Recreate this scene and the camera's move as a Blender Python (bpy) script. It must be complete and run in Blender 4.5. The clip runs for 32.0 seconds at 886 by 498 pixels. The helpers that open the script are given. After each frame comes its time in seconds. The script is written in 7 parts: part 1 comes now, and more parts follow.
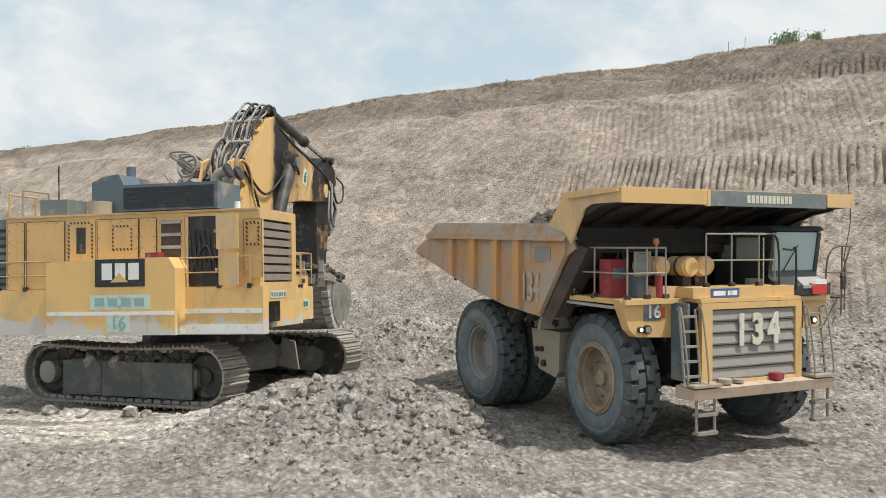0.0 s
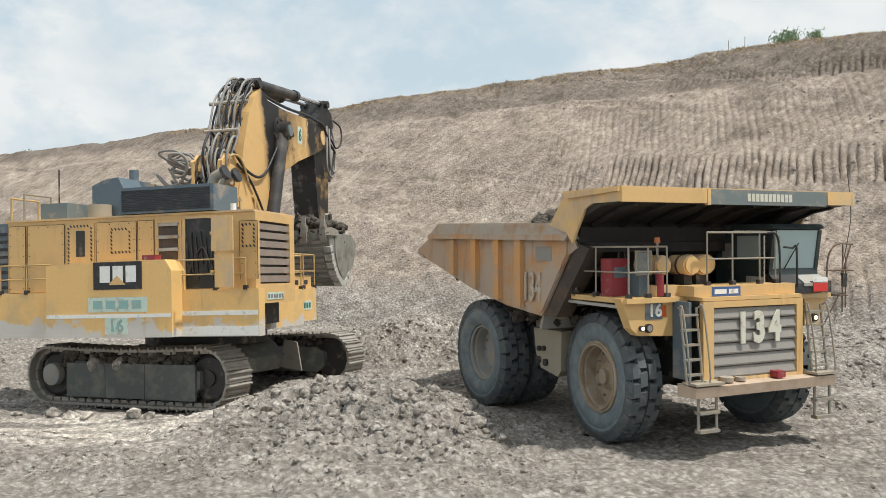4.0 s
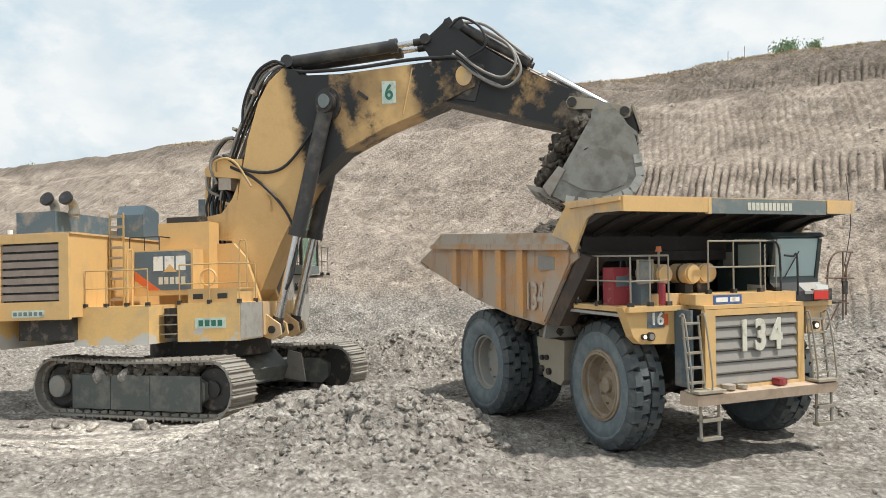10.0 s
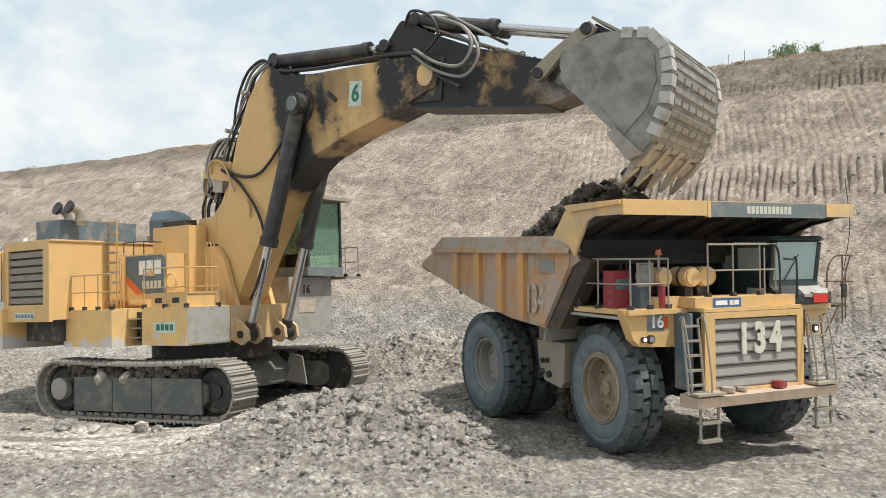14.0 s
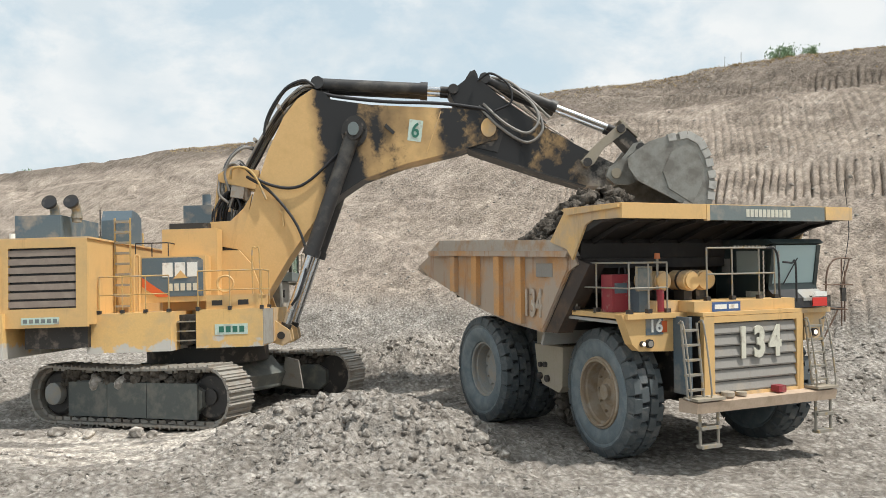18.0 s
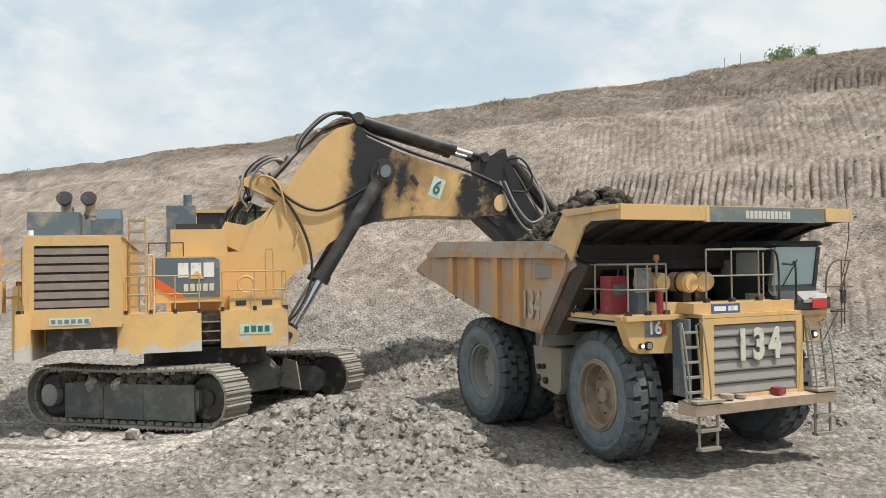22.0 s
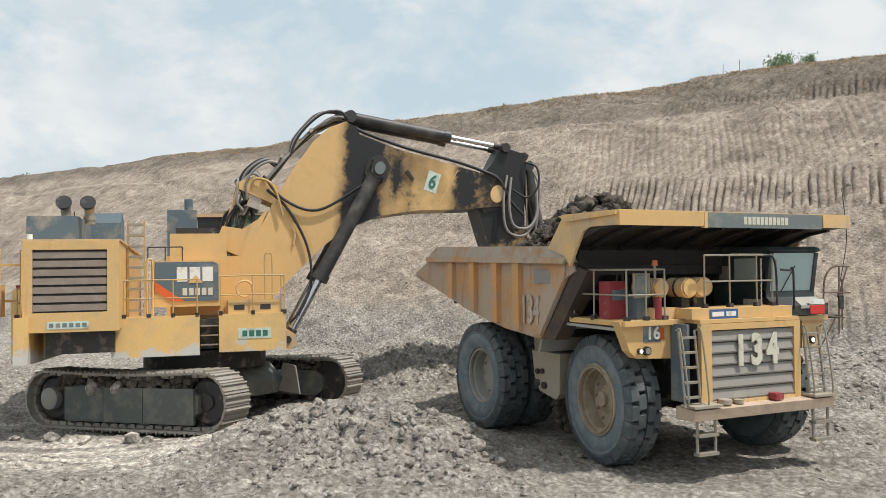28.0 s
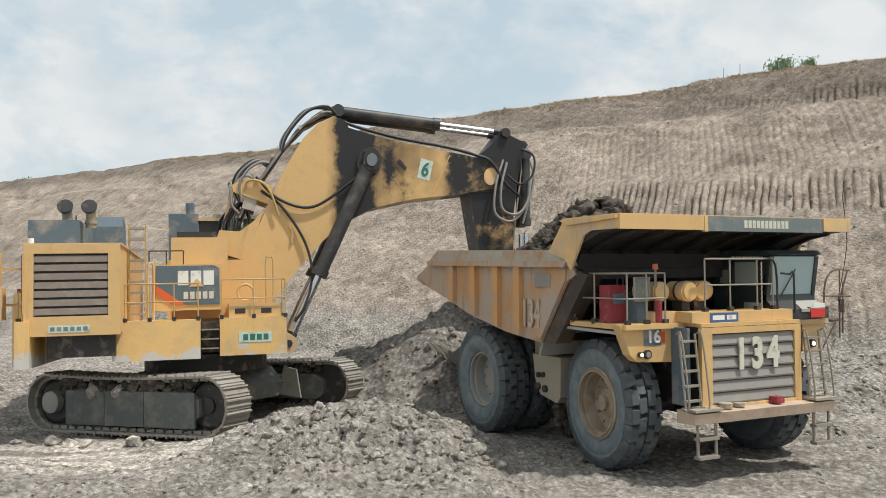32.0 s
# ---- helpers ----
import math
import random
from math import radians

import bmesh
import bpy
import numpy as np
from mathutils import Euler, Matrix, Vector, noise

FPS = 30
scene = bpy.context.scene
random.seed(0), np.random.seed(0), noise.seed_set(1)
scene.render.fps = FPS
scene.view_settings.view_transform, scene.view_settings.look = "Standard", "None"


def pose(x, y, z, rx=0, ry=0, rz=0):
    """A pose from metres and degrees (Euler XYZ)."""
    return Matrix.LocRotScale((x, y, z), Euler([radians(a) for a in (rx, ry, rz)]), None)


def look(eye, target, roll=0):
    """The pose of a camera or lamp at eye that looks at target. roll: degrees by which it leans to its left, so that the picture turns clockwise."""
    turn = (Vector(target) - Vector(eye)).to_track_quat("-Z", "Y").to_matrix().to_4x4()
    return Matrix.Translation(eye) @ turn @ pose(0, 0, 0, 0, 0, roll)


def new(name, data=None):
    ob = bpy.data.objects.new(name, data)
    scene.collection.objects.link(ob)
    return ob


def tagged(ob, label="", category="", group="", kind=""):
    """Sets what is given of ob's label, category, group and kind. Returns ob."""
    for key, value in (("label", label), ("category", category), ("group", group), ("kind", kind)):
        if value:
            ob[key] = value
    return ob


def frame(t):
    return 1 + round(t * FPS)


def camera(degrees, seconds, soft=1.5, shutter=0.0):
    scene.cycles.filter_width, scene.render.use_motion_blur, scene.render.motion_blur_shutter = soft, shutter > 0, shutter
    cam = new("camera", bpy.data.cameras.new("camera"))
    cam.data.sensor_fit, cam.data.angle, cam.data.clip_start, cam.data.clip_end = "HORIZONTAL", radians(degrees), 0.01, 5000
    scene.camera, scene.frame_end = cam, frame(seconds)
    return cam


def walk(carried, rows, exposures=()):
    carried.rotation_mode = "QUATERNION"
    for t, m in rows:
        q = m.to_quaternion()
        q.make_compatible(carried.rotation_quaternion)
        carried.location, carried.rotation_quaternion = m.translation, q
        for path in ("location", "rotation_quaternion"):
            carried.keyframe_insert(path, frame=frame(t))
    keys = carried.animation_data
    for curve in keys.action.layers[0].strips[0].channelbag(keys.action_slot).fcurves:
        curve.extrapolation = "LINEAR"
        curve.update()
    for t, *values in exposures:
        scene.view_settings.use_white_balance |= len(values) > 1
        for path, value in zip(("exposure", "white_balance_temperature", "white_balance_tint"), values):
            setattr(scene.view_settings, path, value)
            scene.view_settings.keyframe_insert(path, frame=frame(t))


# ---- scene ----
cam = camera(55.4, 32.0, soft=0.9)


def aim(x, y, z, pan, tilt, roll):
    """A hand-held camera at a place, by compass angle, tilt and roll in degrees."""
    p, q = radians(pan), radians(tilt)
    way = Vector((math.cos(p) * math.cos(q), math.sin(p) * math.cos(q), math.sin(q)))
    eye = Vector((x, y, z))
    return look(eye, eye + way, roll)


walk(cam, [
    (0, aim(18.760, -12.540, 4.022, 154.620, -0.350, 0.042)), (0.5, aim(18.758, -12.533, 4.021, 154.647, -0.360, 0.003)),
    (1, aim(18.765, -12.536, 4.022, 154.655, -0.376, -0.052)), (1.5, aim(18.773, -12.542, 4.019, 154.659, -0.360, -0.112)),
    (2, aim(18.776, -12.551, 4.018, 154.652, -0.352, -0.161)), (2.5, aim(18.780, -12.552, 4.016, 154.678, -0.344, -0.220)),
    (3, aim(18.785, -12.559, 4.015, 154.685, -0.333, -0.251)), (3.5, aim(18.793, -12.562, 4.016, 154.693, -0.324, -0.289)),
    (5.5, aim(18.850, -12.610, 4.005, 154.725, -0.220, -0.539)), (6, aim(18.852, -12.617, 4.001, 154.725, -0.186, -0.542)),
    (6.5, aim(18.855, -12.625, 4.002, 154.738, -0.130, -0.564)), (7, aim(18.859, -12.625, 4.000, 154.762, -0.041, -0.596)),
    (7.5, aim(18.869, -12.621, 3.998, 154.796, 0.067, -0.636)), (8, aim(18.882, -12.623, 3.999, 154.809, 0.163, -0.658)),
    (8.5, aim(18.891, -12.633, 4.000, 154.795, 0.258, -0.664)), (9, aim(18.904, -12.638, 4.000, 154.813, 0.339, -0.683)),
    (9.5, aim(18.920, -12.644, 3.999, 154.831, 0.401, -0.690)), (10, aim(18.937, -12.663, 3.996, 154.822, 0.456, -0.680)),
    (10.5, aim(18.955, -12.675, 3.988, 154.832, 0.523, -0.673)), (11, aim(18.973, -12.677, 3.978, 154.870, 0.585, -0.666)),
    (11.5, aim(18.984, -12.676, 3.969, 154.904, 0.632, -0.637)), (12, aim(18.986, -12.677, 3.975, 154.911, 0.630, -0.636)),
    (12.5, aim(18.987, -12.683, 3.980, 154.904, 0.639, -0.634)), (13, aim(18.998, -12.689, 3.981, 154.898, 0.661, -0.644)),
    (13.5, aim(19.005, -12.696, 3.991, 154.869, 0.647, -0.658)), (14, aim(19.007, -12.701, 3.990, 154.861, 0.685, -0.645)),
    (14.5, aim(19.012, -12.704, 3.993, 154.857, 0.709, -0.633)), (16.5, aim(18.958, -12.700, 4.016, 154.693, 0.808, -0.678)),
    (17, aim(18.946, -12.689, 4.014, 154.689, 0.839, -0.706)), (17.5, aim(18.916, -12.671, 4.020, 154.665, 0.839, -0.728)),
    (18, aim(18.884, -12.658, 4.028, 154.622, 0.820, -0.726)), (18.5, aim(18.861, -12.651, 4.032, 154.580, 0.815, -0.725)),
    (19, aim(18.846, -12.641, 4.035, 154.568, 0.812, -0.725)), (19.5, aim(18.834, -12.631, 4.034, 154.562, 0.813, -0.727)),
    (20, aim(18.818, -12.618, 4.033, 154.543, 0.804, -0.700)), (20.5, aim(18.802, -12.602, 4.035, 154.552, 0.800, -0.672)),
    (21, aim(18.799, -12.594, 4.037, 154.568, 0.818, -0.660)), (21.5, aim(18.804, -12.592, 4.037, 154.574, 0.850, -0.650)),
    (22, aim(18.814, -12.596, 4.041, 154.576, 0.865, -0.649)), (22.5, aim(18.816, -12.597, 4.039, 154.567, 0.895, -0.614)),
    (23, aim(18.824, -12.605, 4.037, 154.552, 0.935, -0.590)), (23.5, aim(18.834, -12.611, 4.037, 154.539, 0.977, -0.574)),
    (24, aim(18.836, -12.611, 4.034, 154.533, 1.024, -0.559)), (24.5, aim(18.840, -12.618, 4.030, 154.518, 1.062, -0.543)),
    (25, aim(18.841, -12.622, 4.032, 154.502, 1.088, -0.532)), (25.5, aim(18.846, -12.625, 4.034, 154.493, 1.105, -0.507)),
    (27.5, aim(18.870, -12.626, 4.032, 154.518, 1.190, -0.470)), (28, aim(18.874, -12.637, 4.030, 154.500, 1.228, -0.471)),
    (28.5, aim(18.875, -12.636, 4.033, 154.505, 1.251, -0.481)), (29, aim(18.876, -12.630, 4.032, 154.526, 1.278, -0.476)),
    (29.5, aim(18.874, -12.630, 4.030, 154.529, 1.308, -0.478)), (30, aim(18.876, -12.634, 4.032, 154.525, 1.335, -0.478)),
    (30.5, aim(18.877, -12.630, 4.034, 154.533, 1.360, -0.488)), (31, aim(18.882, -12.640, 4.031, 154.521, 1.405, -0.478)),
    (31.5, aim(18.895, -12.648, 4.031, 154.537, 1.446, -0.483)), (32, aim(18.901, -12.642, 4.032, 154.570, 1.472, -0.490)),
], exposures=[(0.0, 0.14), (8.0, 0.15), (10.0, 0.26), (14.0, 0.28), (17.0, 0.25), (20.0, 0.16), (26.0, 0.14), (30.0, 0.07), (32.0, 0.06)])

# ---- sky and sun ----
SUN_ELEV, SUN_AZ = radians(65), radians(47)
world = bpy.data.worlds.new("sky")
scene.world = world
world.use_nodes = True
nt = world.node_tree
for n in list(nt.nodes):
    nt.nodes.remove(n)
sky_out = nt.nodes.new("ShaderNodeOutputWorld")
sky_bg = nt.nodes.new("ShaderNodeBackground")
sky = nt.nodes.new("ShaderNodeTexSky")
sky.sky_type, sky.sun_disc = "NISHITA", False
sky.sun_elevation, sky.sun_rotation = SUN_ELEV, radians(90) - SUN_AZ
sky.air_density, sky.dust_density = 1.0, 3.0
sky_gain = nt.nodes.new("ShaderNodeVectorMath")
sky_gain.operation = "SCALE"
sky_gain.inputs["Scale"].default_value = 0.11
coord = nt.nodes.new("ShaderNodeTexCoord")
stretch = nt.nodes.new("ShaderNodeMapping")
stretch.inputs["Scale"].default_value = (1.0, 1.0, 1.7)
cloud = nt.nodes.new("ShaderNodeTexNoise")
cloud.inputs["Scale"].default_value, cloud.inputs["Detail"].default_value = 5.0, 10.0
cloud.inputs["Roughness"].default_value, cloud.inputs["Distortion"].default_value = 0.58, 0.15
ramp = nt.nodes.new("ShaderNodeValToRGB")
ramp.color_ramp.elements[0].position, ramp.color_ramp.elements[0].color = 0.40, (0, 0, 0, 1)
ramp.color_ramp.elements[1].position, ramp.color_ramp.elements[1].color = 0.54, (1, 1, 1, 1)
cloud2 = nt.nodes.new("ShaderNodeTexNoise")
cloud2.inputs["Scale"].default_value, cloud2.inputs["Detail"].default_value = 9.0, 8.0
shade = nt.nodes.new("ShaderNodeMix")
shade.data_type = "RGBA"
shade.inputs[6].default_value, shade.inputs[7].default_value = (0.61, 0.68, 0.72, 1), (0.765, 0.79, 0.795, 1)
mix = nt.nodes.new("ShaderNodeMix")
mix.data_type = "RGBA"
haze = nt.nodes.new("ShaderNodeMix")
haze.data_type = "RGBA"
haze.inputs[0].default_value = 0.72
haze.inputs[7].default_value = (0.62, 0.74, 0.79, 1)
nt.links.new(coord.outputs["Generated"], stretch.inputs["Vector"])
nt.links.new(stretch.outputs[0], cloud.inputs["Vector"])
nt.links.new(stretch.outputs[0], cloud2.inputs["Vector"])
nt.links.new(cloud.outputs["Fac"], ramp.inputs[0])
puff = nt.nodes.new("ShaderNodeMapRange")
puff.inputs["From Min"].default_value, puff.inputs["From Max"].default_value = 0.36, 0.62
nt.links.new(cloud2.outputs["Fac"], puff.inputs["Value"])
nt.links.new(puff.outputs[0], shade.inputs[0])
nt.links.new(sky.outputs[0], sky_gain.inputs[0])
nt.links.new(sky_gain.outputs[0], haze.inputs[6])
nt.links.new(ramp.outputs[0], mix.inputs[0])
nt.links.new(haze.outputs[2], mix.inputs[6])
nt.links.new(shade.outputs[2], mix.inputs[7])
nt.links.new(mix.outputs[2], sky_bg.inputs[0])
nt.links.new(sky_bg.outputs[0], sky_out.inputs[0])
sky_bg.inputs[1].default_value = 1.0

sun = new("sun", bpy.data.lights.new("sun", "SUN"))
sun.data.energy, sun.data.angle, sun.data.color = 3.7, radians(1.5), (1.0, 0.965, 0.90)
sun_way = Vector((math.cos(SUN_AZ) * math.cos(SUN_ELEV), math.sin(SUN_AZ) * math.cos(SUN_ELEV), math.sin(SUN_ELEV)))
sun.matrix_world = look(sun_way * 60, (0, 0, 0))

# ---- materials ----
def material(name, base, rough=0.6, metal=0.0, dirt=None, dirt_amount=0.4, scale=2.0, vary=0.12, bump=0.0, bump_scale=30.0, fine=25.0):
    """A worn surface: two scales of colour change, patches of dirt, fine relief."""
    m = bpy.data.materials.new(name)
    m.use_nodes = True
    t = m.node_tree
    b = t.nodes["Principled BSDF"]
    tc = t.nodes.new("ShaderNodeTexCoord")
    n1 = t.nodes.new("ShaderNodeTexNoise")
    n1.inputs["Scale"].default_value, n1.inputs["Detail"].default_value, n1.inputs["Roughness"].default_value = scale, 8, 0.62
    n2 = t.nodes.new("ShaderNodeTexNoise")
    n2.inputs["Scale"].default_value, n2.inputs["Detail"].default_value = fine, 5
    info = t.nodes.new("ShaderNodeObjectInfo")
    shift = t.nodes.new("ShaderNodeVectorMath")
    shift.operation = "ADD"
    t.links.new(tc.outputs["Object"], shift.inputs[0])
    t.links.new(info.outputs["Random"], shift.inputs[1])
    for n in (n1, n2):
        t.links.new(shift.outputs[0], n.inputs["Vector"])
    lo = tuple(c * (1 - vary) for c in base) + (1,)
    hi = tuple(min(1, c * (1 + vary)) for c in base) + (1,)
    mx = t.nodes.new("ShaderNodeMix")
    mx.data_type = "RGBA"
    mx.inputs[6].default_value, mx.inputs[7].default_value = lo, hi
    t.links.new(n2.outputs["Fac"], mx.inputs[0])
    colour = mx.outputs[2]
    if dirt:
        r = t.nodes.new("ShaderNodeValToRGB")
        edge = 0.72 - 0.44 * dirt_amount
        r.color_ramp.elements[0].position, r.color_ramp.elements[0].color = edge - 0.07, (0, 0, 0, 1)
        r.color_ramp.elements[1].position, r.color_ramp.elements[1].color = edge + 0.12, (0.85, 0.85, 0.85, 1)
        t.links.new(n1.outputs["Fac"], r.inputs[0])
        md = t.nodes.new("ShaderNodeMix")
        md.data_type = "RGBA"
        md.inputs[7].default_value = (*dirt, 1)
        t.links.new(r.outputs[0], md.inputs[0])
        t.links.new(colour, md.inputs[6])
        colour = md.outputs[2]
    t.links.new(colour, b.inputs["Base Color"])
    b.inputs["Metallic"].default_value = metal
    rr = t.nodes.new("ShaderNodeMapRange")
    rr.inputs["To Min"].default_value, rr.inputs["To Max"].default_value = max(0.05, rough - 0.12), min(1, rough + 0.15)
    t.links.new(n1.outputs["Fac"], rr.inputs["Value"])
    t.links.new(rr.outputs[0], b.inputs["Roughness"])
    if bump:
        nb = t.nodes.new("ShaderNodeTexNoise")
        nb.inputs["Scale"].default_value, nb.inputs["Detail"].default_value = bump_scale, 6
        t.links.new(shift.outputs[0], nb.inputs["Vector"])
        bp = t.nodes.new("ShaderNodeBump")
        bp.inputs["Strength"].default_value, bp.inputs["Distance"].default_value = min(1, bump * 10), bump
        t.links.new(nb.outputs["Fac"], bp.inputs["Height"])
        t.links.new(bp.outputs[0], b.inputs["Normal"])
    return m


def streaked(m, tint, cover=0.42, strength=0.55):
    """Rust and dirt that has run down a painted side."""
    t = m.node_tree
    b = t.nodes["Principled BSDF"]
    src = b.inputs["Base Color"].links[0].from_socket
    tc, mp, n = t.nodes.new("ShaderNodeTexCoord"), t.nodes.new("ShaderNodeMapping"), t.nodes.new("ShaderNodeTexNoise")
    mp.inputs["Scale"].default_value = (5.0, 5.0, 0.55)
    n.inputs["Scale"].default_value, n.inputs["Detail"].default_value, n.inputs["Roughness"].default_value = 1.0, 8, 0.7
    r = t.nodes.new("ShaderNodeMapRange")
    r.inputs["From Min"].default_value, r.inputs["From Max"].default_value = 1 - cover, 1 - cover + 0.16
    r.inputs["To Max"].default_value = strength
    md = t.nodes.new("ShaderNodeMix")
    md.data_type = "RGBA"
    md.inputs[7].default_value = (*tint, 1)
    t.links.new(tc.outputs["Object"], mp.inputs["Vector"])
    t.links.new(mp.outputs[0], n.inputs["Vector"])
    t.links.new(n.outputs["Fac"], r.inputs["Value"])
    t.links.new(r.outputs[0], md.inputs[0])
    t.links.new(src, md.inputs[6])
    t.links.new(md.outputs[2], b.inputs["Base Color"])
    return m


MUD = (0.30, 0.25, 0.20)
DUST = (0.36, 0.31, 0.25)
yellow = material("yellow_paint", (0.67, 0.43, 0.18), 0.5, dirt=(0.56, 0.38, 0.18), dirt_amount=0.35, scale=1.3, vary=0.08)
yellow_dusty = material("dusty_yellow_paint", (0.72, 0.47, 0.20), 0.6, dirt=(0.54, 0.40, 0.26), dirt_amount=0.55, scale=1.6, vary=0.1)
def scraped_paint(name, top):
    """Yellow paint knocked off the foot of a casting, in torn scallops up to the height given."""
    m = material(name, (0.76, 0.49, 0.19), 0.55, dirt=(0.56, 0.40, 0.21), dirt_amount=0.35, scale=1.1, vary=0.1)
    t = m.node_tree
    b = t.nodes["Principled BSDF"]
    src = b.inputs["Base Color"].links[0].from_socket
    tc, sep = t.nodes.new("ShaderNodeTexCoord"), t.nodes.new("ShaderNodeSeparateXYZ")
    n = t.nodes.new("ShaderNodeTexNoise")
    n.inputs["Scale"].default_value, n.inputs["Detail"].default_value, n.inputs["Roughness"].default_value = 1.6, 9, 0.6
    t.links.new(tc.outputs["Object"], sep.inputs[0])
    t.links.new(tc.outputs["Object"], n.inputs["Vector"])
    a = t.nodes.new("ShaderNodeMath")
    a.operation = "MULTIPLY_ADD"
    a.inputs[1].default_value = -1.9
    t.links.new(n.outputs["Fac"], a.inputs[0])
    t.links.new(sep.outputs["Z"], a.inputs[2])
    r = t.nodes.new("ShaderNodeMapRange")
    r.inputs["From Min"].default_value, r.inputs["From Max"].default_value = top - 0.95 + 0.06, top - 0.95 - 0.06
    t.links.new(a.outputs[0], r.inputs["Value"])
    md = t.nodes.new("ShaderNodeMix")
    md.data_type = "RGBA"
    md.inputs[7].default_value = (0.58, 0.55, 0.50, 1)
    t.links.new(r.outputs[0], md.inputs[0])
    t.links.new(src, md.inputs[6])
    t.links.new(md.outputs[2], b.inputs["Base Color"])
    return m


yellow_scraped = scraped_paint("scraped_yellow_paint", 2.05)
deck_scraped = scraped_paint("scraped_deck_paint", 1.86)
rib_paint = material("rusty_rib_paint", (0.62, 0.33, 0.13), 0.6, dirt=(0.42, 0.33, 0.25), dirt_amount=0.4, scale=1.4, vary=0.18)
body_paint = material("dump_body_paint", (0.52, 0.28, 0.12), 0.6, dirt=(0.42, 0.36, 0.30), dirt_amount=0.72, scale=1.1, vary=0.15)
dark_steel = material("dark_steel", (0.045, 0.042, 0.04), 0.55, 0.3, dirt=MUD, dirt_amount=0.25, scale=2.5)
black = material("black_paint", (0.02, 0.02, 0.022), 0.45, dirt=(0.10, 0.09, 0.08), dirt_amount=0.3, scale=3)
# Shade under the canopy is put into this near-black steel colour.
underside = material("canopy_shade_steel", (0.024, 0.022, 0.022), 0.6, 0.1, dirt=(0.06, 0.05, 0.045), dirt_amount=0.4, scale=1.2)
grey_paint = material("grey_paint", (0.16, 0.19, 0.19), 0.55, dirt=DUST, dirt_amount=0.3, scale=2)
louvre_grey = material("louvre_grey", (0.27, 0.255, 0.232), 0.65, dirt=DUST, dirt_amount=0.25, scale=2)
brown_louvre = material("brown_louvre", (0.25, 0.20, 0.165), 0.6, dirt=(0.32, 0.26, 0.21), dirt_amount=0.4, scale=3)
blue_grey = material("blue_grey_paint", (0.10, 0.14, 0.17), 0.5, dirt=DUST, dirt_amount=0.3, scale=1.5)
white = material("white_paint", (0.78, 0.78, 0.74), 0.55, dirt=DUST, dirt_amount=0.2, scale=5)
cream = material("cream_paint", (0.62, 0.60, 0.50), 0.6, dirt=DUST, dirt_amount=0.3, scale=5)
cream_faded = material("faded_cream_paint", (0.55, 0.50, 0.42), 0.7, dirt=(0.44, 0.35, 0.27), dirt_amount=0.75, scale=7)
red = material("red_paint", (0.27, 0.03, 0.04), 0.5, dirt=DUST, dirt_amount=0.2, scale=4)
orange = material("orange_paint", (0.62, 0.12, 0.03), 0.5)
blue = material("blue_plate", (0.05, 0.11, 0.28), 0.5)
teal = material("faded_teal_paint", (0.25, 0.42, 0.40), 0.6, dirt=DUST, dirt_amount=0.3, scale=6)
green_text = material("green_lettering", (0.03, 0.16, 0.11), 0.6)
pale_green = material("pale_green_sign", (0.55, 0.66, 0.58), 0.6, dirt=DUST, dirt_amount=0.3, scale=5)
rubber = material("dusty_rubber", (0.135, 0.168, 0.186), 0.8, dirt=(0.21, 0.235, 0.24), dirt_amount=0.5, scale=3.5, bump=0.006, bump_scale=40)
# Tread grooves are darkened here; their shade is put into the rubber's colour.
groove_shade_rubber = material("groove_shade_rubber", (0.022, 0.024, 0.026), 0.9, dirt=(0.08, 0.075, 0.07), dirt_amount=0.35, scale=4)
bumper_tan = material("bumper_tan_paint", (0.52, 0.40, 0.30), 0.6, dirt=(0.40, 0.30, 0.21), dirt_amount=0.4, scale=2.5)
# Rusty brown, with the shade of front post and vent put into it.
shaded_rust = material("shaded_rusty_plate", (0.055, 0.042, 0.036), 0.7, dirt=(0.13, 0.085, 0.055), dirt_amount=0.4, scale=1.6)
scraped_rail = material("scraped_rail_steel", (0.44, 0.40, 0.35), 0.55, 0.2, dirt=(0.42, 0.24, 0.11), dirt_amount=0.35, scale=1.8)
dry_grass = material("dry_grass", (0.40, 0.29, 0.14), 0.9, vary=0.3, fine=2.0)
tread_rubber = material("tread_rubber", (0.075, 0.088, 0.094), 0.75, dirt=(0.15, 0.152, 0.148), dirt_amount=0.38, scale=5, bump=0.01, bump_scale=25)
rim_tan = material("rim_tan_paint", (0.29, 0.215, 0.14), 0.6, dirt=DUST, dirt_amount=0.5, scale=4)
rim_grey = material("rim_grey_dust", (0.30, 0.30, 0.285), 0.7, dirt=DUST, dirt_amount=0.5, scale=4)
dusty_plate = material("dusty_tank_plate", (0.33, 0.29, 0.22), 0.7, dirt=DUST, dirt_amount=0.5, scale=2)
muddy_steel = material("muddy_track_steel", (0.105, 0.115, 0.107), 0.6, 0.1, dirt=(0.22, 0.205, 0.175), dirt_amount=0.42, scale=2.2, bump=0.02, bump_scale=12)
pale_steel = material("pale_worn_steel", (0.50, 0.485, 0.45), 0.5, 0.2, dirt=(0.30, 0.28, 0.25), dirt_amount=0.35, scale=3)
shoe_steel = material("worn_shoe_steel", (0.34, 0.32, 0.285), 0.55, 0.3, dirt=MUD, dirt_amount=0.4, scale=4, bump=0.01)
bucket_steel = material("worn_bucket_steel", (0.29, 0.285, 0.255), 0.5, 0.3, dirt=(0.17, 0.155, 0.135), dirt_amount=0.5, scale=2.2, bump=0.006, bump_scale=18)
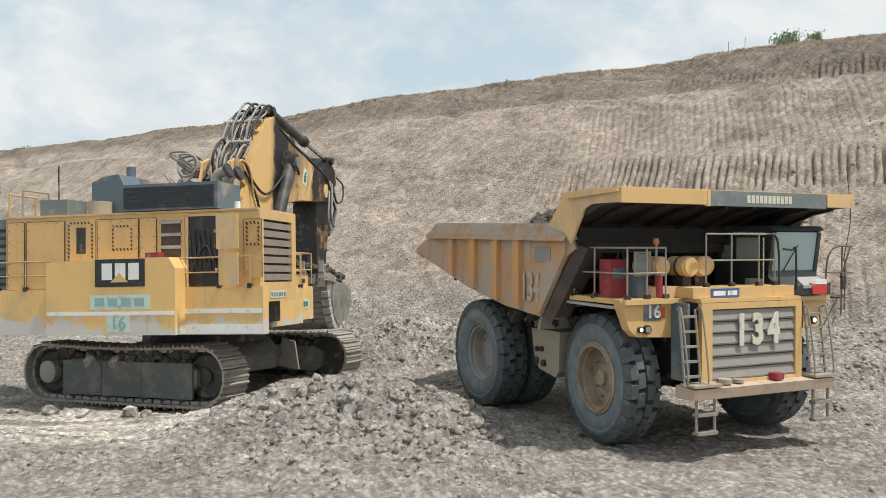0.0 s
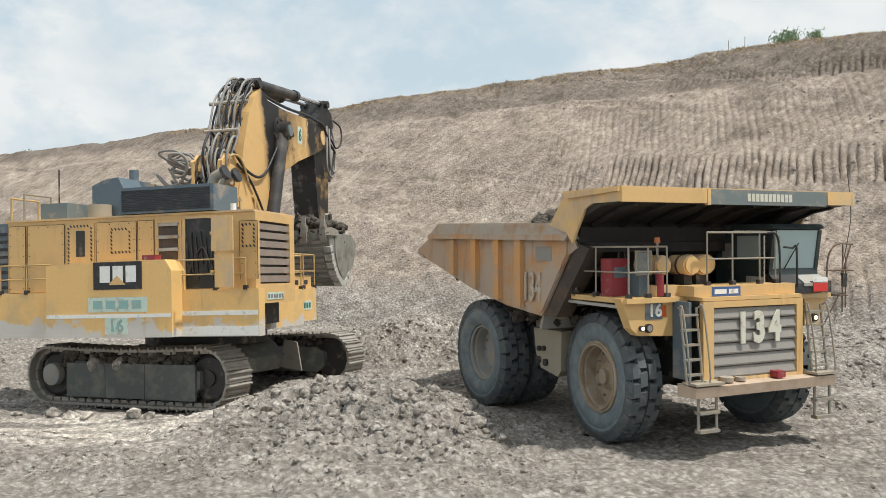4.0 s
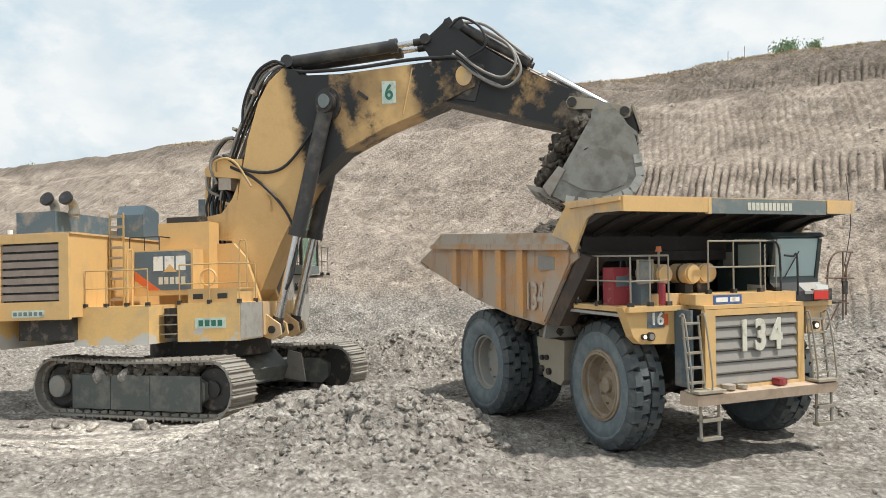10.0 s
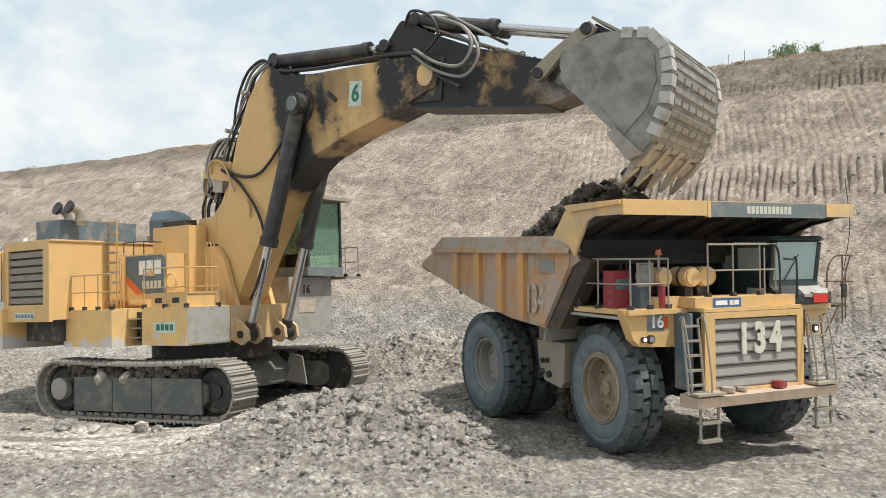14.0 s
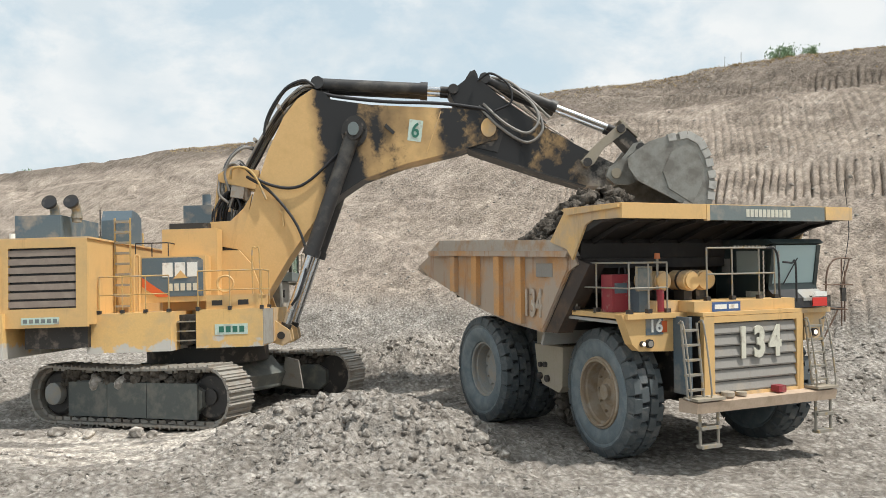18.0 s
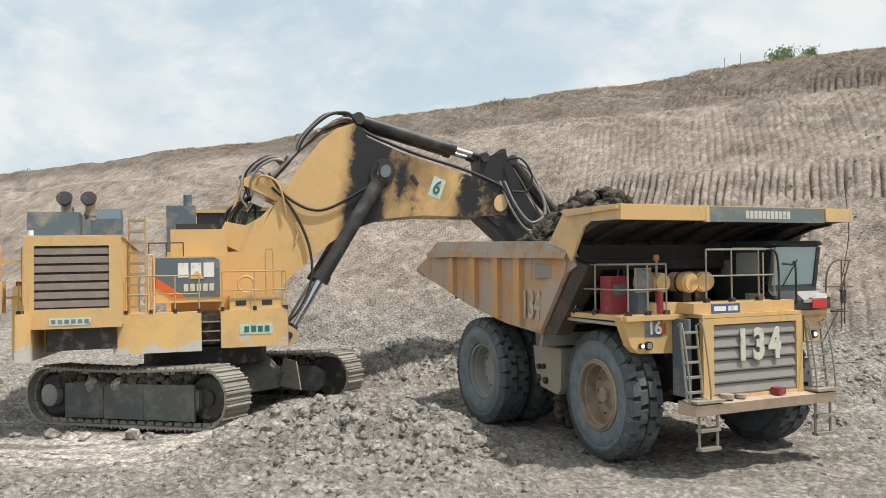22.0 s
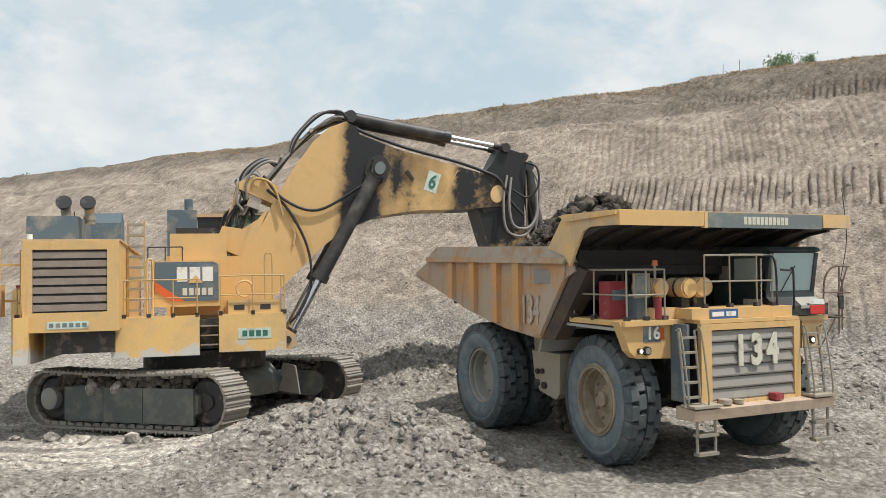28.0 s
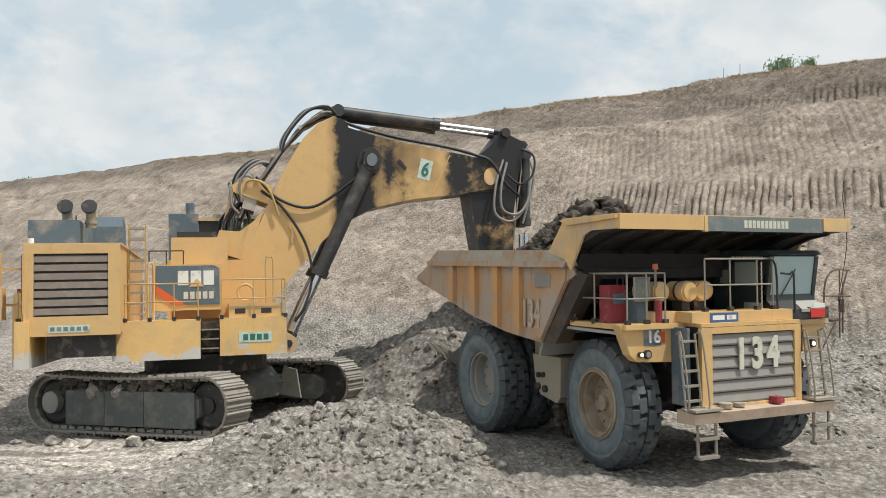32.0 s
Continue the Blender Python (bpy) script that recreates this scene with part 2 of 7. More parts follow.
bucket_inside = material("bucket_lining", (0.10, 0.095, 0.085), 0.7, 0.2, dirt=MUD, dirt_amount=0.4, scale=2)
chrome = material("chromed_rod", (0.62, 0.63, 0.64), 0.22, 0.9, vary=0.04)
hose = material("black_hose", (0.022, 0.022, 0.025), 0.5, vary=0.2)
ram_grey = material("dusty_cylinder_paint", (0.04, 0.039, 0.04), 0.5, dirt=(0.13, 0.12, 0.105), dirt_amount=0.35, scale=1.5)
hose_grey = material("grey_hose", (0.25, 0.235, 0.215), 0.5, vary=0.2)
rail_steel = material("handrail_steel", (0.30, 0.28, 0.24), 0.5, 0.2, dirt=(0.45, 0.30, 0.10), dirt_amount=0.3, scale=6)
rail_rust = material("rusty_rail", (0.16, 0.10, 0.07), 0.7, 0.2, dirt=DUST, dirt_amount=0.3, scale=6)
bright_red = material("bright_red_marker", (0.62, 0.04, 0.03), 0.5)
rail_yellow = material("handrail_yellow", (0.50, 0.33, 0.12), 0.55, dirt=DUST, dirt_amount=0.4, scale=5)
cab_green = material("dark_cab_paint", (0.035, 0.05, 0.05), 0.4, dirt=(0.10, 0.10, 0.09), dirt_amount=0.25, scale=3)
oil_stain = (0.013, 0.0125, 0.013)

for paint, tint, cover, strength in ((yellow, (0.36, 0.20, 0.08), 0.42, 0.5), (yellow_dusty, (0.34, 0.22, 0.12), 0.46, 0.5), (body_paint, (0.33, 0.13, 0.04), 0.46, 0.7), (yellow_scraped, (0.36, 0.20, 0.08), 0.4, 0.5),
                                     (deck_scraped, (0.36, 0.20, 0.08), 0.42, 0.5), (louvre_grey, (0.20, 0.13, 0.09), 0.44, 0.5), (dusty_plate, (0.20, 0.15, 0.10), 0.42, 0.5), (bumper_tan, (0.30, 0.17, 0.09), 0.42, 0.5), (scraped_rail, (0.36, 0.17, 0.06), 0.42, 0.5)):
    streaked(paint, tint, cover, strength)


def glass_material():
    m = bpy.data.materials.new("window_glass")
    m.use_nodes = True
    b = m.node_tree.nodes["Principled BSDF"]
    # Pale base and part transmission put a bright reflection into the glass.
    b.inputs["Base Color"].default_value = (0.78, 0.88, 0.85, 1)
    b.inputs["Roughness"].default_value = 0.06
    b.inputs["Transmission Weight"].default_value = 0.55
    b.inputs["IOR"].default_value = 1.45
    return m


def lamp_material(name, colour, power):
    m = bpy.data.materials.new(name)
    m.use_nodes = True
    b = m.node_tree.nodes["Principled BSDF"]
    b.inputs["Base Color"].default_value = (*colour, 1)
    b.inputs["Emission Color"].default_value = (*colour, 1)
    b.inputs["Emission Strength"].default_value = power
    return m


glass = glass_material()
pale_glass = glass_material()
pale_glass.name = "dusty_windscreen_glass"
# Pale base colour stands in for the sky reflected in the windscreen.
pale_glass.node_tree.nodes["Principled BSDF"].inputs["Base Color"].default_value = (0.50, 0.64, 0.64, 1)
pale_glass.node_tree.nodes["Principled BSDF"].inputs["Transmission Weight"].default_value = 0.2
green_glass = glass_material()
green_glass.name = "green_cab_glass"
green_glass.node_tree.nodes["Principled BSDF"].inputs["Base Color"].default_value = (0.36, 0.58, 0.46, 1)
green_glass.node_tree.nodes["Principled BSDF"].inputs["Transmission Weight"].default_value = 0.75
fender_grey = material("fender_grey", (0.34, 0.34, 0.32), 0.6, dirt=DUST, dirt_amount=0.4, scale=2)
pedestal_grey = material("pedestal_grey", (0.36, 0.345, 0.31), 0.65, dirt=(0.26, 0.23, 0.19), dirt_amount=0.4, scale=2)
headlight_glow = lamp_material("headlight_glow", (1.0, 0.86, 0.66), 0.9)
beacon_amber = lamp_material("beacon_amber", (0.45, 0.14, 0.05), 0.1)


def stained_yellow(name, stops, bare=None, slant=0.0):
    """Yellow steel under torn patches of black oil; stops give how much is covered along the part's length, bare where the paint is gone."""
    m = material(name, (0.67, 0.43, 0.18), 0.5, dirt=(0.60, 0.38, 0.15), dirt_amount=0.3, scale=1.6, vary=0.1)
    t = m.node_tree
    b = t.nodes["Principled BSDF"]
    colour = b.inputs["Base Color"].links[0].from_socket
    tc = t.nodes.new("ShaderNodeTexCoord")
    sep = t.nodes.new("ShaderNodeSeparateXYZ")
    t.links.new(tc.outputs["Object"], sep.inputs[0])
    down = t.nodes.new("ShaderNodeMath")
    down.operation = "MULTIPLY_ADD"
    down.inputs[1].default_value = slant
    t.links.new(sep.outputs["Z"], down.inputs[0])
    t.links.new(sep.outputs["X"], down.inputs[2])

    def noise_at(scale, rough, detail=9):
        n = t.nodes.new("ShaderNodeTexNoise")
        n.inputs["Scale"].default_value, n.inputs["Detail"].default_value, n.inputs["Roughness"].default_value = scale, detail, rough
        t.links.new(tc.outputs["Object"], n.inputs["Vector"])
        return n.outputs["Fac"]

    def cover(rows, source, soft=0.09):
        """1 where the noise lies under the cover given along x."""
        mp = t.nodes.new("ShaderNodeMapRange")
        mp.inputs["From Min"].default_value, mp.inputs["From Max"].default_value = -2.0, 10.0
        t.links.new(down.outputs[0], mp.inputs["Value"])
        r = t.nodes.new("ShaderNodeValToRGB")
        e = r.color_ramp.elements
        for i, (x, c) in enumerate(rows):
            k = e[i] if i < 2 else e.new((x + 2) / 12)
            k.position, k.color = (x + 2) / 12, (c, c, c, 1)
        t.links.new(mp.outputs[0], r.inputs[0])
        d = t.nodes.new("ShaderNodeMath")
        d.operation = "SUBTRACT"
        t.links.new(r.outputs[0], d.inputs[0])
        t.links.new(source, d.inputs[1])
        q = t.nodes.new("ShaderNodeMapRange")
        q.inputs["From Min"].default_value, q.inputs["From Max"].default_value = -soft, soft
        t.links.new(d.outputs[0], q.inputs["Value"])
        return q.outputs[0]

    def over(fac, below, colour_above):
        md = t.nodes.new("ShaderNodeMix")
        md.data_type = "RGBA"
        md.inputs[7].default_value = (*colour_above, 1)
        t.links.new(fac, md.inputs[0])
        t.links.new(below, md.inputs[6])
        return md.outputs[2]

    if bare:
        colour = over(cover(bare, noise_at(1.7, 0.6)), colour, (0.30, 0.285, 0.26))
    colour = over(cover([(x, c * 0.55 + 0.1) for x, c in stops], noise_at(3.5, 0.7)), colour, (0.14, 0.09, 0.05))
    colour = over(cover([(x, c + 0.09 * min(1, 3 * c)) for x, c in stops], noise_at(0.9, 0.5, 4), 0.22), colour, (0.20, 0.125, 0.055))
    colour = over(cover(stops, noise_at(1.4, 0.68, 9), 0.07), colour, oil_stain)
    t.links.new(colour, b.inputs["Base Color"])
    return m


boom_paint = stained_yellow("oil_stained_boom_paint", [(2.95, 0.05), (3.6, 0.7), (4.4, 0.76), (4.65, 0.50), (4.9, 0.46), (5.1, 0.52), (5.6, 0.47), (5.8, 0.36), (6.9, 0.3), (7.2, 0.56), (8.3, 0.56)], slant=0.30)
stick_paint = stained_yellow("oil_stained_stick_paint", [(-1.6, 0.80), (0.8, 0.78), (1.2, 0.64), (1.6, 0.555), (2.2, 0.56), (2.6, 0.62), (3.4, 0.46)], [(-1.0, 0.0), (2.0, 0.1), (2.5, 0.5), (2.9, 0.8)])


def soil_material(name, light, dark, patch_scale, grain, relief, far=False, dusty_floor=False):
    """Broken clay: wide patches, clods with shade painted into the cracks between; on the cut slope, long strata and
    coarse grain.
    """
    m = bpy.data.materials.new(name)
    m.use_nodes = True
    t = m.node_tree
    new_node, tie = t.nodes.new, t.links.new
    b = t.nodes["Principled BSDF"]
    b.inputs["Roughness"].default_value = 0.95
    b.inputs["Specular IOR Level"].default_value = 0.15
    tc = new_node("ShaderNodeTexCoord")

    def tex(scale, detail, rough, vec=None):
        n = new_node("ShaderNodeTexNoise")
        n.inputs["Scale"].default_value, n.inputs["Detail"].default_value, n.inputs["Roughness"].default_value = scale, detail, rough
        tie(vec or tc.outputs["Object"], n.inputs["Vector"])
        return n.outputs["Fac"]

    def ramp_(src, p0, c0, p1, c1):
        r = new_node("ShaderNodeValToRGB")
        r.color_ramp.elements[0].position, r.color_ramp.elements[0].color = p0, (*c0, 1)
        r.color_ramp.elements[1].position, r.color_ramp.elements[1].color = p1, (*c1, 1)
        tie(src, r.inputs[0])
        return r.outputs[0]

    def times_(p, q, f=None):
        k = new_node("ShaderNodeMix")
        k.data_type, k.blend_type = "RGBA", "MULTIPLY"
        k.inputs[0].default_value = 1.0
        if f is not None:
            tie(f, k.inputs[0])
        tie(p, k.inputs[6])
        tie(q, k.inputs[7])
        return k.outputs[2]

    colour = ramp_(tex(patch_scale, 10, 0.68), 0.36, dark, 0.64, light)
    fine = tex(grain, 8, 0.7)
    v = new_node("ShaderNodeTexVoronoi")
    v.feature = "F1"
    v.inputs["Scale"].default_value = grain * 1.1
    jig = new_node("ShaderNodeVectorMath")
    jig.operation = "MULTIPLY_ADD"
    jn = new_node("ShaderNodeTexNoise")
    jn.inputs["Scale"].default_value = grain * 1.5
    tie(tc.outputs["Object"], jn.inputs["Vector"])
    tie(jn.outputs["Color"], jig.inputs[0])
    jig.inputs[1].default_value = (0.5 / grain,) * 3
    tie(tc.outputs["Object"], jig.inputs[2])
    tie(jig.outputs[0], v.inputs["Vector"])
    # Shade in the cracks between clods, put into the colour.
    gap_shade = ramp_(v.outputs["Distance"], 0.08, (1.05, 1.05, 1.05), 0.64, (0.62, 0.60, 0.58))
    near = times_(ramp_(fine, 0.36, (0.66, 0.645, 0.63), 0.64, (1.20, 1.19, 1.18)), gap_shade)
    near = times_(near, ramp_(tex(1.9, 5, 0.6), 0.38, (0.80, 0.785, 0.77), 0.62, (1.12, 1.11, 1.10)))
    if far:
        sep = new_node("ShaderNodeSeparateXYZ")
        tie(tc.outputs["Object"], sep.inputs[0])
        up = new_node("ShaderNodeMapRange")
        up.inputs["From Min"].default_value, up.inputs["From Max"].default_value = 1.4, 2.6
        tie(sep.outputs["Z"], up.inputs["Value"])
        mp = new_node("ShaderNodeMapping")
        mp.inputs["Rotation"].default_value = (0, 0, radians(-32))
        mp.inputs["Scale"].default_value = (0.10, 0.5, 1.1)
        tie(tc.outputs["Object"], mp.inputs["Vector"])
        strata = ramp_(tex(0.9, 9, 0.62, mp.outputs[0]), 0.36, (0.90, 0.89, 0.885), 0.62, (1.04, 1.035, 1.02))
        mp2 = new_node("ShaderNodeMapping")
        mp2.inputs["Rotation"].default_value = (0, 0, radians(-32))
        mp2.inputs["Scale"].default_value = (3.0, 0.5, 0.5)
        tie(tc.outputs["Object"], mp2.inputs["Vector"])
        scratch = ramp_(tex(1.5, 6, 0.7, mp2.outputs[0]), 0.40, (0.80, 0.79, 0.78), 0.58, (1.06, 1.06, 1.06))
        slope = times_(times_(strata, scratch), ramp_(fine, 0.34, (0.80, 0.785, 0.77), 0.62, (1.08, 1.075, 1.07)))
        slope = times_(slope, ramp_(tex(2.4, 5, 0.65), 0.36, (0.78, 0.765, 0.75), 0.62, (1.13, 1.12, 1.10)))
        chip = new_node("ShaderNodeTexVoronoi")
        chip.inputs["Scale"].default_value = 3.2
        tie(tc.outputs["Object"], chip.inputs["Vector"])
        slope = times_(slope, ramp_(chip.outputs["Distance"], 0.10, (1.18, 1.17, 1.15), 0.26, (1, 1, 1)))
        # Darker top layer; a cloud's shadow is partly put into this tone.
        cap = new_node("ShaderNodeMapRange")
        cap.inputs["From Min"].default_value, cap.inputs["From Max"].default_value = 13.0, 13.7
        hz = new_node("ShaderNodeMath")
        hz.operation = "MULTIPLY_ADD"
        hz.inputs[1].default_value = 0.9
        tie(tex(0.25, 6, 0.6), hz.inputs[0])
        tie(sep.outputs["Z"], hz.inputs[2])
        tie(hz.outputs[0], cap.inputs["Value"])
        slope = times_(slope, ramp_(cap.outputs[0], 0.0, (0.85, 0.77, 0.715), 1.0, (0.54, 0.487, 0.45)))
        pick = new_node("ShaderNodeMix")
        pick.data_type = "RGBA"
        tie(up.outputs[0], pick.inputs[0])
        tie(near, pick.inputs[6])
        tie(slope, pick.inputs[7])
        near = pick.outputs[2]
    if dusty_floor:
        where = new_node("ShaderNodeNewGeometry").outputs["Position"]
        wob = new_node("ShaderNodeVectorMath")
        wob.operation = "MULTIPLY_ADD"
        wn = new_node("ShaderNodeTexNoise")
        wn.inputs["Scale"].default_value, wn.inputs["Detail"].default_value = 0.9, 6
        tie(where, wn.inputs["Vector"])
        tie(wn.outputs["Color"], wob.inputs[0])
        wob.inputs[1].default_value = (2.4, 2.4, 0)
        tie(where, wob.inputs[2])
        # trodden dry dust between the heap and the tracks, drawn out along the wheels' way
        dp = new_node("ShaderNodeMapping")
        dp.vector_type = "TEXTURE"
        dp.inputs["Location"].default_value = (-0.2, -10.6, 0)
        dp.inputs["Rotation"].default_value = (0, 0, radians(60))
        dp.inputs["Scale"].default_value = (5.2, 2.3, 1e6)
        tie(wob.outputs[0], dp.inputs["Vector"])
        dl = new_node("ShaderNodeVectorMath")
        dl.operation = "LENGTH"
        tie(dp.outputs[0], dl.inputs[0])
        drawn = new_node("ShaderNodeMapping")
        drawn.vector_type = "TEXTURE"
        drawn.inputs["Rotation"].default_value = (0, 0, radians(64))
        drawn.inputs["Scale"].default_value = (2.4, 0.42, 1.0)
        tie(where, drawn.inputs["Vector"])
        tracks = tex(1.0, 5, 0.6, drawn.outputs[0])
        dust = new_node("ShaderNodeMath")
        dust.operation = "MULTIPLY"
        tie(ramp_(dl.outputs["Value"], 0.45, (1, 1, 1), 1.0, (0.12, 0.12, 0.12)), dust.inputs[0])
        tie(ramp_(tracks, 0.43, (0, 0, 0), 0.53, (1, 1, 1)), dust.inputs[1])
        pale = new_node("ShaderNodeMix")
        pale.data_type = "RGBA"
        pale.inputs[7].default_value = (0.86, 0.815, 0.75, 1)
        tie(dust.outputs[0], pale.inputs[0])
        tie(colour, pale.inputs[6])
        colour = pale.outputs[2]
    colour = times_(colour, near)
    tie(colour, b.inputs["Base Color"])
    ad = new_node("ShaderNodeMath")
    ad.operation = "MULTIPLY_ADD"
    ad.inputs[1].default_value = -0.45
    tie(v.outputs["Distance"], ad.inputs[0])
    tie(fine, ad.inputs[2])
    bp_ = new_node("ShaderNodeBump")
    bp_.inputs["Strength"].default_value, bp_.inputs["Distance"].default_value = 1.0, relief
    tie(ad.outputs[0], bp_.inputs["Height"])
    tie(bp_.outputs[0], b.inputs["Normal"])
    return m


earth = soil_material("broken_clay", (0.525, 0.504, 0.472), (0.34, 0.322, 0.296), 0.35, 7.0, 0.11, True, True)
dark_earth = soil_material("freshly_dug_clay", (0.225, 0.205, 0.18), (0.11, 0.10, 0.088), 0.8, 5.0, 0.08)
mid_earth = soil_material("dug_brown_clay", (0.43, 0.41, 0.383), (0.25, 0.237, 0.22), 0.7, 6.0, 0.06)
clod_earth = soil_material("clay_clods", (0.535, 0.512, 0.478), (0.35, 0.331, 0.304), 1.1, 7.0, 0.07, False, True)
leaf_green = material("leaf_green", (0.21, 0.31, 0.17), 0.6, vary=0.35, fine=3.0)
bark = material("bark", (0.14, 0.10, 0.07), 0.9, vary=0.2)

# ---- mesh tools ----
def link(name, bm, mat, parent=None, label="", bevel=0.0, smooth=None):
    """One mesh object out of a bmesh."""
    if bevel:
        sharp = [e for e in bm.edges if len(e.link_faces) == 2 and e.calc_face_angle(0) > 0.5]
        bmesh.ops.bevel(bm, geom=sharp, offset=bevel, segments=1, affect="EDGES", clamp_overlap=True)
    me = bpy.data.meshes.new(name)
    bmesh.ops.recalc_face_normals(bm, faces=bm.faces)
    bm.to_mesh(me)
    bm.free()
    if mat:
        me.materials.append(mat)
    if smooth:
        me.polygons.foreach_set("use_smooth", [True] * len(me.polygons))
        me.set_sharp_from_angle(angle=radians(smooth))
    ob = new(name, me)
    if parent is not None:
        ob.parent = parent
    if label:
        ob["label"] = label
    return ob


def part(name, bm, mat, parent, label="", bevel=0.0, smooth=None):
    return link(name, bm, mat, parent, label, bevel, smooth)


def box(x0, x1, y0, y1, z0, z1, bm=None):
    bm = bm or bmesh.new()
    v = [bm.verts.new(p) for p in ((x0, y0, z0), (x1, y0, z0), (x1, y1, z0), (x0, y1, z0), (x0, y0, z1), (x1, y0, z1), (x1, y1, z1), (x0, y1, z1))]
    for f in ((0, 3, 2, 1), (4, 5, 6, 7), (0, 1, 5, 4), (1, 2, 6, 5), (2, 3, 7, 6), (3, 0, 4, 7)):
        bm.faces.new([v[i] for i in f])
    return bm


def prism(pts, a, b, axis="y", bm=None):
    """A polygon in the plane across the axis, made thick from a to b along it."""
    bm = bm or bmesh.new()
    put = {"y": lambda p, d: (p[0], d, p[1]), "x": lambda p, d: (d, p[0], p[1]), "z": lambda p, d: (p[0], p[1], d)}[axis]
    lo = [bm.verts.new(put(p, a)) for p in pts]
    hi = [bm.verts.new(put(p, b)) for p in pts]
    n = len(pts)
    bm.faces.new(lo)
    bm.faces.new(hi[::-1])
    for i in range(n):
        j = (i + 1) % n
        bm.faces.new((lo[i], hi[i], hi[j], lo[j]))
    return bm


def rod(p, q, r, seg=10, r2=None, bm=None):
    bm = bm or bmesh.new()
    p, q = Vector(p), Vector(q)
    d = q - p
    m = Matrix.Translation((p + q) / 2) @ d.to_track_quat("Z", "Y").to_matrix().to_4x4()
    bmesh.ops.create_cone(bm, cap_ends=True, segments=seg, radius1=r, radius2=r if r2 is None else r2, depth=d.length, matrix=m)
    return bm


def tube(pts, r, seg=6, bm=None):
    """A bent bar or hose along points."""
    bm = bm or bmesh.new()
    pts = [Vector(p) for p in pts]
    rings, side = [], None
    for i, p in enumerate(pts):
        d = (pts[min(i + 1, len(pts) - 1)] - pts[max(i - 1, 0)]).normalized()
        if side is None:
            side = d.cross(Vector((0.31, 0.17, 0.93))).normalized()
        side = (side - d * side.dot(d)).normalized()
        up = d.cross(side)
        rings.append([bm.verts.new(p + (side * math.cos(k * 2 * math.pi / seg) + up * math.sin(k * 2 * math.pi / seg)) * r) for k in range(seg)])
    for a, b in zip(rings, rings[1:]):
        for k in range(seg):
            bm.faces.new((a[k], a[(k + 1) % seg], b[(k + 1) % seg], b[k]))
    bm.faces.new(rings[0][::-1])
    bm.faces.new(rings[-1])
    return bm


def arc(pts, n=8):
    """A smooth line through points (Catmull-Rom)."""
    P = [Vector(p) for p in pts]
    P = [P[0] * 2 - P[1]] + P + [P[-1] * 2 - P[-2]]
    out = []
    for i in range(1, len(P) - 2):
        a, b, c, d = P[i - 1:i + 3]
        for k in range(n):
            t = k / n
            out.append(0.5 * ((2 * b) + (c - a) * t + (2 * a - 5 * b + 4 * c - d) * t * t + (3 * b - a - 3 * c + d) * t ** 3))
    out.append(P[-2])
    return out


def lathe(profile, seg=32, bm=None):
    """Turned about the y axis; profile rows are (radius, y)."""
    bm = bm or bmesh.new()
    rings = []
    for r, y in profile:
        rings.append([bm.verts.new((r * math.cos(k * 2 * math.pi / seg), y, r * math.sin(k * 2 * math.pi / seg))) for k in range(seg)])
    for a, b in zip(rings, rings[1:]):
        for k in range(seg):
            bm.faces.new((a[k], a[(k + 1) % seg], b[(k + 1) % seg], b[k]))
    return bm


def letters(name, text, size, mat, parent, m, label="", depth=0.012, bold=0.018):
    """Painted lettering as a thin mesh, facing along the pose's z."""
    cu = bpy.data.curves.new(name, "FONT")
    cu.body, cu.size, cu.extrude, cu.align_x, cu.align_y = text, size, depth, "CENTER", "CENTER"
    cu.offset = size * bold
    tmp = bpy.data.objects.new(name, cu)
    scene.collection.objects.link(tmp)
    me = bpy.data.meshes.new_from_object(tmp.evaluated_get(bpy.context.evaluated_depsgraph_get()))
    bpy.data.objects.remove(tmp)
    bpy.data.curves.remove(cu)
    me.name = name
    me.materials.clear()
    me.materials.append(mat)
    ob = new(name, me)
    ob.parent = parent
    ob.matrix_basis = m
    if label:
        ob["label"] = label
    return ob


def base(name, label, category, m=None, group=""):
    ob = new(name)
    if m is not None:
        ob.matrix_basis = m
    return tagged(ob, label, category, group)


def lattice(ix, iy, seed):
    h = (ix.astype(np.int64) * 374761393 + iy.astype(np.int64) * 668265263 + seed * 982451653) & 0x7FFFFFFF
    h = ((h ^ (h >> 13)) * 1274126177) & 0x7FFFFFFF
    return ((h ^ (h >> 16)) & 0xFFFF) / 65535.0


def vnoise(x, y, seed=0):
    ix, iy = np.floor(x), np.floor(y)
    fx, fy = x - ix, y - iy
    fx, fy = fx * fx * (3 - 2 * fx), fy * fy * (3 - 2 * fy)
    a, b = lattice(ix, iy, seed), lattice(ix + 1, iy, seed)
    c, d = lattice(ix, iy + 1, seed), lattice(ix + 1, iy + 1, seed)
    return (a * (1 - fx) + b * fx) * (1 - fy) + (c * (1 - fx) + d * fx) * fy - 0.5


def fbm(x, y, octaves=4, seed=0):
    s, a = 0, 1.0
    for k in range(octaves):
        s = s + a * vnoise(x * 2 ** k, y * 2 ** k, seed + 17 * k)
        a *= 0.5
    return s

# ---- the pit: floor, heaps and the cut slope, in one sheet ----
ES, EN = np.array((0.848, 0.530)), np.array((-0.530, 0.848))
OX, OY = 18.9, -12.64


def to_xy(s, n):
    return OX + ES[0] * s + EN[0] * n, OY + ES[1] * s + EN[1] * n


def to_sn(x, y):
    return (x - OX) * ES[0] + (y - OY) * ES[1], (x - OX) * EN[0] + (y - OY) * EN[1]


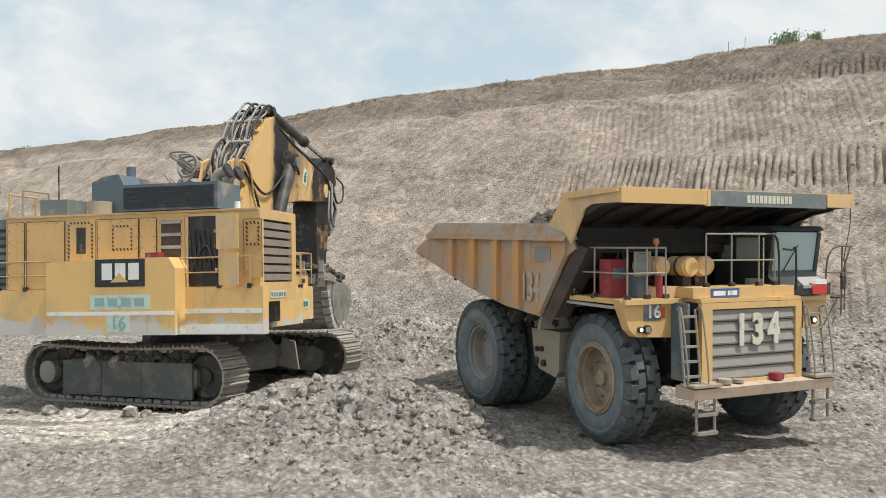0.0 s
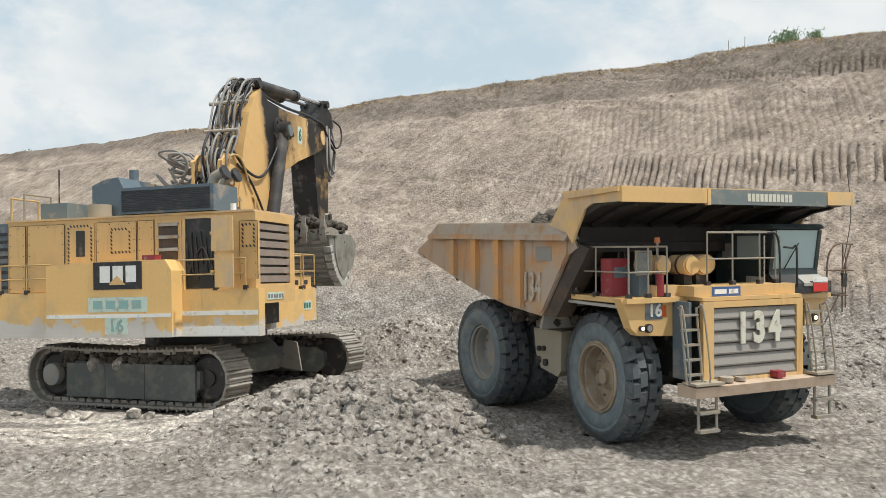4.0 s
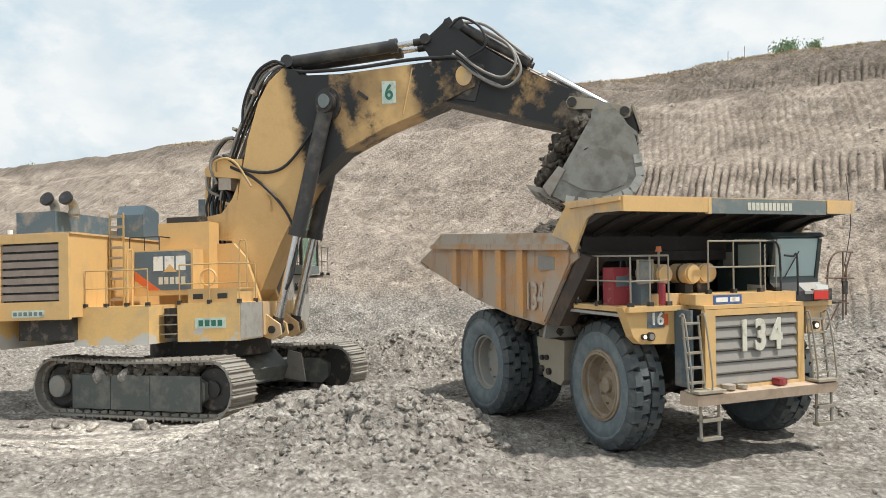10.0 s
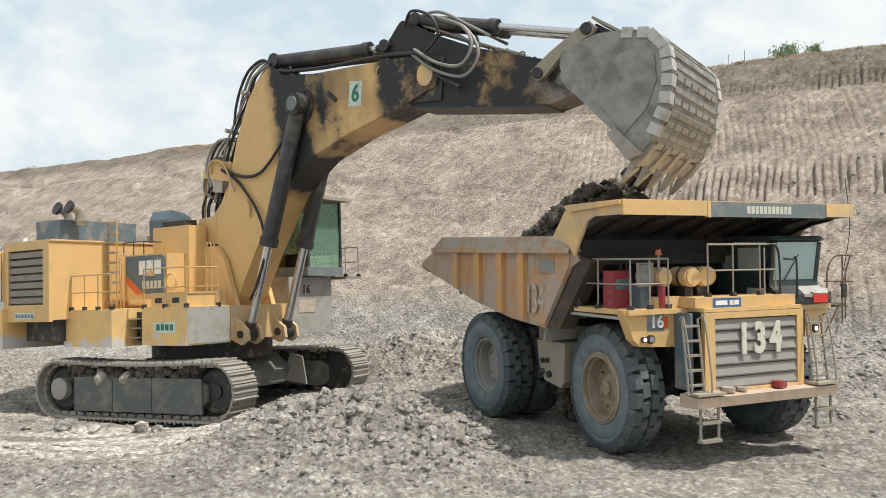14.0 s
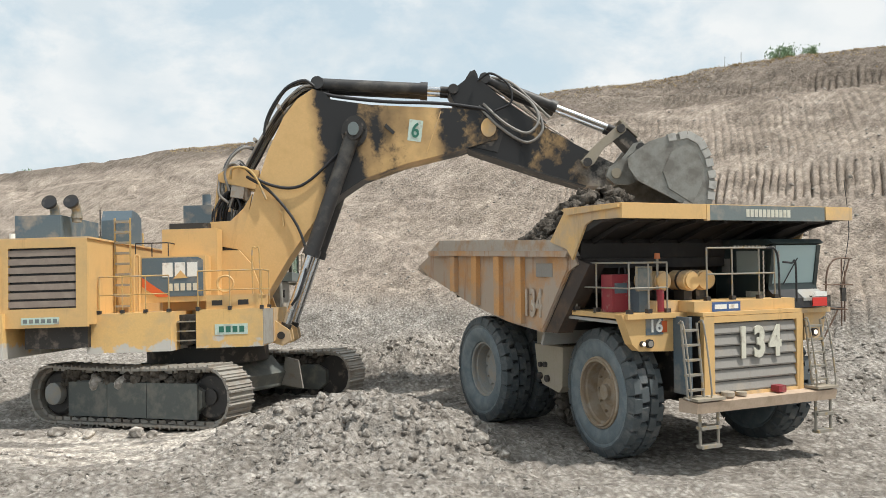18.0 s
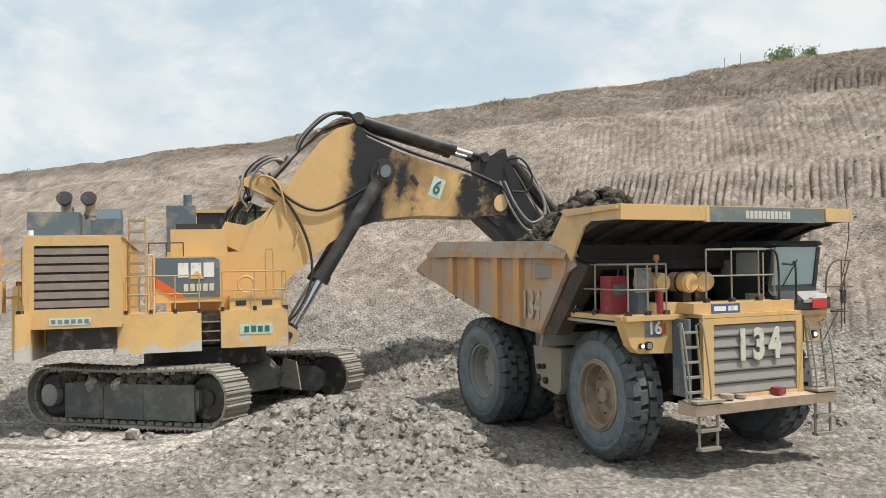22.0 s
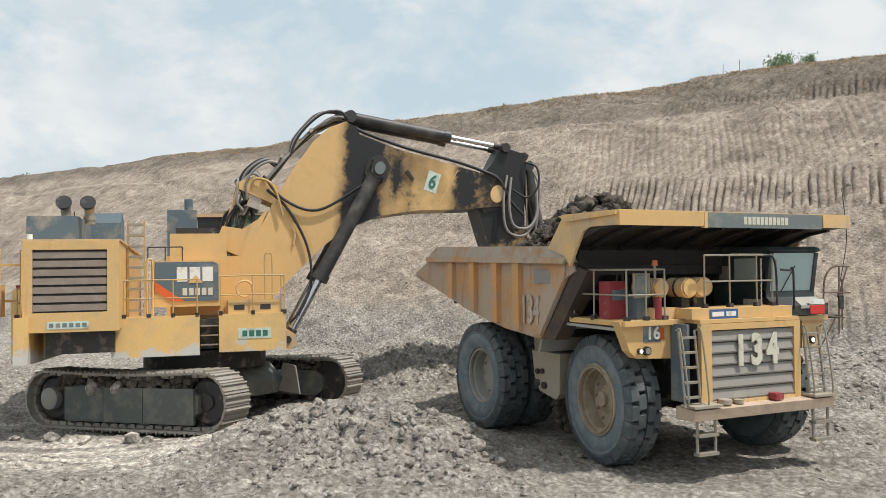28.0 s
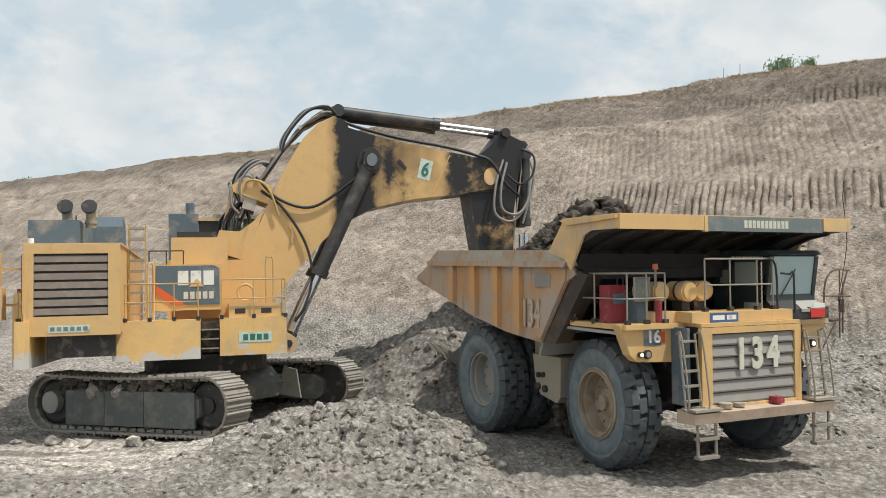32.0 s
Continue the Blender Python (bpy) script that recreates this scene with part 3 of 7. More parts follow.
def bump2(x, y, cx, cy, a, b, turn):
    c, s = math.cos(radians(turn)), math.sin(radians(turn))
    u, v = (x - cx) * c + (y - cy) * s, -(x - cx) * s + (y - cy) * c
    return np.exp(-(np.abs(u) / a) ** 2.4 - (np.abs(v) / b) ** 2.2)


def smoothstep(a, b, x):
    t = np.clip((x - a) / (b - a), 0, 1)
    return t * t * (3 - 2 * t)


def clods(x, y, size, seed):
    """Broken lumps, side by side: the highest of the rounded tops round each place, from 0 to about 1."""
    wx, wy = x / size + 0.9 * vnoise(x / size * 1.3, y / size * 1.3, seed + 5), y / size + 0.9 * vnoise(x / size * 1.3, y / size * 1.3, seed + 6)
    ix, iy = np.floor(wx), np.floor(wy)
    best = np.zeros_like(wx)
    for dx in (-1, 0, 1):
        for dy in (-1, 0, 1):
            cx, cy = ix + dx, iy + dy
            px, py = cx + lattice(cx, cy, seed), cy + lattice(cx, cy, seed + 1)
            tall, wide = 0.25 + 0.75 * lattice(cx, cy, seed + 2), 0.5 + 0.5 * lattice(cx, cy, seed + 3)
            q = ((wx - px) ** 2 + (wy - py) ** 2) / (wide * wide)
            best = np.maximum(best, tall * np.clip(1.25 - np.sqrt(q) * 1.25, 0, 1) ** 0.8)
    return best


EX, EY = -6.85, -8.2


def track_mask(x, y):
    """Ground rolled smooth by passing wheels, between the heap and the excavator."""
    band = bump2(x, y, -1.7, -11.0, 3.6, 0.85, 59) + bump2(x, y, 1.0, -11.6, 3.0, 0.42, 60) + 0.8 * bump2(x, y, 2.9, -12.6, 2.6, 0.4, 62)
    return np.clip(band * (0.8 + 0.9 * fbm(x * 0.9, y * 0.9, 3, 91)), 0, 1)


def height(x, y):
    x, y = np.asarray(x, float), np.asarray(y, float)
    s, n = to_sn(x, y)
    # cut slope with a narrow step, crest and land behind it
    toe = 32.0 + 1.0 * fbm(s * 0.06, s * 0.0, 3, 5)
    d = n - toe
    bench = 16.9 + 0.035 * np.clip(s, -60, 0) + 0.5 * fbm(s * 0.09, s * 0.0, 3, 6)
    crest = 19.4 + 2.5 * smoothstep(-60, -20, s) + 0.9 * fbm(s * 0.05, s * 0.0, 3, 9)
    z = 0.77 * np.clip(d, 0, None) - 0.62 * np.clip(d - bench, 0, 1.3)
    top = 0.77 * crest - 0.62 * np.clip(crest - bench, 0, 1.3) + 0.04 * np.clip(d - crest, 0, 60)
    z = np.where(d > crest, top, z)
    face = smoothstep(0.0, 2.0, d) * (1 - smoothstep(crest - 0.5, crest + 2, d))
    z = z + face * (0.50 * fbm(s * 0.11 + 0.35 * d, d * 0.12, 4, 21) + 0.10 * fbm(s * 0.8 + d * 0.3, d * 0.9, 4, 33) + 0.09 * fbm(s * 2.6 + d * 1.3, d * 2.2, 3, 35))
    z = z + face * 0.13 * clods(s * 1.3 + 0.6 * d, d, 0.62, 37) * smoothstep(-0.15, 0.3, fbm(s * 0.13, d * 0.2, 3, 38))
    # claw marks of the bucket run down the slope, row above row: foot, head, pitch, depth, lean, where they fade out
    wave = 0.5 * fbm(s * 0.16, s * 0.0, 3, 44) + 0.022 * (s + 10)
    for foot, head, pitch, deep, lean, fade, seed in ((1.0, 8.2, 0.62, 0.22, 0.20, -17, 3), (8.3, 11.1, 0.36, 0.60, 0.16, -19, 4), (11.3, 15.9, 0.40, 0.17, 0.30, -21, 5), (18.2, 19.7, 0.36, 0.45, 0.05, -15, 6)):
        e = d - wave
        run = (s + lean * d + 0.16 * fbm(s * 0.5, d * 0.7, 2, seed)) / pitch
        off = (run - np.round(run)) * pitch
        each = np.clip(0.6 + 1.1 * fbm(np.round(run) * 0.73 + 5, d * 0.6 + seed, 2, 31 + seed), 0, 1)
        reach = smoothstep(foot - 0.1, foot + 0.15, e + 0.5 * vnoise(np.round(run) * 1.0, run * 0, seed + 50)) * (1 - smoothstep(head - 0.9, head, e + 0.8 * vnoise(np.round(run) * 1.0, run * 0, seed + 60)))
        z = z - face * reach * deep * each * smoothstep(fade - 4, fade + 4, s) * np.exp(-(off / (0.09 * pitch + 0.022)) ** 2)
        # the lip at the foot of a row, with dark pits
        pit = np.clip(fbm(s * 0.9, d * 0.8, 3, seed + 70) + 0.05, 0, 0.5)
        z = z - face * deep * 1.1 * pit * np.exp(-((e - foot) / 0.22) ** 2) * smoothstep(fade - 4, fade + 4, s)
    # torn ledges that wander across the face
    tear = fbm(s * 0.10 + 40, d * 0.30 + 0.03 * s, 4, 63)
    z = z - face * 0.34 * np.exp(-(tear / 0.018) ** 2) * smoothstep(-0.1, 0.25, fbm(s * 0.16, d * 0.2, 2, 64))
    z = z + face * 0.16 * (smoothstep(0.0, 0.05, tear) - 0.6)
    # rubble along the toe
    z = z + 1.5 * np.exp(-((n - toe + 2.2) / 2.6) ** 2) * (0.75 + 0.9 * fbm(s * 0.35, n * 0.35, 3, 12)) * smoothstep(-26, -18, s)
    # heap in front of the machines
    heap = 0.95 * bump2(x, y, 0.7, -6.7, 2.8, 1.9, 58) + 0.5 * bump2(x, y, 2.9, -5.7, 1.8, 1.5, 25) + 0.22 * bump2(x, y, 3.4, -8.2, 3.4, 1.8, 40)
    heap = heap + 0.22 * bump2(x, y, -2.6, -11.0, 1.8, 0.5, 41)
    rear = 1.15 * bump2(x, y, -7.6, -1.0, 3.6, 1.7, 62) + 0.8 * bump2(x, y, -10.5, -0.5, 4.0, 2.0, 50)
    rough = np.clip(heap + rear, 0, 1)
    z = z + heap + rear
    # clods, ruts; quiet where the machines stand
    near = np.clip(1 - face, 0, 1)
    stand = np.maximum(bump2(x, y, 2.4, 0, 4.2, 3.1, 0), bump2(x, y, EX, EY, 4.2, 4.2, 41))
    worn = track_mask(x, y)
    quiet = 1 - 0.75 * np.clip(stand * 1.3, 0, 1)
    churn = smoothstep(-0.15, 0.25, fbm(x * 0.3, y * 0.3, 3, 78))
    amp = (0.05 + 0.20 * rough) * (1 - 0.85 * worn) * quiet
    z = z + near * amp * (fbm(x * 1.5, y * 1.5, 4, 71) + 0.7 * fbm(x * 3.4, y * 3.4, 3, 50))
    lumpy = (1 - 0.92 * worn) * (1 - 0.5 * np.clip(stand * 1.3, 0, 1))
    z = z + near * lumpy * ((0.03 + 0.05 * churn + 0.07 * rough) * clods(x, y, 0.44, 81) + (0.03 + 0.045 * churn + 0.09 * rough) * clods(x, y, 0.23, 86) + (0.01 + 0.02 * churn + 0.06 * rough) * clods(x, y, 0.14, 88) - 0.06 * rough)
    torn = np.abs(fbm(x * 2.6, y * 2.6, 4, 55))
    z = z - near * lumpy * (0.05 + 0.05 * churn + 0.20 * rough) * np.clip(0.20 - torn, 0, 0.2) * 4.0
    # wheel ruts, which run across in front of the machines
    across, along_ = 0.93 * x - 0.36 * y, 0.36 * x + 0.93 * y
    bend = across + 0.05 * along_ + 0.5 * fbm(x * 0.16, y * 0.16, 2, 8)
    drawn = fbm(bend * 2.1, along_ * 0.30, 3, 96)
    furrow = np.abs(np.sin(bend * 2.4)) ** 3
    z = z + near * (1 - rough) * (1 - 0.6 * worn) * quiet * (0.13 * drawn - 0.05 * furrow * smoothstep(-0.2, 0.2, fbm(x * 0.12, y * 0.12, 2, 61)))
    z = z - 0.32 * np.clip(bump2(x, y, EX - 0.5, EY - 0.5, 6.0, 6.0, 41), 0, 1) - 0.06 * np.clip(stand * 1.2, 0, 1)
    return z + 0.8 * fbm(x * 0.01, y * 0.01, 2, 2) * smoothstep(60, 200, np.hypot(x, y))


def steps(*spans):
    out = []
    for a, b, d in spans:
        out.append(np.arange(a, b, d))
    return np.concatenate(out)


gs = steps((-900, -300, 60), (-300, -120, 10), (-120, -60, 0.8), (-60, -42, 0.35), (-42, -32, 0.145), (-32, 3, 0.06), (3, 16, 0.14), (16, 40, 0.5), (40, 120, 5), (120, 901, 60))
gn = steps((-600, -60, 45), (-60, -6, 4), (-6, 6, 0.6), (6, 11, 0.22), (11, 30, 0.09), (30, 34, 0.16), (34, 54, 0.13), (54, 57, 0.3), (57, 62, 0.8), (62, 120, 6), (120, 901, 60))
S, N = np.meshgrid(gs, gn)
X, Y = to_xy(S, N)
Z = height(X, Y)
co = np.stack([X, Y, Z], -1).reshape(-1, 3)
cols, rows_n = len(gs), len(gn)
idx = np.arange(cols * rows_n).reshape(rows_n, cols)
quads = np.stack([idx[:-1, :-1], idx[:-1, 1:], idx[1:, 1:], idx[1:, :-1]], -1).reshape(-1, 4)
me = bpy.data.meshes.new("ground")
me.vertices.add(len(co))
me.vertices.foreach_set("co", co.ravel())
me.loops.add(quads.size)
me.loops.foreach_set("vertex_index", quads.ravel().astype(np.int32))
me.polygons.add(len(quads))
me.polygons.foreach_set("loop_start", (np.arange(len(quads)) * 4).astype(np.int32))
me.polygons.foreach_set("loop_total", np.full(len(quads), 4, np.int32))
me.update()
me.validate()
me.polygons.foreach_set("use_smooth", [True] * len(me.polygons))
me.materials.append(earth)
ground = tagged(new("ground", me), "grey-brown broken clay pit floor with a clawed cut slope", "ground", kind="structure")


def ball(level):
    bm = bmesh.new()
    bmesh.ops.create_icosphere(bm, subdivisions=level, radius=1)
    v = np.array([p.co[:] for p in bm.verts])
    f = np.array([[q.index for q in p.verts] for p in bm.faces])
    bm.free()
    return v, f


def mesh_of(name, verts, faces, mat):
    """A mesh of triangles out of arrays."""
    me = bpy.data.meshes.new(name)
    me.vertices.add(len(verts))
    me.vertices.foreach_set("co", np.ascontiguousarray(verts, np.float32).ravel())
    me.loops.add(faces.size)
    me.loops.foreach_set("vertex_index", np.ascontiguousarray(faces, np.int32).ravel())
    me.polygons.add(len(faces))
    me.polygons.foreach_set("loop_start", (np.arange(len(faces)) * 3).astype(np.int32))
    me.polygons.foreach_set("loop_total", np.full(len(faces), 3, np.int32))
    me.update()
    me.validate()
    me.materials.append(mat)
    return me


def stones(name, places, sizes, mat, seed, squash=0.7, level=1, rough=0.2):
    """Many small angular lumps in one mesh."""
    rng = np.random.default_rng(seed)
    v, f = ball(level)
    k, m = len(places), len(v)
    r = 1 + rough * (rng.random((k, m)) * 2 - 1) * (1.0 if level == 1 else 0.45)
    for q in range(3):
        wave = rng.normal(0, 1.6, (k, 3))
        r += rough * 0.6 * np.cos(wave @ v.T + rng.random((k, 1)) * 6.283)
    w = v[None] * r[..., None]
    w[..., 1] *= 0.6 + 0.5 * rng.random((k, 1))
    w[..., 2] *= squash * (0.7 + 0.5 * rng.random((k, 1)))
    a = rng.random((k, 1)) * 6.283
    c, s = np.cos(a), np.sin(a)
    out = np.stack([w[..., 0] * c - w[..., 1] * s, w[..., 0] * s + w[..., 1] * c, w[..., 2]], -1) * np.asarray(sizes)[:, None, None] + np.asarray(places)[:, None]
    faces = (f[None] + (np.arange(k) * m)[:, None, None]).reshape(-1, 3)
    return new(name, mesh_of(name, out.reshape(-1, 3), faces, mat))


def scatter():
    rng = np.random.default_rng(7)
    n = 90000
    s, q = rng.uniform(-36, 8, n), 8.5 + 24 * rng.random(n) ** 1.25
    x, y = to_xy(s, q)
    heap = bump2(x, y, 0.7, -6.7, 3.4, 2.6, 58) + bump2(x, y, 2.9, -5.7, 2.6, 2.4, 25) + np.exp(-((q - 30) / 2.5) ** 2) + bump2(x, y, -7.6, -1.0, 4.2, 2.4, 62)
    stand = np.maximum(bump2(x, y, 2.2, 0, 5.4, 2.7, 0), bump2(x, y, EX, EY, 3.8, 3.8, 41))
    keep = rng.random(n) < np.clip(0.30 + 0.28 * heap + 0.9 * fbm(x * 0.35, y * 0.35, 3, 4), 0.05, 1) * (1 - 0.92 * np.clip(stand * 1.2, 0, 1)) * (1 - 0.9 * track_mask(x, y))
    x, y, heap = x[keep], y[keep], heap[keep]
    size = 0.022 + 0.085 * rng.random(len(x)) ** 2.6 * (0.75 + 0.5 * np.clip(heap, 0, 1))
    places = np.stack([x, y, height(x, y) - size * 0.32], -1)
    tagged(stones("clods", places, size, clod_earth, 3, 0.7, 1, 0.42), "small grey-brown clay clods strewn over the pit floor", "clods", kind="stuff")
    # larger crumbs on the heaps and the churned ground
    n = 20000
    s, q = rng.uniform(-34, 8, n), 8.5 + 24 * rng.random(n) ** 1.2
    x, y = to_xy(s, q)
    heap = bump2(x, y, 0.7, -6.7, 3.4, 2.6, 58) + bump2(x, y, 2.9, -5.7, 2.6, 2.4, 25) + np.exp(-((q - 30) / 2.5) ** 2) + bump2(x, y, -7.6, -1.0, 4.2, 2.4, 62)
    stand = np.maximum(bump2(x, y, 2.2, 0, 5.4, 2.7, 0), bump2(x, y, EX, EY, 3.8, 3.8, 41))
    keep = rng.random(n) < np.clip(0.02 + 0.24 * heap + 0.4 * fbm(x * 0.4, y * 0.4, 3, 14), 0.0, 0.6) * (1 - np.clip(stand * 1.2, 0, 1)) * (1 - track_mask(x, y))
    x, y, heap = x[keep], y[keep], heap[keep]
    size = 0.03 + 0.06 * rng.random(len(x)) ** 2.4
    tagged(stones("crumbs", np.stack([x, y, height(x, y) - size * 0.4], -1), size, clod_earth, 5, 0.7, 1, 0.62), "crumbling clay lumps heaped on the pit floor", "clods", kind="stuff")
    n = 6000
    s, q = rng.uniform(-50, 12, n), rng.uniform(32.5, 53, n)
    x, y = to_xy(s, q)
    size = 0.025 + 0.10 * rng.random(n) ** 4
    tagged(stones("slope_stones", np.stack([x, y, height(x, y) - size * 0.35], -1), size, clod_earth, 8), "loose stones lying on the cut slope", "stones", kind="stuff")


scatter()


def grass_strip():
    """Dry tufts along the crest."""
    rng = np.random.default_rng(21)
    n = 2600
    s, q = rng.uniform(-62, 14, n), 0.0
    crest = 32.0 + 1.0 * fbm(s * 0.06, s * 0.0, 3, 5) + 19.4 + 2.5 * smoothstep(-60, -20, s) + 0.9 * fbm(s * 0.05, s * 0.0, 3, 9)
    q = crest + rng.normal(0.1, 0.5, n)
    x, y = to_xy(s, q)
    z = height(x, y) - 0.03
    v, f = [], []
    for i in range(n):
        for k in range(5):
            a, h = rng.random() * 6.283, rng.uniform(0.04, 0.15)
            dx, dy = math.cos(a) * 0.035, math.sin(a) * 0.035
            b0 = len(v)
            ox, oy = rng.normal(0, 0.12, 2)
            v += [(x[i] + ox - dx, y[i] + oy - dy, z[i]), (x[i] + ox + dx, y[i] + oy + dy, z[i]), (x[i] + ox + rng.normal(0, 0.1), y[i] + oy + rng.normal(0, 0.1), z[i] + h)]
            f.append((b0, b0 + 1, b0 + 2))
    me = bpy.data.meshes.new("dry_grass")
    me.from_pydata(v, [], f)
    me.materials.append(dry_grass)
    tagged(new("dry_grass", me), "dry golden grass along the crest", "grass", kind="stuff")


grass_strip()


def rock(x, y, r, seed, label):
    rng = np.random.default_rng(seed)
    bm = bmesh.new()
    for k in range(22):
        p = Vector(rng.normal(0, 1, 3)).normalized() * r * rng.uniform(0.75, 1.1)
        bm.verts.new((p.x * 1.2, p.y, p.z * 0.75))
    hull = bmesh.ops.convex_hull(bm, input=bm.verts)
    bmesh.ops.delete(bm, geom=[v for v in hull["geom_interior"] if isinstance(v, bmesh.types.BMVert)], context="VERTS")
    ob = link("rock", bm, clod_earth, bevel=r * 0.06)
    ob.matrix_basis = pose(x, y, float(height(x, y)) + r * 0.3, 0, 0, rng.random() * 360)
    return tagged(ob, label, "rock", "rocks on the pit floor")


rr = random.Random(4)
rock(-0.7, -3.9, 0.36, 1, "big grey clay boulder beside the truck's rear wheel")
for k, (x, y, r) in enumerate(((-1.4, -4.3, 0.16), (-0.2, -4.6, 0.2), (0.9, -3.9, 0.17), (1.6, -4.4, 0.2), (2.2, -4.0, 0.14), (3.3, -4.4, 0.2), (4.0, -4.9, 0.22), (4.6, -4.6, 0.15),
                               (-3.1, -12.0, 0.2), (-2.8, -11.7, 0.17), (-3.5, -12.4, 0.2), (-2.0, -10.7, 0.2), (-1.6, -10.4, 0.15), (-4.4, -13.2, 0.14), (1.4, -8.4, 0.12))):
    rock(x, y, r, k + 2, "grey-brown lump of clay lying on the pit floor")

# ---- haul truck; x forward, the rear axle over the origin ----
truck = base("haul_truck", "large yellow mining haul truck, dusty, loaded with clay", "truck")


def make_wheel(x, y, side, rim_mat, steer=0.0, deep=0.0):
    """One wheel; side is -1 where its dish faces the truck's right."""
    bm = lathe([(1.225, 0.29), (1.17, 0.352), (1.12, 0.368), (1.06, 0.372), (1.045, 0.364), (1.03, 0.374), (0.90, 0.372), (0.80, 0.352), (0.70, 0.30), (0.62, 0.0), (0.70, -0.30), (0.80, -0.352), (0.90, -0.372), (1.03, -0.374), (1.045, -0.364), (1.06, -0.372), (1.12, -0.368), (1.17, -0.352), (1.225, -0.29)], 48)
    tyre = part("tyre", bm, rubber, truck, "dusty black mining tyre", smooth=40)
    tyre.matrix_basis = pose(x, y, 1.29, 0, 0, steer)
    part("tread_base", lathe([(1.15, -0.358), (1.215, -0.31), (1.235, -0.2), (1.235, 0.2), (1.215, 0.31), (1.15, 0.358)], 48), groove_shade_rubber, tyre, smooth=40)
    bm = bmesh.new()
    pitch = 22

    def lug(a, rows):
        """A block on the tread; rows are (along, across, foot radius, top radius)."""
        ca, sa = math.cos(a), math.sin(a)
        put = lambda u, yy, r: (ca * r - sa * u, yy, sa * r + ca * u)
        cx = sum(p[0] for p in rows) / 4
        cy = sum(p[1] for p in rows) / 4
        lo = [bm.verts.new(put(u, yy, r)) for u, yy, r, q in rows]
        hi = [bm.verts.new(put(cx + (u - cx) * 0.88, cy + (yy - cy) * 0.92, q)) for u, yy, r, q in rows]
        bm.faces.new(hi)
        for i in range(4):
            j = (i + 1) % 4
            bm.faces.new((lo[i], lo[j], hi[j], hi[i]))

    for k in range(pitch):
        for sgn in (-1, 1):
            jog = 0.02 * math.sin(k * 2.7 + sgn)
            a = (k + (0.25 if sgn > 0 else -0.25)) / pitch * 2 * math.pi
            lug(a, [(-0.165, sgn * 0.385, 1.10, 1.15), (0.160, sgn * 0.385, 1.10, 1.15), (0.172, sgn * 0.325, 1.20, 1.30), (-0.170, sgn * 0.325, 1.20, 1.30)])
            lug(a, [(-0.165, sgn * 0.33, 1.20, 1.30), (0.165 + jog, sgn * 0.33, 1.20, 1.30), (0.15, sgn * 0.175, 1.22, 1.325), (-0.14, sgn * 0.15 + jog, 1.22, 1.325)])
            b = (k + (0.70 if sgn > 0 else 0.30)) / pitch * 2 * math.pi
            lug(b, [(-0.17, sgn * 0.185, 1.22, 1.325), (0.14, sgn * (0.20 + jog), 1.22, 1.325), (0.17, sgn * 0.012, 1.22, 1.33), (-0.15 - jog, sgn * 0.012, 1.22, 1.33)])
    part("tread", bm, tread_rubber, tyre, "blocky worn tread")
    o = side
    rim = lathe([(0.74, 0.315 * o), (0.735, 0.355 * o), (0.70, 0.37 * o), (0.665, 0.34 * o), (0.655, 0.27 * o), (0.60, 0.25 * o), (0.585, 0.02 * o), (0.30, -0.06 * o), (0.0, -0.06 * o)], 40)
    inset = Matrix.Translation((0, -deep * o, 0))
    part("rim", rim, rim_mat, tyre, "dusty steel rim", smooth=35).matrix_basis = inset
    ring = lathe([(0.69, 0.352 * o), (0.68, 0.385 * o), (0.64, 0.385 * o), (0.63, 0.33 * o)], 40)
    part("lock_ring", ring, rim_mat, tyre, smooth=35).matrix_basis = inset
    if abs(x) > 1:
        hub = lathe([(0.30, -0.06 * o), (0.28, 0.10 * o), (0.17, 0.15 * o), (0.15, 0.22 * o), (0.0, 0.23 * o)], 20)
        part("hub", hub, rim_mat, tyre, "tan hub cap", smooth=35).matrix_basis = inset
    else:
        hub = lathe([(0.43, -0.06 * o), (0.43, 0.02 * o), (0.40, 0.06 * o), (0.0, 0.07 * o)], 24)
        part("hub", hub, rim_mat, tyre, "grey drum hub", smooth=35).matrix_basis = inset
    for k in range(12):
        a = k * 2 * math.pi / 12
        part("wheel_nut", rod((0.5 * math.cos(a), -0.04 * o, 0.5 * math.sin(a)), (0.5 * math.cos(a), 0.06 * o, 0.5 * math.sin(a)), 0.026, 6), rim_mat, tyre).matrix_basis = inset
    return tyre


make_wheel(4.57, -2.02, -1, rim_tan, -4.5)
make_wheel(4.57, 2.02, 1, rim_tan, -4.5)
for y, sd in ((-2.33, -1), (-1.42, -1), (1.42, 1), (2.33, 1)):
    make_wheel(0.0, y, sd, rim_grey, 0.0, 0.12 if abs(y) > 2 else 0.0)

# chassis
bm = box(-1.2, 6.2, -0.75, -0.45, 1.25, 1.85)
box(-1.2, 6.2, 0.45, 0.75, 1.25, 1.85, bm)
box(2.6, 3.0, -0.45, 0.45, 1.2, 1.8, bm)
part("chassis", bm, dark_steel, truck, "dark muddy chassis rails", 0.02)
part("rear_axle", rod((0, -1.9, 1.29), (0, 1.9, 1.29), 0.42, 20), dark_steel, truck, smooth=40)
part("front_axle", rod((4.57, -1.9, 1.25), (4.57, 1.9, 1.25), 0.24, 14), dark_steel, truck, smooth=40)
part("transmission", box(2.9, 5.0, -0.5, 0.5, 1.0, 1.9), dark_steel, truck, bevel=0.05)
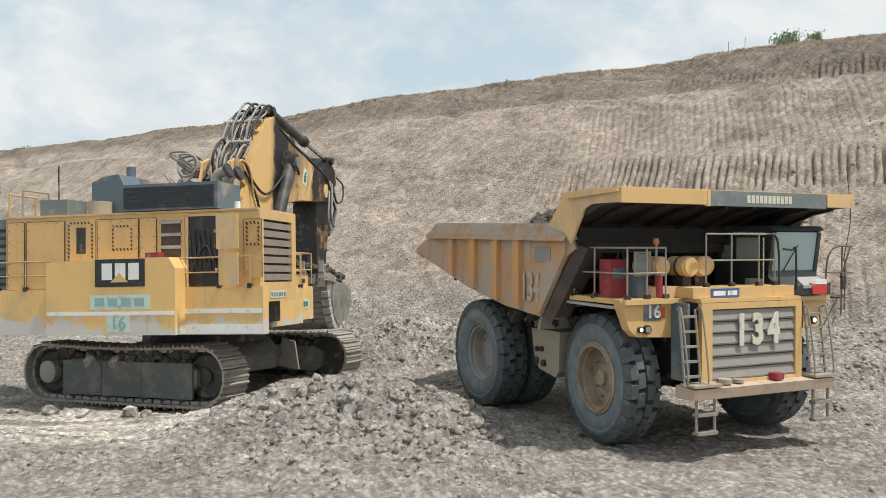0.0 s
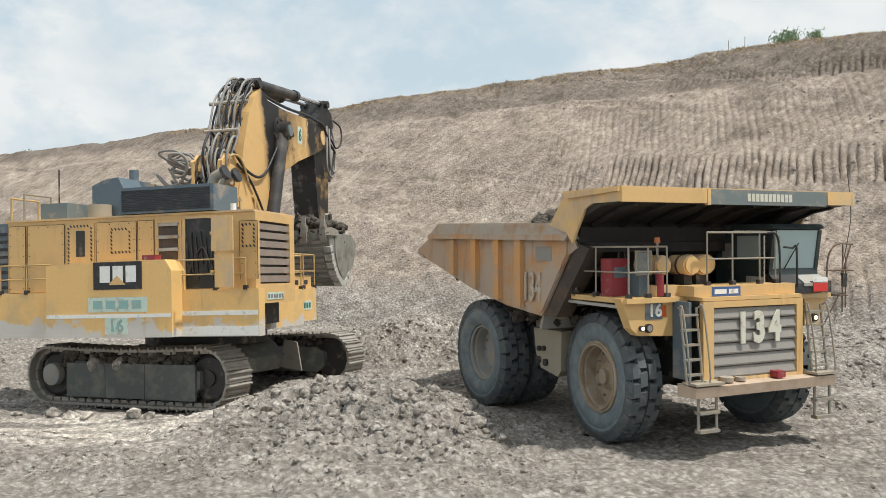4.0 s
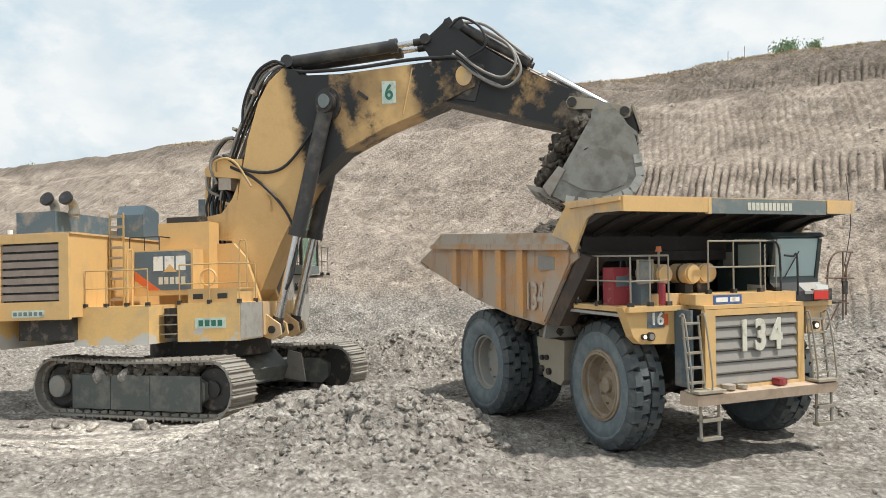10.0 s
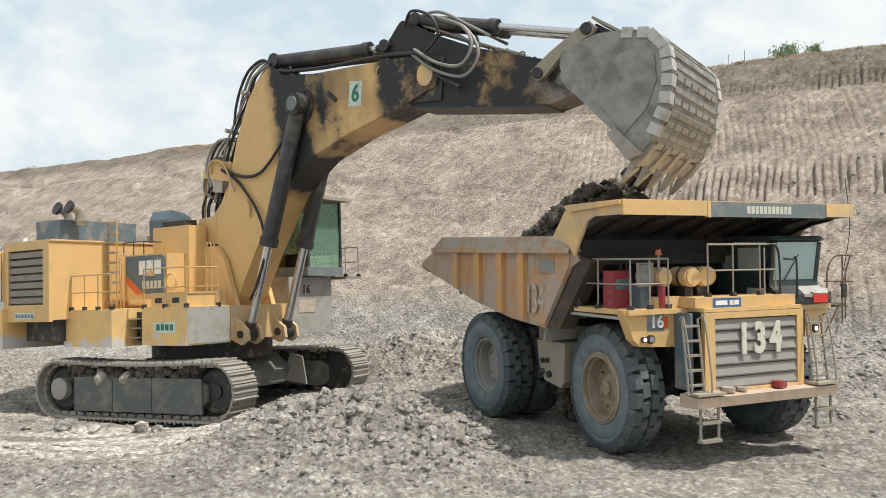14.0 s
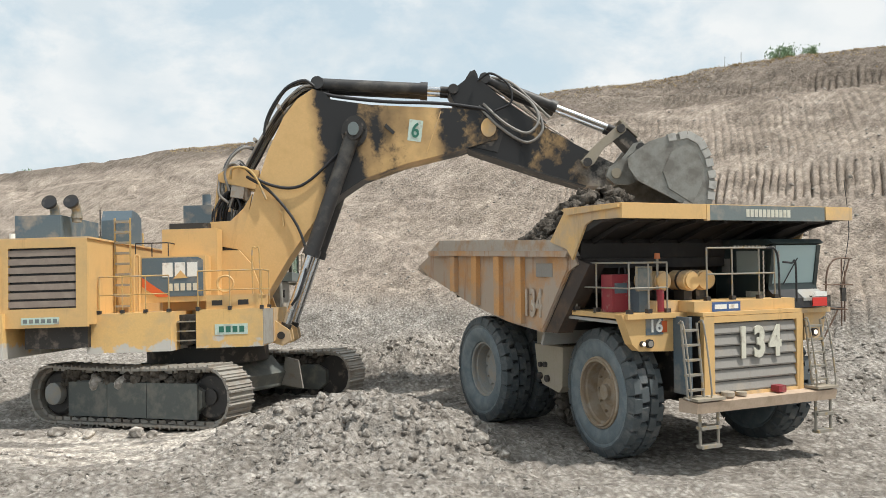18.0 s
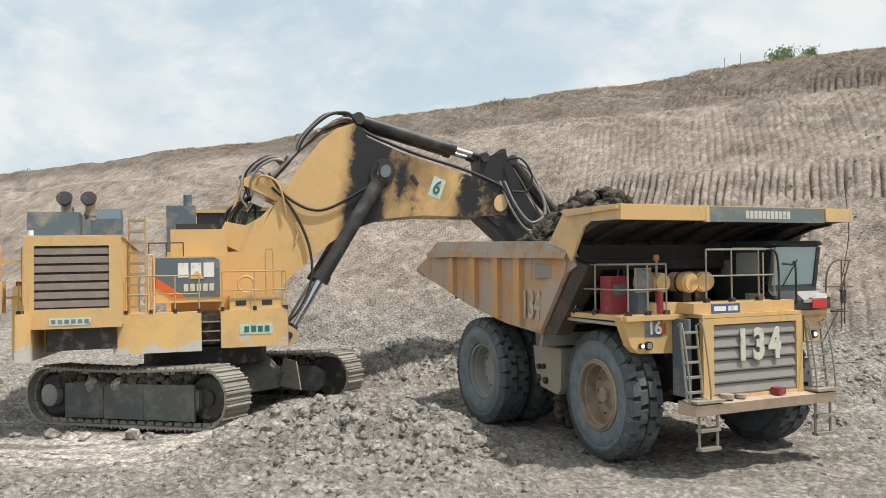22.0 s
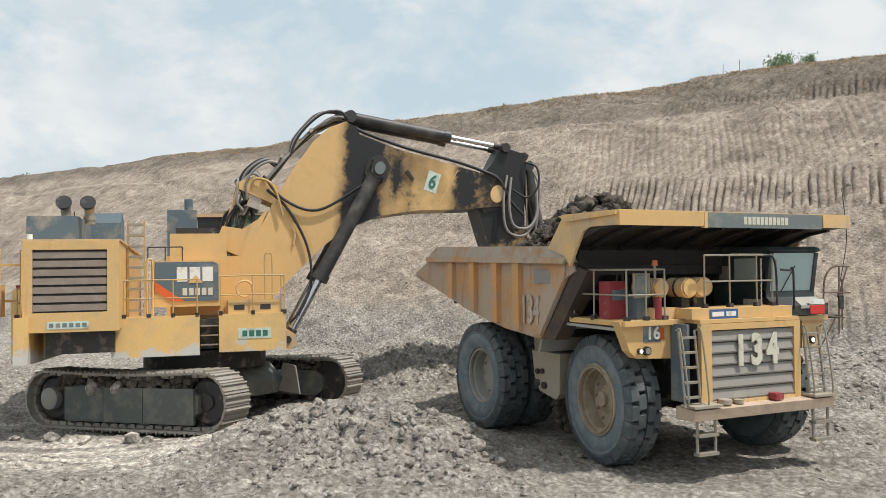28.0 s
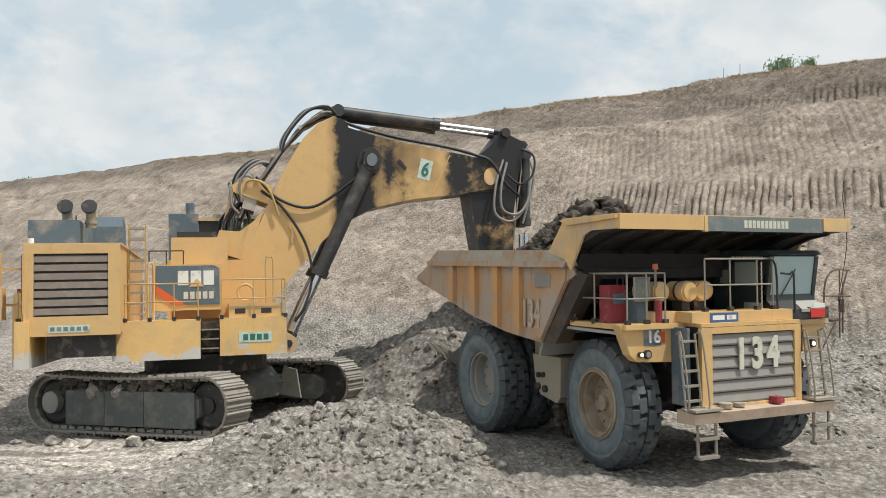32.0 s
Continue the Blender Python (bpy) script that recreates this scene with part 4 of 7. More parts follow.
for sd in (-1, 1):
    strut = part("suspension_strut", rod((4.6, sd * 1.35, 1.2), (4.45, sd * 1.2, 2.85), 0.17, 14), dark_steel, truck, smooth=40)
    part("hoist_cylinder", rod((1.55, sd * 1.05, 1.1), (2.2, sd * 1.05, 2.7), 0.16, 14), dark_steel, truck, smooth=40)
    bm = prism([(1.95, 2.08), (3.12, 2.08), (3.08, 1.2), (2.95, 1.06), (2.25, 1.18), (2.05, 1.5)], sd * 1.55, sd * 2.28)
    tank = part("fuel_tank" if sd < 0 else "hydraulic_tank", bm, dusty_plate, truck, "dusty tan side tank", 0.03)
    for px, pz in ((2.22, 1.62), (2.42, 1.64), (2.2, 1.36), (2.5, 1.33)):
        part("tank_fitting", rod((px, sd * 2.28, pz), (px, sd * 2.34, pz), 0.06 if pz > 1.5 else 0.08, 12), dark_steel, tank)
    part("mudguard_plate", prism([(1.25, 2.55), (1.85, 2.55), (1.85, 1.45), (1.3, 1.5)], sd * 1.75, sd * 1.80), dusty_plate, truck, "grey hanging plate behind the tank", 0.008)

# dump body
SIDE = [(-3.40, 3.86), (-2.30, 4.31), (3.82, 4.30), (4.42, 4.20), (4.62, 3.93), (4.28, 3.78), (3.26, 2.46), (1.75, 2.60), (-0.10, 2.93), (-2.70, 3.62)]
body = part("dump_body", prism([(-3.1, 3.66), (-0.1, 2.96), (1.75, 2.64), (3.2, 2.50), (4.3, 3.85), (4.2, 3.90), (3.1, 2.62), (1.75, 2.76), (-0.1, 3.08), (-3.1, 3.78)], -2.82, 2.82), body_paint, truck, "dusty rust-streaked tan steel dump body", 0.01)
for sd in (-1, 1):
    wall = part("body_side", prism(SIDE, sd * 2.82, sd * 2.88), body_paint, body, "dusty tan side plate with rust streaks", 0.006)
    part("top_rail", prism([(-2.34, 4.30), (-1.76, 4.58), (3.80, 4.45), (4.45, 4.36), (4.62, 4.10), (4.40, 4.12), (3.8, 4.18), (-2.3, 4.24)], sd * 2.80, sd * 2.98), scraped_rail, body, "grey top rail scraped bare", 0.02)
    part("rail_ledge", prism([(-2.36, 4.18), (4.4, 4.08), (4.5, 4.20), (-2.34, 4.31)], sd * 2.98, sd * 3.04), body_paint, body, bevel=0.01)
    for k, x in enumerate((-0.95, 0.27, 1.42, 2.42)):
        zb = np.interp(x, (-2.7, -0.1, 1.75, 3.26), (3.66, 2.97, 2.64, 2.5))
        part("side_rib", prism([(x - 0.13, 4.14), (x + 0.13, 4.14), (x + 0.13, zb + 0.03), (x - 0.13, zb + 0.05)], sd * 2.88, sd * 3.0), rib_paint, body, "upright box rib worn to rusty orange", 0.02)
    part("corner_post", prism([(3.75, 4.1), (4.3, 4.1), (4.28, 3.82), (3.3, 2.54), (2.95, 2.56)], sd * 2.88, sd * 2.92), body_paint, body, bevel=0.008)
    part("front_post", prism([(3.30, 2.47), (3.78, 2.47), (4.98, 3.92), (4.60, 4.02)], sd * 2.46, sd * 2.84), shaded_rust, body, "rusty front post, shade put into its dark colour", bevel=0.01)
    part("canopy_gusset", prism([(3.84, 4.40), (4.42, 5.035), (6.22, 5.035), (6.22, 4.79), (5.35, 4.79), (5.12, 4.70), (4.66, 4.02), (4.46, 4.24)], sd * 2.985, sd * 3.035), yellow_dusty, body, "dusty tan gusset rising to the canopy")
    part("wheel_fender", prism([(3.12, 2.62), (3.5, 2.80), (4.0, 2.86), (5.72, 2.84), (5.72, 2.78), (4.0, 2.80), (3.55, 2.72), (3.18, 2.54), (3.02, 2.15), (2.95, 2.17)], sd * 1.6, sd * 2.74), fender_grey, truck, "dented pale grey front fender", 0.012)
for z0 in (0.35, 0.9, 1.45):
    x0 = 3.2 + 1.1 * z0 / 1.45
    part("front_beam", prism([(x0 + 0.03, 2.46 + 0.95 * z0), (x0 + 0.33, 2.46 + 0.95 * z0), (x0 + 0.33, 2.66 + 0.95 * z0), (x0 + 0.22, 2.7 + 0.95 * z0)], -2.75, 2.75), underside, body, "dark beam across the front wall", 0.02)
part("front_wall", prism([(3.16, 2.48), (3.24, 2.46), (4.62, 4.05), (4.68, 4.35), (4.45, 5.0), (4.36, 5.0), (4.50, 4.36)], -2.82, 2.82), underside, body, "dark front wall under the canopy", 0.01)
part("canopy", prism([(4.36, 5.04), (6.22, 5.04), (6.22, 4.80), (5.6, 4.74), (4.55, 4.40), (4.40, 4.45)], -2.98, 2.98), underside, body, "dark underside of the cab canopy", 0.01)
part("canopy_top", box(4.34, 6.24, -3.02, 3.02, 5.045, 5.075), yellow_dusty, body, "dusty yellow canopy roof plate", 0.01)
for sd in (-1, 1):
    part("canopy_edge", prism([(4.35, 5.045), (6.24, 5.045), (6.24, 4.98), (4.6, 4.92)], sd * 3.036, sd * 3.10), yellow_dusty, body, "pale worn canopy edge", 0.01)
part("canopy_front", box(6.225, 6.30, -3.04, -1.02, 4.78, 5.06), yellow, body, "yellow front panel of the canopy", 0.01)
part("canopy_front", box(6.225, 6.30, 2.24, 3.04, 4.79, 5.06), yellow_dusty, body, "yellow end panel of the canopy", 0.01)
band = part("canopy_band", box(6.225, 6.305, -0.94, 2.2, 4.76, 5.055), grey_paint, body, "grey band with plain pale lettering shapes", 0.008)
part("canopy_seam", box(6.22, 6.31, -1.02, -0.94, 4.75, 5.06), yellow_dusty, body)
for k in range(11):
    y = 0.0 + k * 0.112
    part("lettering", box(6.305, 6.311, y, y + 0.085, 4.83, 4.985), cream, band)
for k in range(8):
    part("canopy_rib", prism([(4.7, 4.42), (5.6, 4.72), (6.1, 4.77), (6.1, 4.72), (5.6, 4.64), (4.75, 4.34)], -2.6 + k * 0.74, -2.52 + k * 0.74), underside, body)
part("tail_lip", prism([(-3.42, 3.84), (-3.0, 3.70), (-2.9, 3.62), (-3.3, 3.74)], -2.9, 2.9), body_paint, body, "worn tail lip", 0.01)
letters("side_number", "134", 0.85, cream_faded, body, Matrix.Translation((2.93, -2.925, 3.05)) @ Euler((radians(90), 0, 0)).to_matrix().to_4x4() @ Matrix.Diagonal((0.62, 1, 1, 1)), "faded white painted number 134")
part("side_badge", box(3.1, 3.75, -2.928, -2.92, 3.66, 3.95), louvre_grey, body, "grey worn badge")

# engine hood, grille and bumper
hood = part("hood", box(4.9, 6.42, -1.32, 1.28, 1.36, 2.9), dark_steel, truck, "engine hood", 0.02)
part("hood_top", prism([(4.6, 2.91), (6.5, 2.91), (6.5, 2.98), (4.6, 2.98)], -1.34, 1.26), yellow, hood, "yellow hood lid", 0.01)
for y0, y1 in ((-1.34, -1.08), (1.09, 1.26)):
    part("grille_post", box(6.42, 6.52, y0, y1, 1.34, 2.90), yellow, hood, "yellow grille post", 0.015)
part("grille_header", box(6.42, 6.52, -1.08, 1.09, 2.78, 2.90), yellow, hood, bevel=0.012)
part("grille_sill", box(6.42, 6.52, -1.08, 1.09, 1.32, 1.42), yellow_dusty, hood, bevel=0.012)
part("radiator_core", box(6.38, 6.425, -1.08, 1.09, 1.42, 2.78), black, hood)
for k in range(6):
    z = 1.43 + k * 0.224
    part("grille_slat", prism([(6.43, z + 0.03), (6.495, z), (6.505, z + 0.03), (6.46, z + 0.20), (6.43, z + 0.21)], -1.07, 1.08), louvre_grey, hood, "dusty grey grille slat")
for k, ch in enumerate("134"):
    letters("number", ch, 0.72, cream, hood, Matrix.Translation((6.53, -0.36 + 0.42 * k, 2.34)) @ Euler((radians(90), 0, radians(90))).to_matrix().to_4x4() @ Matrix.Diagonal((0.85, 1.12, 1, 1)), "cream number " + ch + " on the grille", 0.015, 0.042)
bumper = part("bumper", prism([(6.3, 1.12), (6.78, 1.14), (6.82, 1.34), (6.3, 1.37)], -1.78, 1.86), bumper_tan, truck, "worn pale tan bumper beam", 0.02)
part("bumper_step", box(6.45, 6.84, -1.80, -1.12, 1.372, 1.42), dusty_plate, bumper, bevel=0.01)
part("bumper_step", box(6.45, 6.84, 1.30, 1.88, 1.372, 1.42), dusty_plate, bumper, bevel=0.01)
part("red_block", box(6.52, 6.72, 0.36, 0.56, 1.372, 1.50), red, bumper, "red tool box on the bumper", 0.02)
part("tow_pin", rod((6.6, -0.85, 1.37), (6.6, -0.85, 1.47), 0.13, 14), dusty_plate, bumper, bevel=0.01)
part("tow_pin", rod((6.6, -0.5, 1.37), (6.6, -0.5, 1.44), 0.1, 14), dusty_plate, bumper)

# deck, ledge and wings
deck = part("deck", box(4.2, 6.05, -2.75, -1.30, 2.88, 2.98), yellow, truck, "yellow walkway deck", 0.01)
part("deck_plate", box(3.9, 6.05, 1.26, 2.62, 2.84, 2.94), yellow_dusty, deck, bevel=0.01)
ledge = part("ledge", box(5.6, 6.36, -1.42, 1.22, 2.985, 3.19), yellow, truck, "yellow step ledge over the hood", 0.015)
plate = part("asset_plate", box(6.362, 6.37, -0.98, -0.26, 2.985, 3.165), blue, ledge, "blue plate with pale bars")
part("plate_bar", box(6.37, 6.374, -0.92, -0.62, 3.03, 3.12), white, plate)
part("plate_bar", box(6.37, 6.374, -0.56, -0.32, 3.03, 3.12), white, plate)
wing = part("wing", prism([(-2.82, 2.97), (-1.56, 2.97), (-1.56, 2.22), (-2.42, 2.26), (-2.58, 2.40)], 5.72, 5.95, "x"), yellow, truck, "yellow wing with a headlamp", 0.015)
letters("unit_number", "16", 0.34, white, wing, Matrix.Translation((5.965, -2.03, 2.72)) @ Euler((radians(90), 0, radians(90))).to_matrix().to_4x4(), "white number 16")
part("number_backing", box(5.951, 5.958, -2.26, -1.84, 2.56, 2.9), blue_grey, wing)
part("number_flash", box(5.951, 5.96, -1.88, -1.75, 2.6, 2.82), orange, wing, "orange reflector")
for y, r in ((-2.36, 0.055), (-2.20, 0.085)):
    hl = part("headlight", rod((5.94, y, 2.40), (6.02, y, 2.40), r, 16), black, wing, "round headlamp", smooth=40)
    part("lens", rod((6.02, y, 2.40), (6.03, y, 2.40), r * 0.7, 16), headlight_glow if r < 0.07 else louvre_grey, hl)
wing2 = part("wing", prism([(2.62, 2.93), (1.95, 2.93), (1.95, 2.25), (2.3, 2.25), (2.5, 2.4)], 5.72, 5.95, "x"), yellow_dusty, truck, "yellow wing beside the cab steps", 0.015)
hl = part("headlight", rod((5.94, 2.2, 2.42), (6.02, 2.2, 2.42), 0.085, 16), black, wing2, smooth=40)
part("lens", rod((6.02, 2.2, 2.42), (6.03, 2.2, 2.42), 0.05, 16), headlight_glow, hl)


def ladder(y0, y1, x_top, x_bot, z0, z1, mat, label):
    lad = part("ladder", tube([(x_top, y0, z1), (x_bot, y0, z0)], 0.025, 8), mat, truck, label)
    part("stile", tube([(x_top, y1, z1), (x_bot, y1, z0)], 0.025, 8), mat, lad)
    for k in range(5):
        f = (k + 0.5) / 5
        z, x = z0 + (z1 - z0) * f, x_bot + (x_top - x_bot) * f
        part("rung", box(x - 0.05, x + 0.05, y0, y1, z - 0.02, z + 0.02), mat, lad)
    for y in (y0 - 0.06, y1 + 0.05):
        part("grab_rail", tube(arc([(x_top, y, z1), (x_top + 0.14, y, z1 - 0.05), (x_bot + 0.16, y, z0 + 0.1), (x_bot, y, z0)], 4), 0.018, 6), mat, lad)
    return lad


ladder(-1.84, -1.46, 6.46, 6.62, 1.42, 2.80, rail_steel, "dusty steel ladder beside the grille")
ladder(1.40, 1.82, 6.46, 6.62, 1.40, 2.74, rail_steel, "dusty steel ladder below the cab")
part("ladder_panel", box(5.96, 6.42, -1.60, -1.54, 1.42, 2.9), blue_grey, truck, "blue-grey side panel behind the ladder", 0.01)
for y0, y1 in ((-1.60, -1.16), (1.42, 1.84)):
    st = part("hanging_step", tube([(6.66, y0, 1.2), (6.66, y0, 0.5)], 0.03, 8), rail_steel, truck, "hanging steel boarding step")
    part("stile", tube([(6.66, y1, 1.2), (6.66, y1, 0.5)], 0.03, 8), rail_steel, st)
    for z in (0.5, 0.85):
        part("tread_bar", box(6.58, 6.74, y0 - 0.02, y1 + 0.02, z - 0.03, z + 0.03), rail_steel, st, bevel=0.005)

# handrails
def handrail(pts, z0, z1, mat, parent, label, ends=True, r=0.02, mid=True):
    """Posts on pts with a top bar and a middle bar."""
    top = [(x, y, z1) for x, y in pts]
    ob = part("handrail", tube(top, r, 6), mat, parent, label)
    if mid:
        part("mid_bar", tube([(x, y, (z0 + z1) / 2) for x, y in pts], r * 0.85, 6), mat, ob)
    for x, y in pts:
        part("post", tube([(x, y, z0), (x, y, z1)], r * 0.9, 6), mat, ob)
        part("post_foot", box(x - 0.05, x + 0.05, y - 0.05, y + 0.05, z0 - 0.03, z0 + 0.08), dark_steel, ob, bevel=0.01)
    return ob


handrail([(4.3, -2.7), (5.0, -2.7), (5.98, -2.66), (5.98, -2.2), (5.98, -1.75)], 2.98, 3.95, rail_steel, truck, "galvanised deck handrail")
handrail([(6.2, -0.95), (6.2, -0.3), (6.2, 0.42), (6.2, 0.85)], 3.19, 4.22, rail_steel, truck, "galvanised handrail before the cab")
for y in (0.86, 1.34):
    part("grab_bar", tube(arc([(6.2, y - 0.25, 4.21 - (y - 0.86) * 0.6), (6.22, y - 0.02, 4.19 - (y - 0.86) * 0.6), (6.24, y + 0.06, 3.9), (6.24, y + 0.08, 3.1)], 5), 0.022, 6), black, truck, "black grab bar")
part("side_platform", box(4.2, 6.0, 2.45, 3.1, 2.86, 2.92), dark_steel, truck, bevel=0.005)
rusty = part("bent_rail", tube(arc([(6.0, 2.55, 2.92), (6.0, 2.58, 3.6), (6.0, 2.72, 3.88), (6.0, 2.95, 3.98), (6.0, 3.35, 3.97)], 5), 0.02, 6), rail_rust, truck, "bent rusty mirror rail")
for pts in ([(6.0, 3.02, 2.5), (6.0, 3.05, 3.98)], [(6.0, 3.12, 2.6), (6.0, 3.14, 3.7)], [(6.0, 2.5, 3.42), (6.0, 3.38, 3.40)], [(6.0, 2.6, 2.92), (6.0, 3.2, 2.86)], [(5.95, 2.55, 2.3), (6.0, 2.9, 2.85)], [(6.0, 3.3, 3.97), (6.0, 3.1, 3.5), (5.98, 3.05, 3.2)]):
    part("rail_bar", tube(pts, 0.017, 6), rail_rust, rusty)
part("whip_aerial", tube(arc([(5.9, 3.1, 3.3), (5.9, 3.38, 4.3), (5.9, 3.42, 4.8), (5.9, 3.3, 5.7)], 4), 0.009, 5), black, truck, "thin whip aerial")
part("mirror", box(5.98, 6.02, 3.02, 3.16, 3.05, 3.34), dark_steel, truck, "small dark mirror", 0.015)

# air cleaners, extinguisher and lamps on the deck
for y, x0, x1, col in ((-1.62, 5.05, 5.7, 0), (-1.12, 5.45, 5.95, 1), (-0.72, 5.35, 5.85, 1), (-0.3, 4.9, 5.5, 0)):
    drum = part("air_cleaner", rod((x0, y, 3.58), (x1, y, 3.58), 0.20, 20), yellow_dusty, truck, "dull yellow air cleaner drum", smooth=40)
    part("drum_lid", rod((x1, y, 3.58), (x1 + 0.05, y, 3.58), 0.17, 20), yellow if col else yellow_dusty, drum, smooth=40)
    part("drum_band", rod((x0 + 0.25, y, 3.58), (x0 + 0.3, y, 3.58), 0.21, 20), dark_steel, drum)
    part("saddle", box(x0 + 0.1, x1 - 0.1, y - 0.1, y + 0.1, 2.985, 3.4), dark_steel, drum)
part("deck_box", box(5.1, 5.9, -1.95, -1.38, 2.985, 3.2), yellow_dusty, truck, "dusty yellow deck box", 0.01)
tank = part("red_tank", box(5.05, 5.4, -2.62, -2.2, 2.985, 3.72), red, truck, "red fire suppression tank", 0.04)
part("tank_label", box(5.401, 5.406, -2.56, -2.26, 3.35, 3.55), blue_grey, tank)
part("tank_handle", tube(arc([(5.2, -2.3, 3.72), (5.2, -2.28, 3.84), (5.2, -2.16, 3.84), (5.2, -2.14, 3.6)], 4), 0.018), black, tank)
part("screen_frame", tube([(5.75, -2.3, 3.42), (5.75, -2.3, 3.86), (5.75, -1.95, 3.86), (5.75, -1.95, 3.42), (5.75, -2.3, 3.42)], 0.03, 6), rail_steel, truck, "galvanised frame with mesh")
part("screen_plate", box(5.74, 5.755, -2.28, -1.97, 3.44, 3.84), grey_paint, truck)
part("grey_cabinet", box(5.4, 5.7, -2.2, -1.95, 2.985, 3.42), blue_grey, truck, "blue-grey cabinet", 0.01)
part("extinguisher", rod((5.9, -1.85, 3.0), (5.9, -1.85, 3.42), 0.075, 12), red, truck, "small red extinguisher", smooth=40)
part("beacon_post", rod((5.7, -1.75, 2.98), (5.7, -1.75, 4.02), 0.025), rail_steel, truck)
part("beacon", rod((5.7, -1.75, 4.02), (5.7, -1.75, 4.13), 0.065, 14, 0.05), beacon_amber, truck, "amber beacon", smooth=40)

# cab
cab = part("cab", box(4.35, 5.75, 1.02, 2.42, 2.95, 3.35), cab_green, truck, "dark green operator cab", 0.02)
part("cab_roof", prism([(4.25, 4.26), (5.85, 4.26), (6.05, 4.32), (5.95, 4.40), (4.25, 4.42)], 0.95, 2.45), cab_green, cab, "dark green cab roof", 0.03)
part("cab_back", box(4.35, 4.43, 1.02, 2.42, 3.35, 4.26), cab_green, cab)
part("cab_side", prism([(4.43, 3.35), (5.78, 3.35), (5.84, 3.7), (5.9, 4.26), (4.43, 4.26)], 1.02, 1.07), cab_green, cab, "dark cab side wall", 0.01)
part("side_window", box(5.0, 5.6, 1.008, 1.016, 3.66, 4.16), glass, cab, "dark side window")
part("side_window", box(4.55, 4.8, 1.008, 1.016, 3.7, 4.0), louvre_grey, cab)
for y0, y1 in ((1.02, 1.12), (2.33, 2.42)):
    part("cab_post", prism([(5.75, 3.35), (5.86, 3.35), (6.00, 4.27), (5.88, 4.27)], y0, y1), cab_green, cab)
part("door_frame", box(4.43, 5.8, 2.36, 2.42, 3.35, 3.7), cab_green, cab)
part("door_glass", box(4.5, 5.8, 2.37, 2.40, 3.7, 4.26), glass, cab)
part("windscreen", prism([(5.825, 3.47), (5.845, 3.47), (5.965, 4.27), (5.945, 4.27)], 1.12, 2.33), pale_glass, cab, "windscreen with the sky's reflection in its pale colour")
part("screen_sill", prism([(5.76, 3.34), (5.88, 3.34), (5.86, 3.47), (5.80, 3.47)], 1.02, 2.42), cab_green, cab, bevel=0.01)
part("nose_panel", prism([(5.75, 2.96), (6.12, 2.96), (6.10, 3.16), (5.88, 3.34), (5.75, 3.34)], 1.02, 2.42), black, cab, "black panel under the windscreen", 0.015)
part("nose_edge", prism([(5.90, 3.33), (6.125, 3.165), (6.125, 3.10), (5.90, 3.25)], 1.75, 2.44), fender_grey, cab, "pale grey nose corner", 0.008)
part("wiper", tube([(5.87, 1.45, 3.46), (5.98, 1.75, 4.0)], 0.012, 5), black, cab)
part("sun_strip", box(5.90, 5.925, 1.14, 2.31, 4.14, 4.26), cab_green, cab)
part("seat", box(4.7, 5.15, 1.5, 2.0, 3.35, 4.1), black, cab, "operator seat", 0.06)
part("dashboard", box(5.35, 5.78, 1.1, 2.34, 3.35, 3.5), dark_steel, cab, bevel=0.03)
part("steering_wheel", tube([(5.45 + 0.1 * math.cos(a), 1.75 + 0.22 * math.sin(a), 3.75 + 0.17 * math.cos(a)) for a in np.linspace(0, 6.283, 13)], 0.02, 6), black, cab)
for y, z0 in ((0.55, 3.2), (0.98, 3.2)):
    ch = part("hanging_chain", tube([(6.19, y + 0.015 * (k % 2), z0 + k * 0.05) for k in range(20)], 0.016, 5), scraped_rail, truck, "hanging pale chain")
for k in range(9):
    part("guard_tooth", box(5.82, 5.86, 0.1 + k * 0.1, 0.15 + k * 0.1, 4.22, 4.27), rail_steel, truck)
lamp_box = part("lamp_box", box(5.98, 6.12, 1.95, 2.55, 2.96, 3.2), dark_steel, truck, "dark lamp box", 0.015)
part("red_flag", box(6.126, 6.14, 2.0, 2.42, 2.98, 3.16), bright_red, lamp_box, "bright red marker panel")
part("white_flag", prism([(2.0, 3.18), (2.44, 3.18), (2.42, 3.28), (2.1, 3.30)], 6.11, 6.13, "x"), white, lamp_box)
part("side_mark", box(5.25, 5.75, 1.009, 1.014, 3.05, 3.3), cream, cab, "pale worn mark shapes")

# ---- excavator: tracks stand still, the house turns, boom, stick and bucket swing ----
EXC, LEAN = (-6.90, -8.375), -2.58
# pins of the boom, as drawn; FIT carries the drawing over to the true pins
FOOT, S_R, S_A = (1.233, 4.078), 8.642, 0.615
C_R, C_A = 5.289, 0.987
STICK = 3.96
FIT = Matrix(((0.9535, 0, -0.0702, 0.6114), (0, 1, 0, 0), (0.0287, 0, 1.1863, -0.6493), (0, 0, 0, 1)))
TRUE_FOOT, TRUE_C, TRUE_S, TRUE_STICK = (0.80, 3.826), (3.085, 4.669), (6.996, 5.472), 4.00
HOUSE_AT = Matrix.Translation((-0.20, 0, -0.13))


def refit(ob, m):
    """Carry a thing's mesh and those of its parts over by a matrix in the thing's own space."""
    ob.data.transform(m)
    for o in ob.children_recursive:
        if o.parent == ob:
            if o.matrix_basis == Matrix():
                o.data.transform(m)
                for q in o.children:
                    q.data.transform(m)
            else:
                o.matrix_basis = m @ o.matrix_basis


digger = base("excavator", "large yellow mining excavator with oil-stained boom on muddy tracks", "excavator", pose(EXC[0], EXC[1], 0, 0, LEAN, 0))

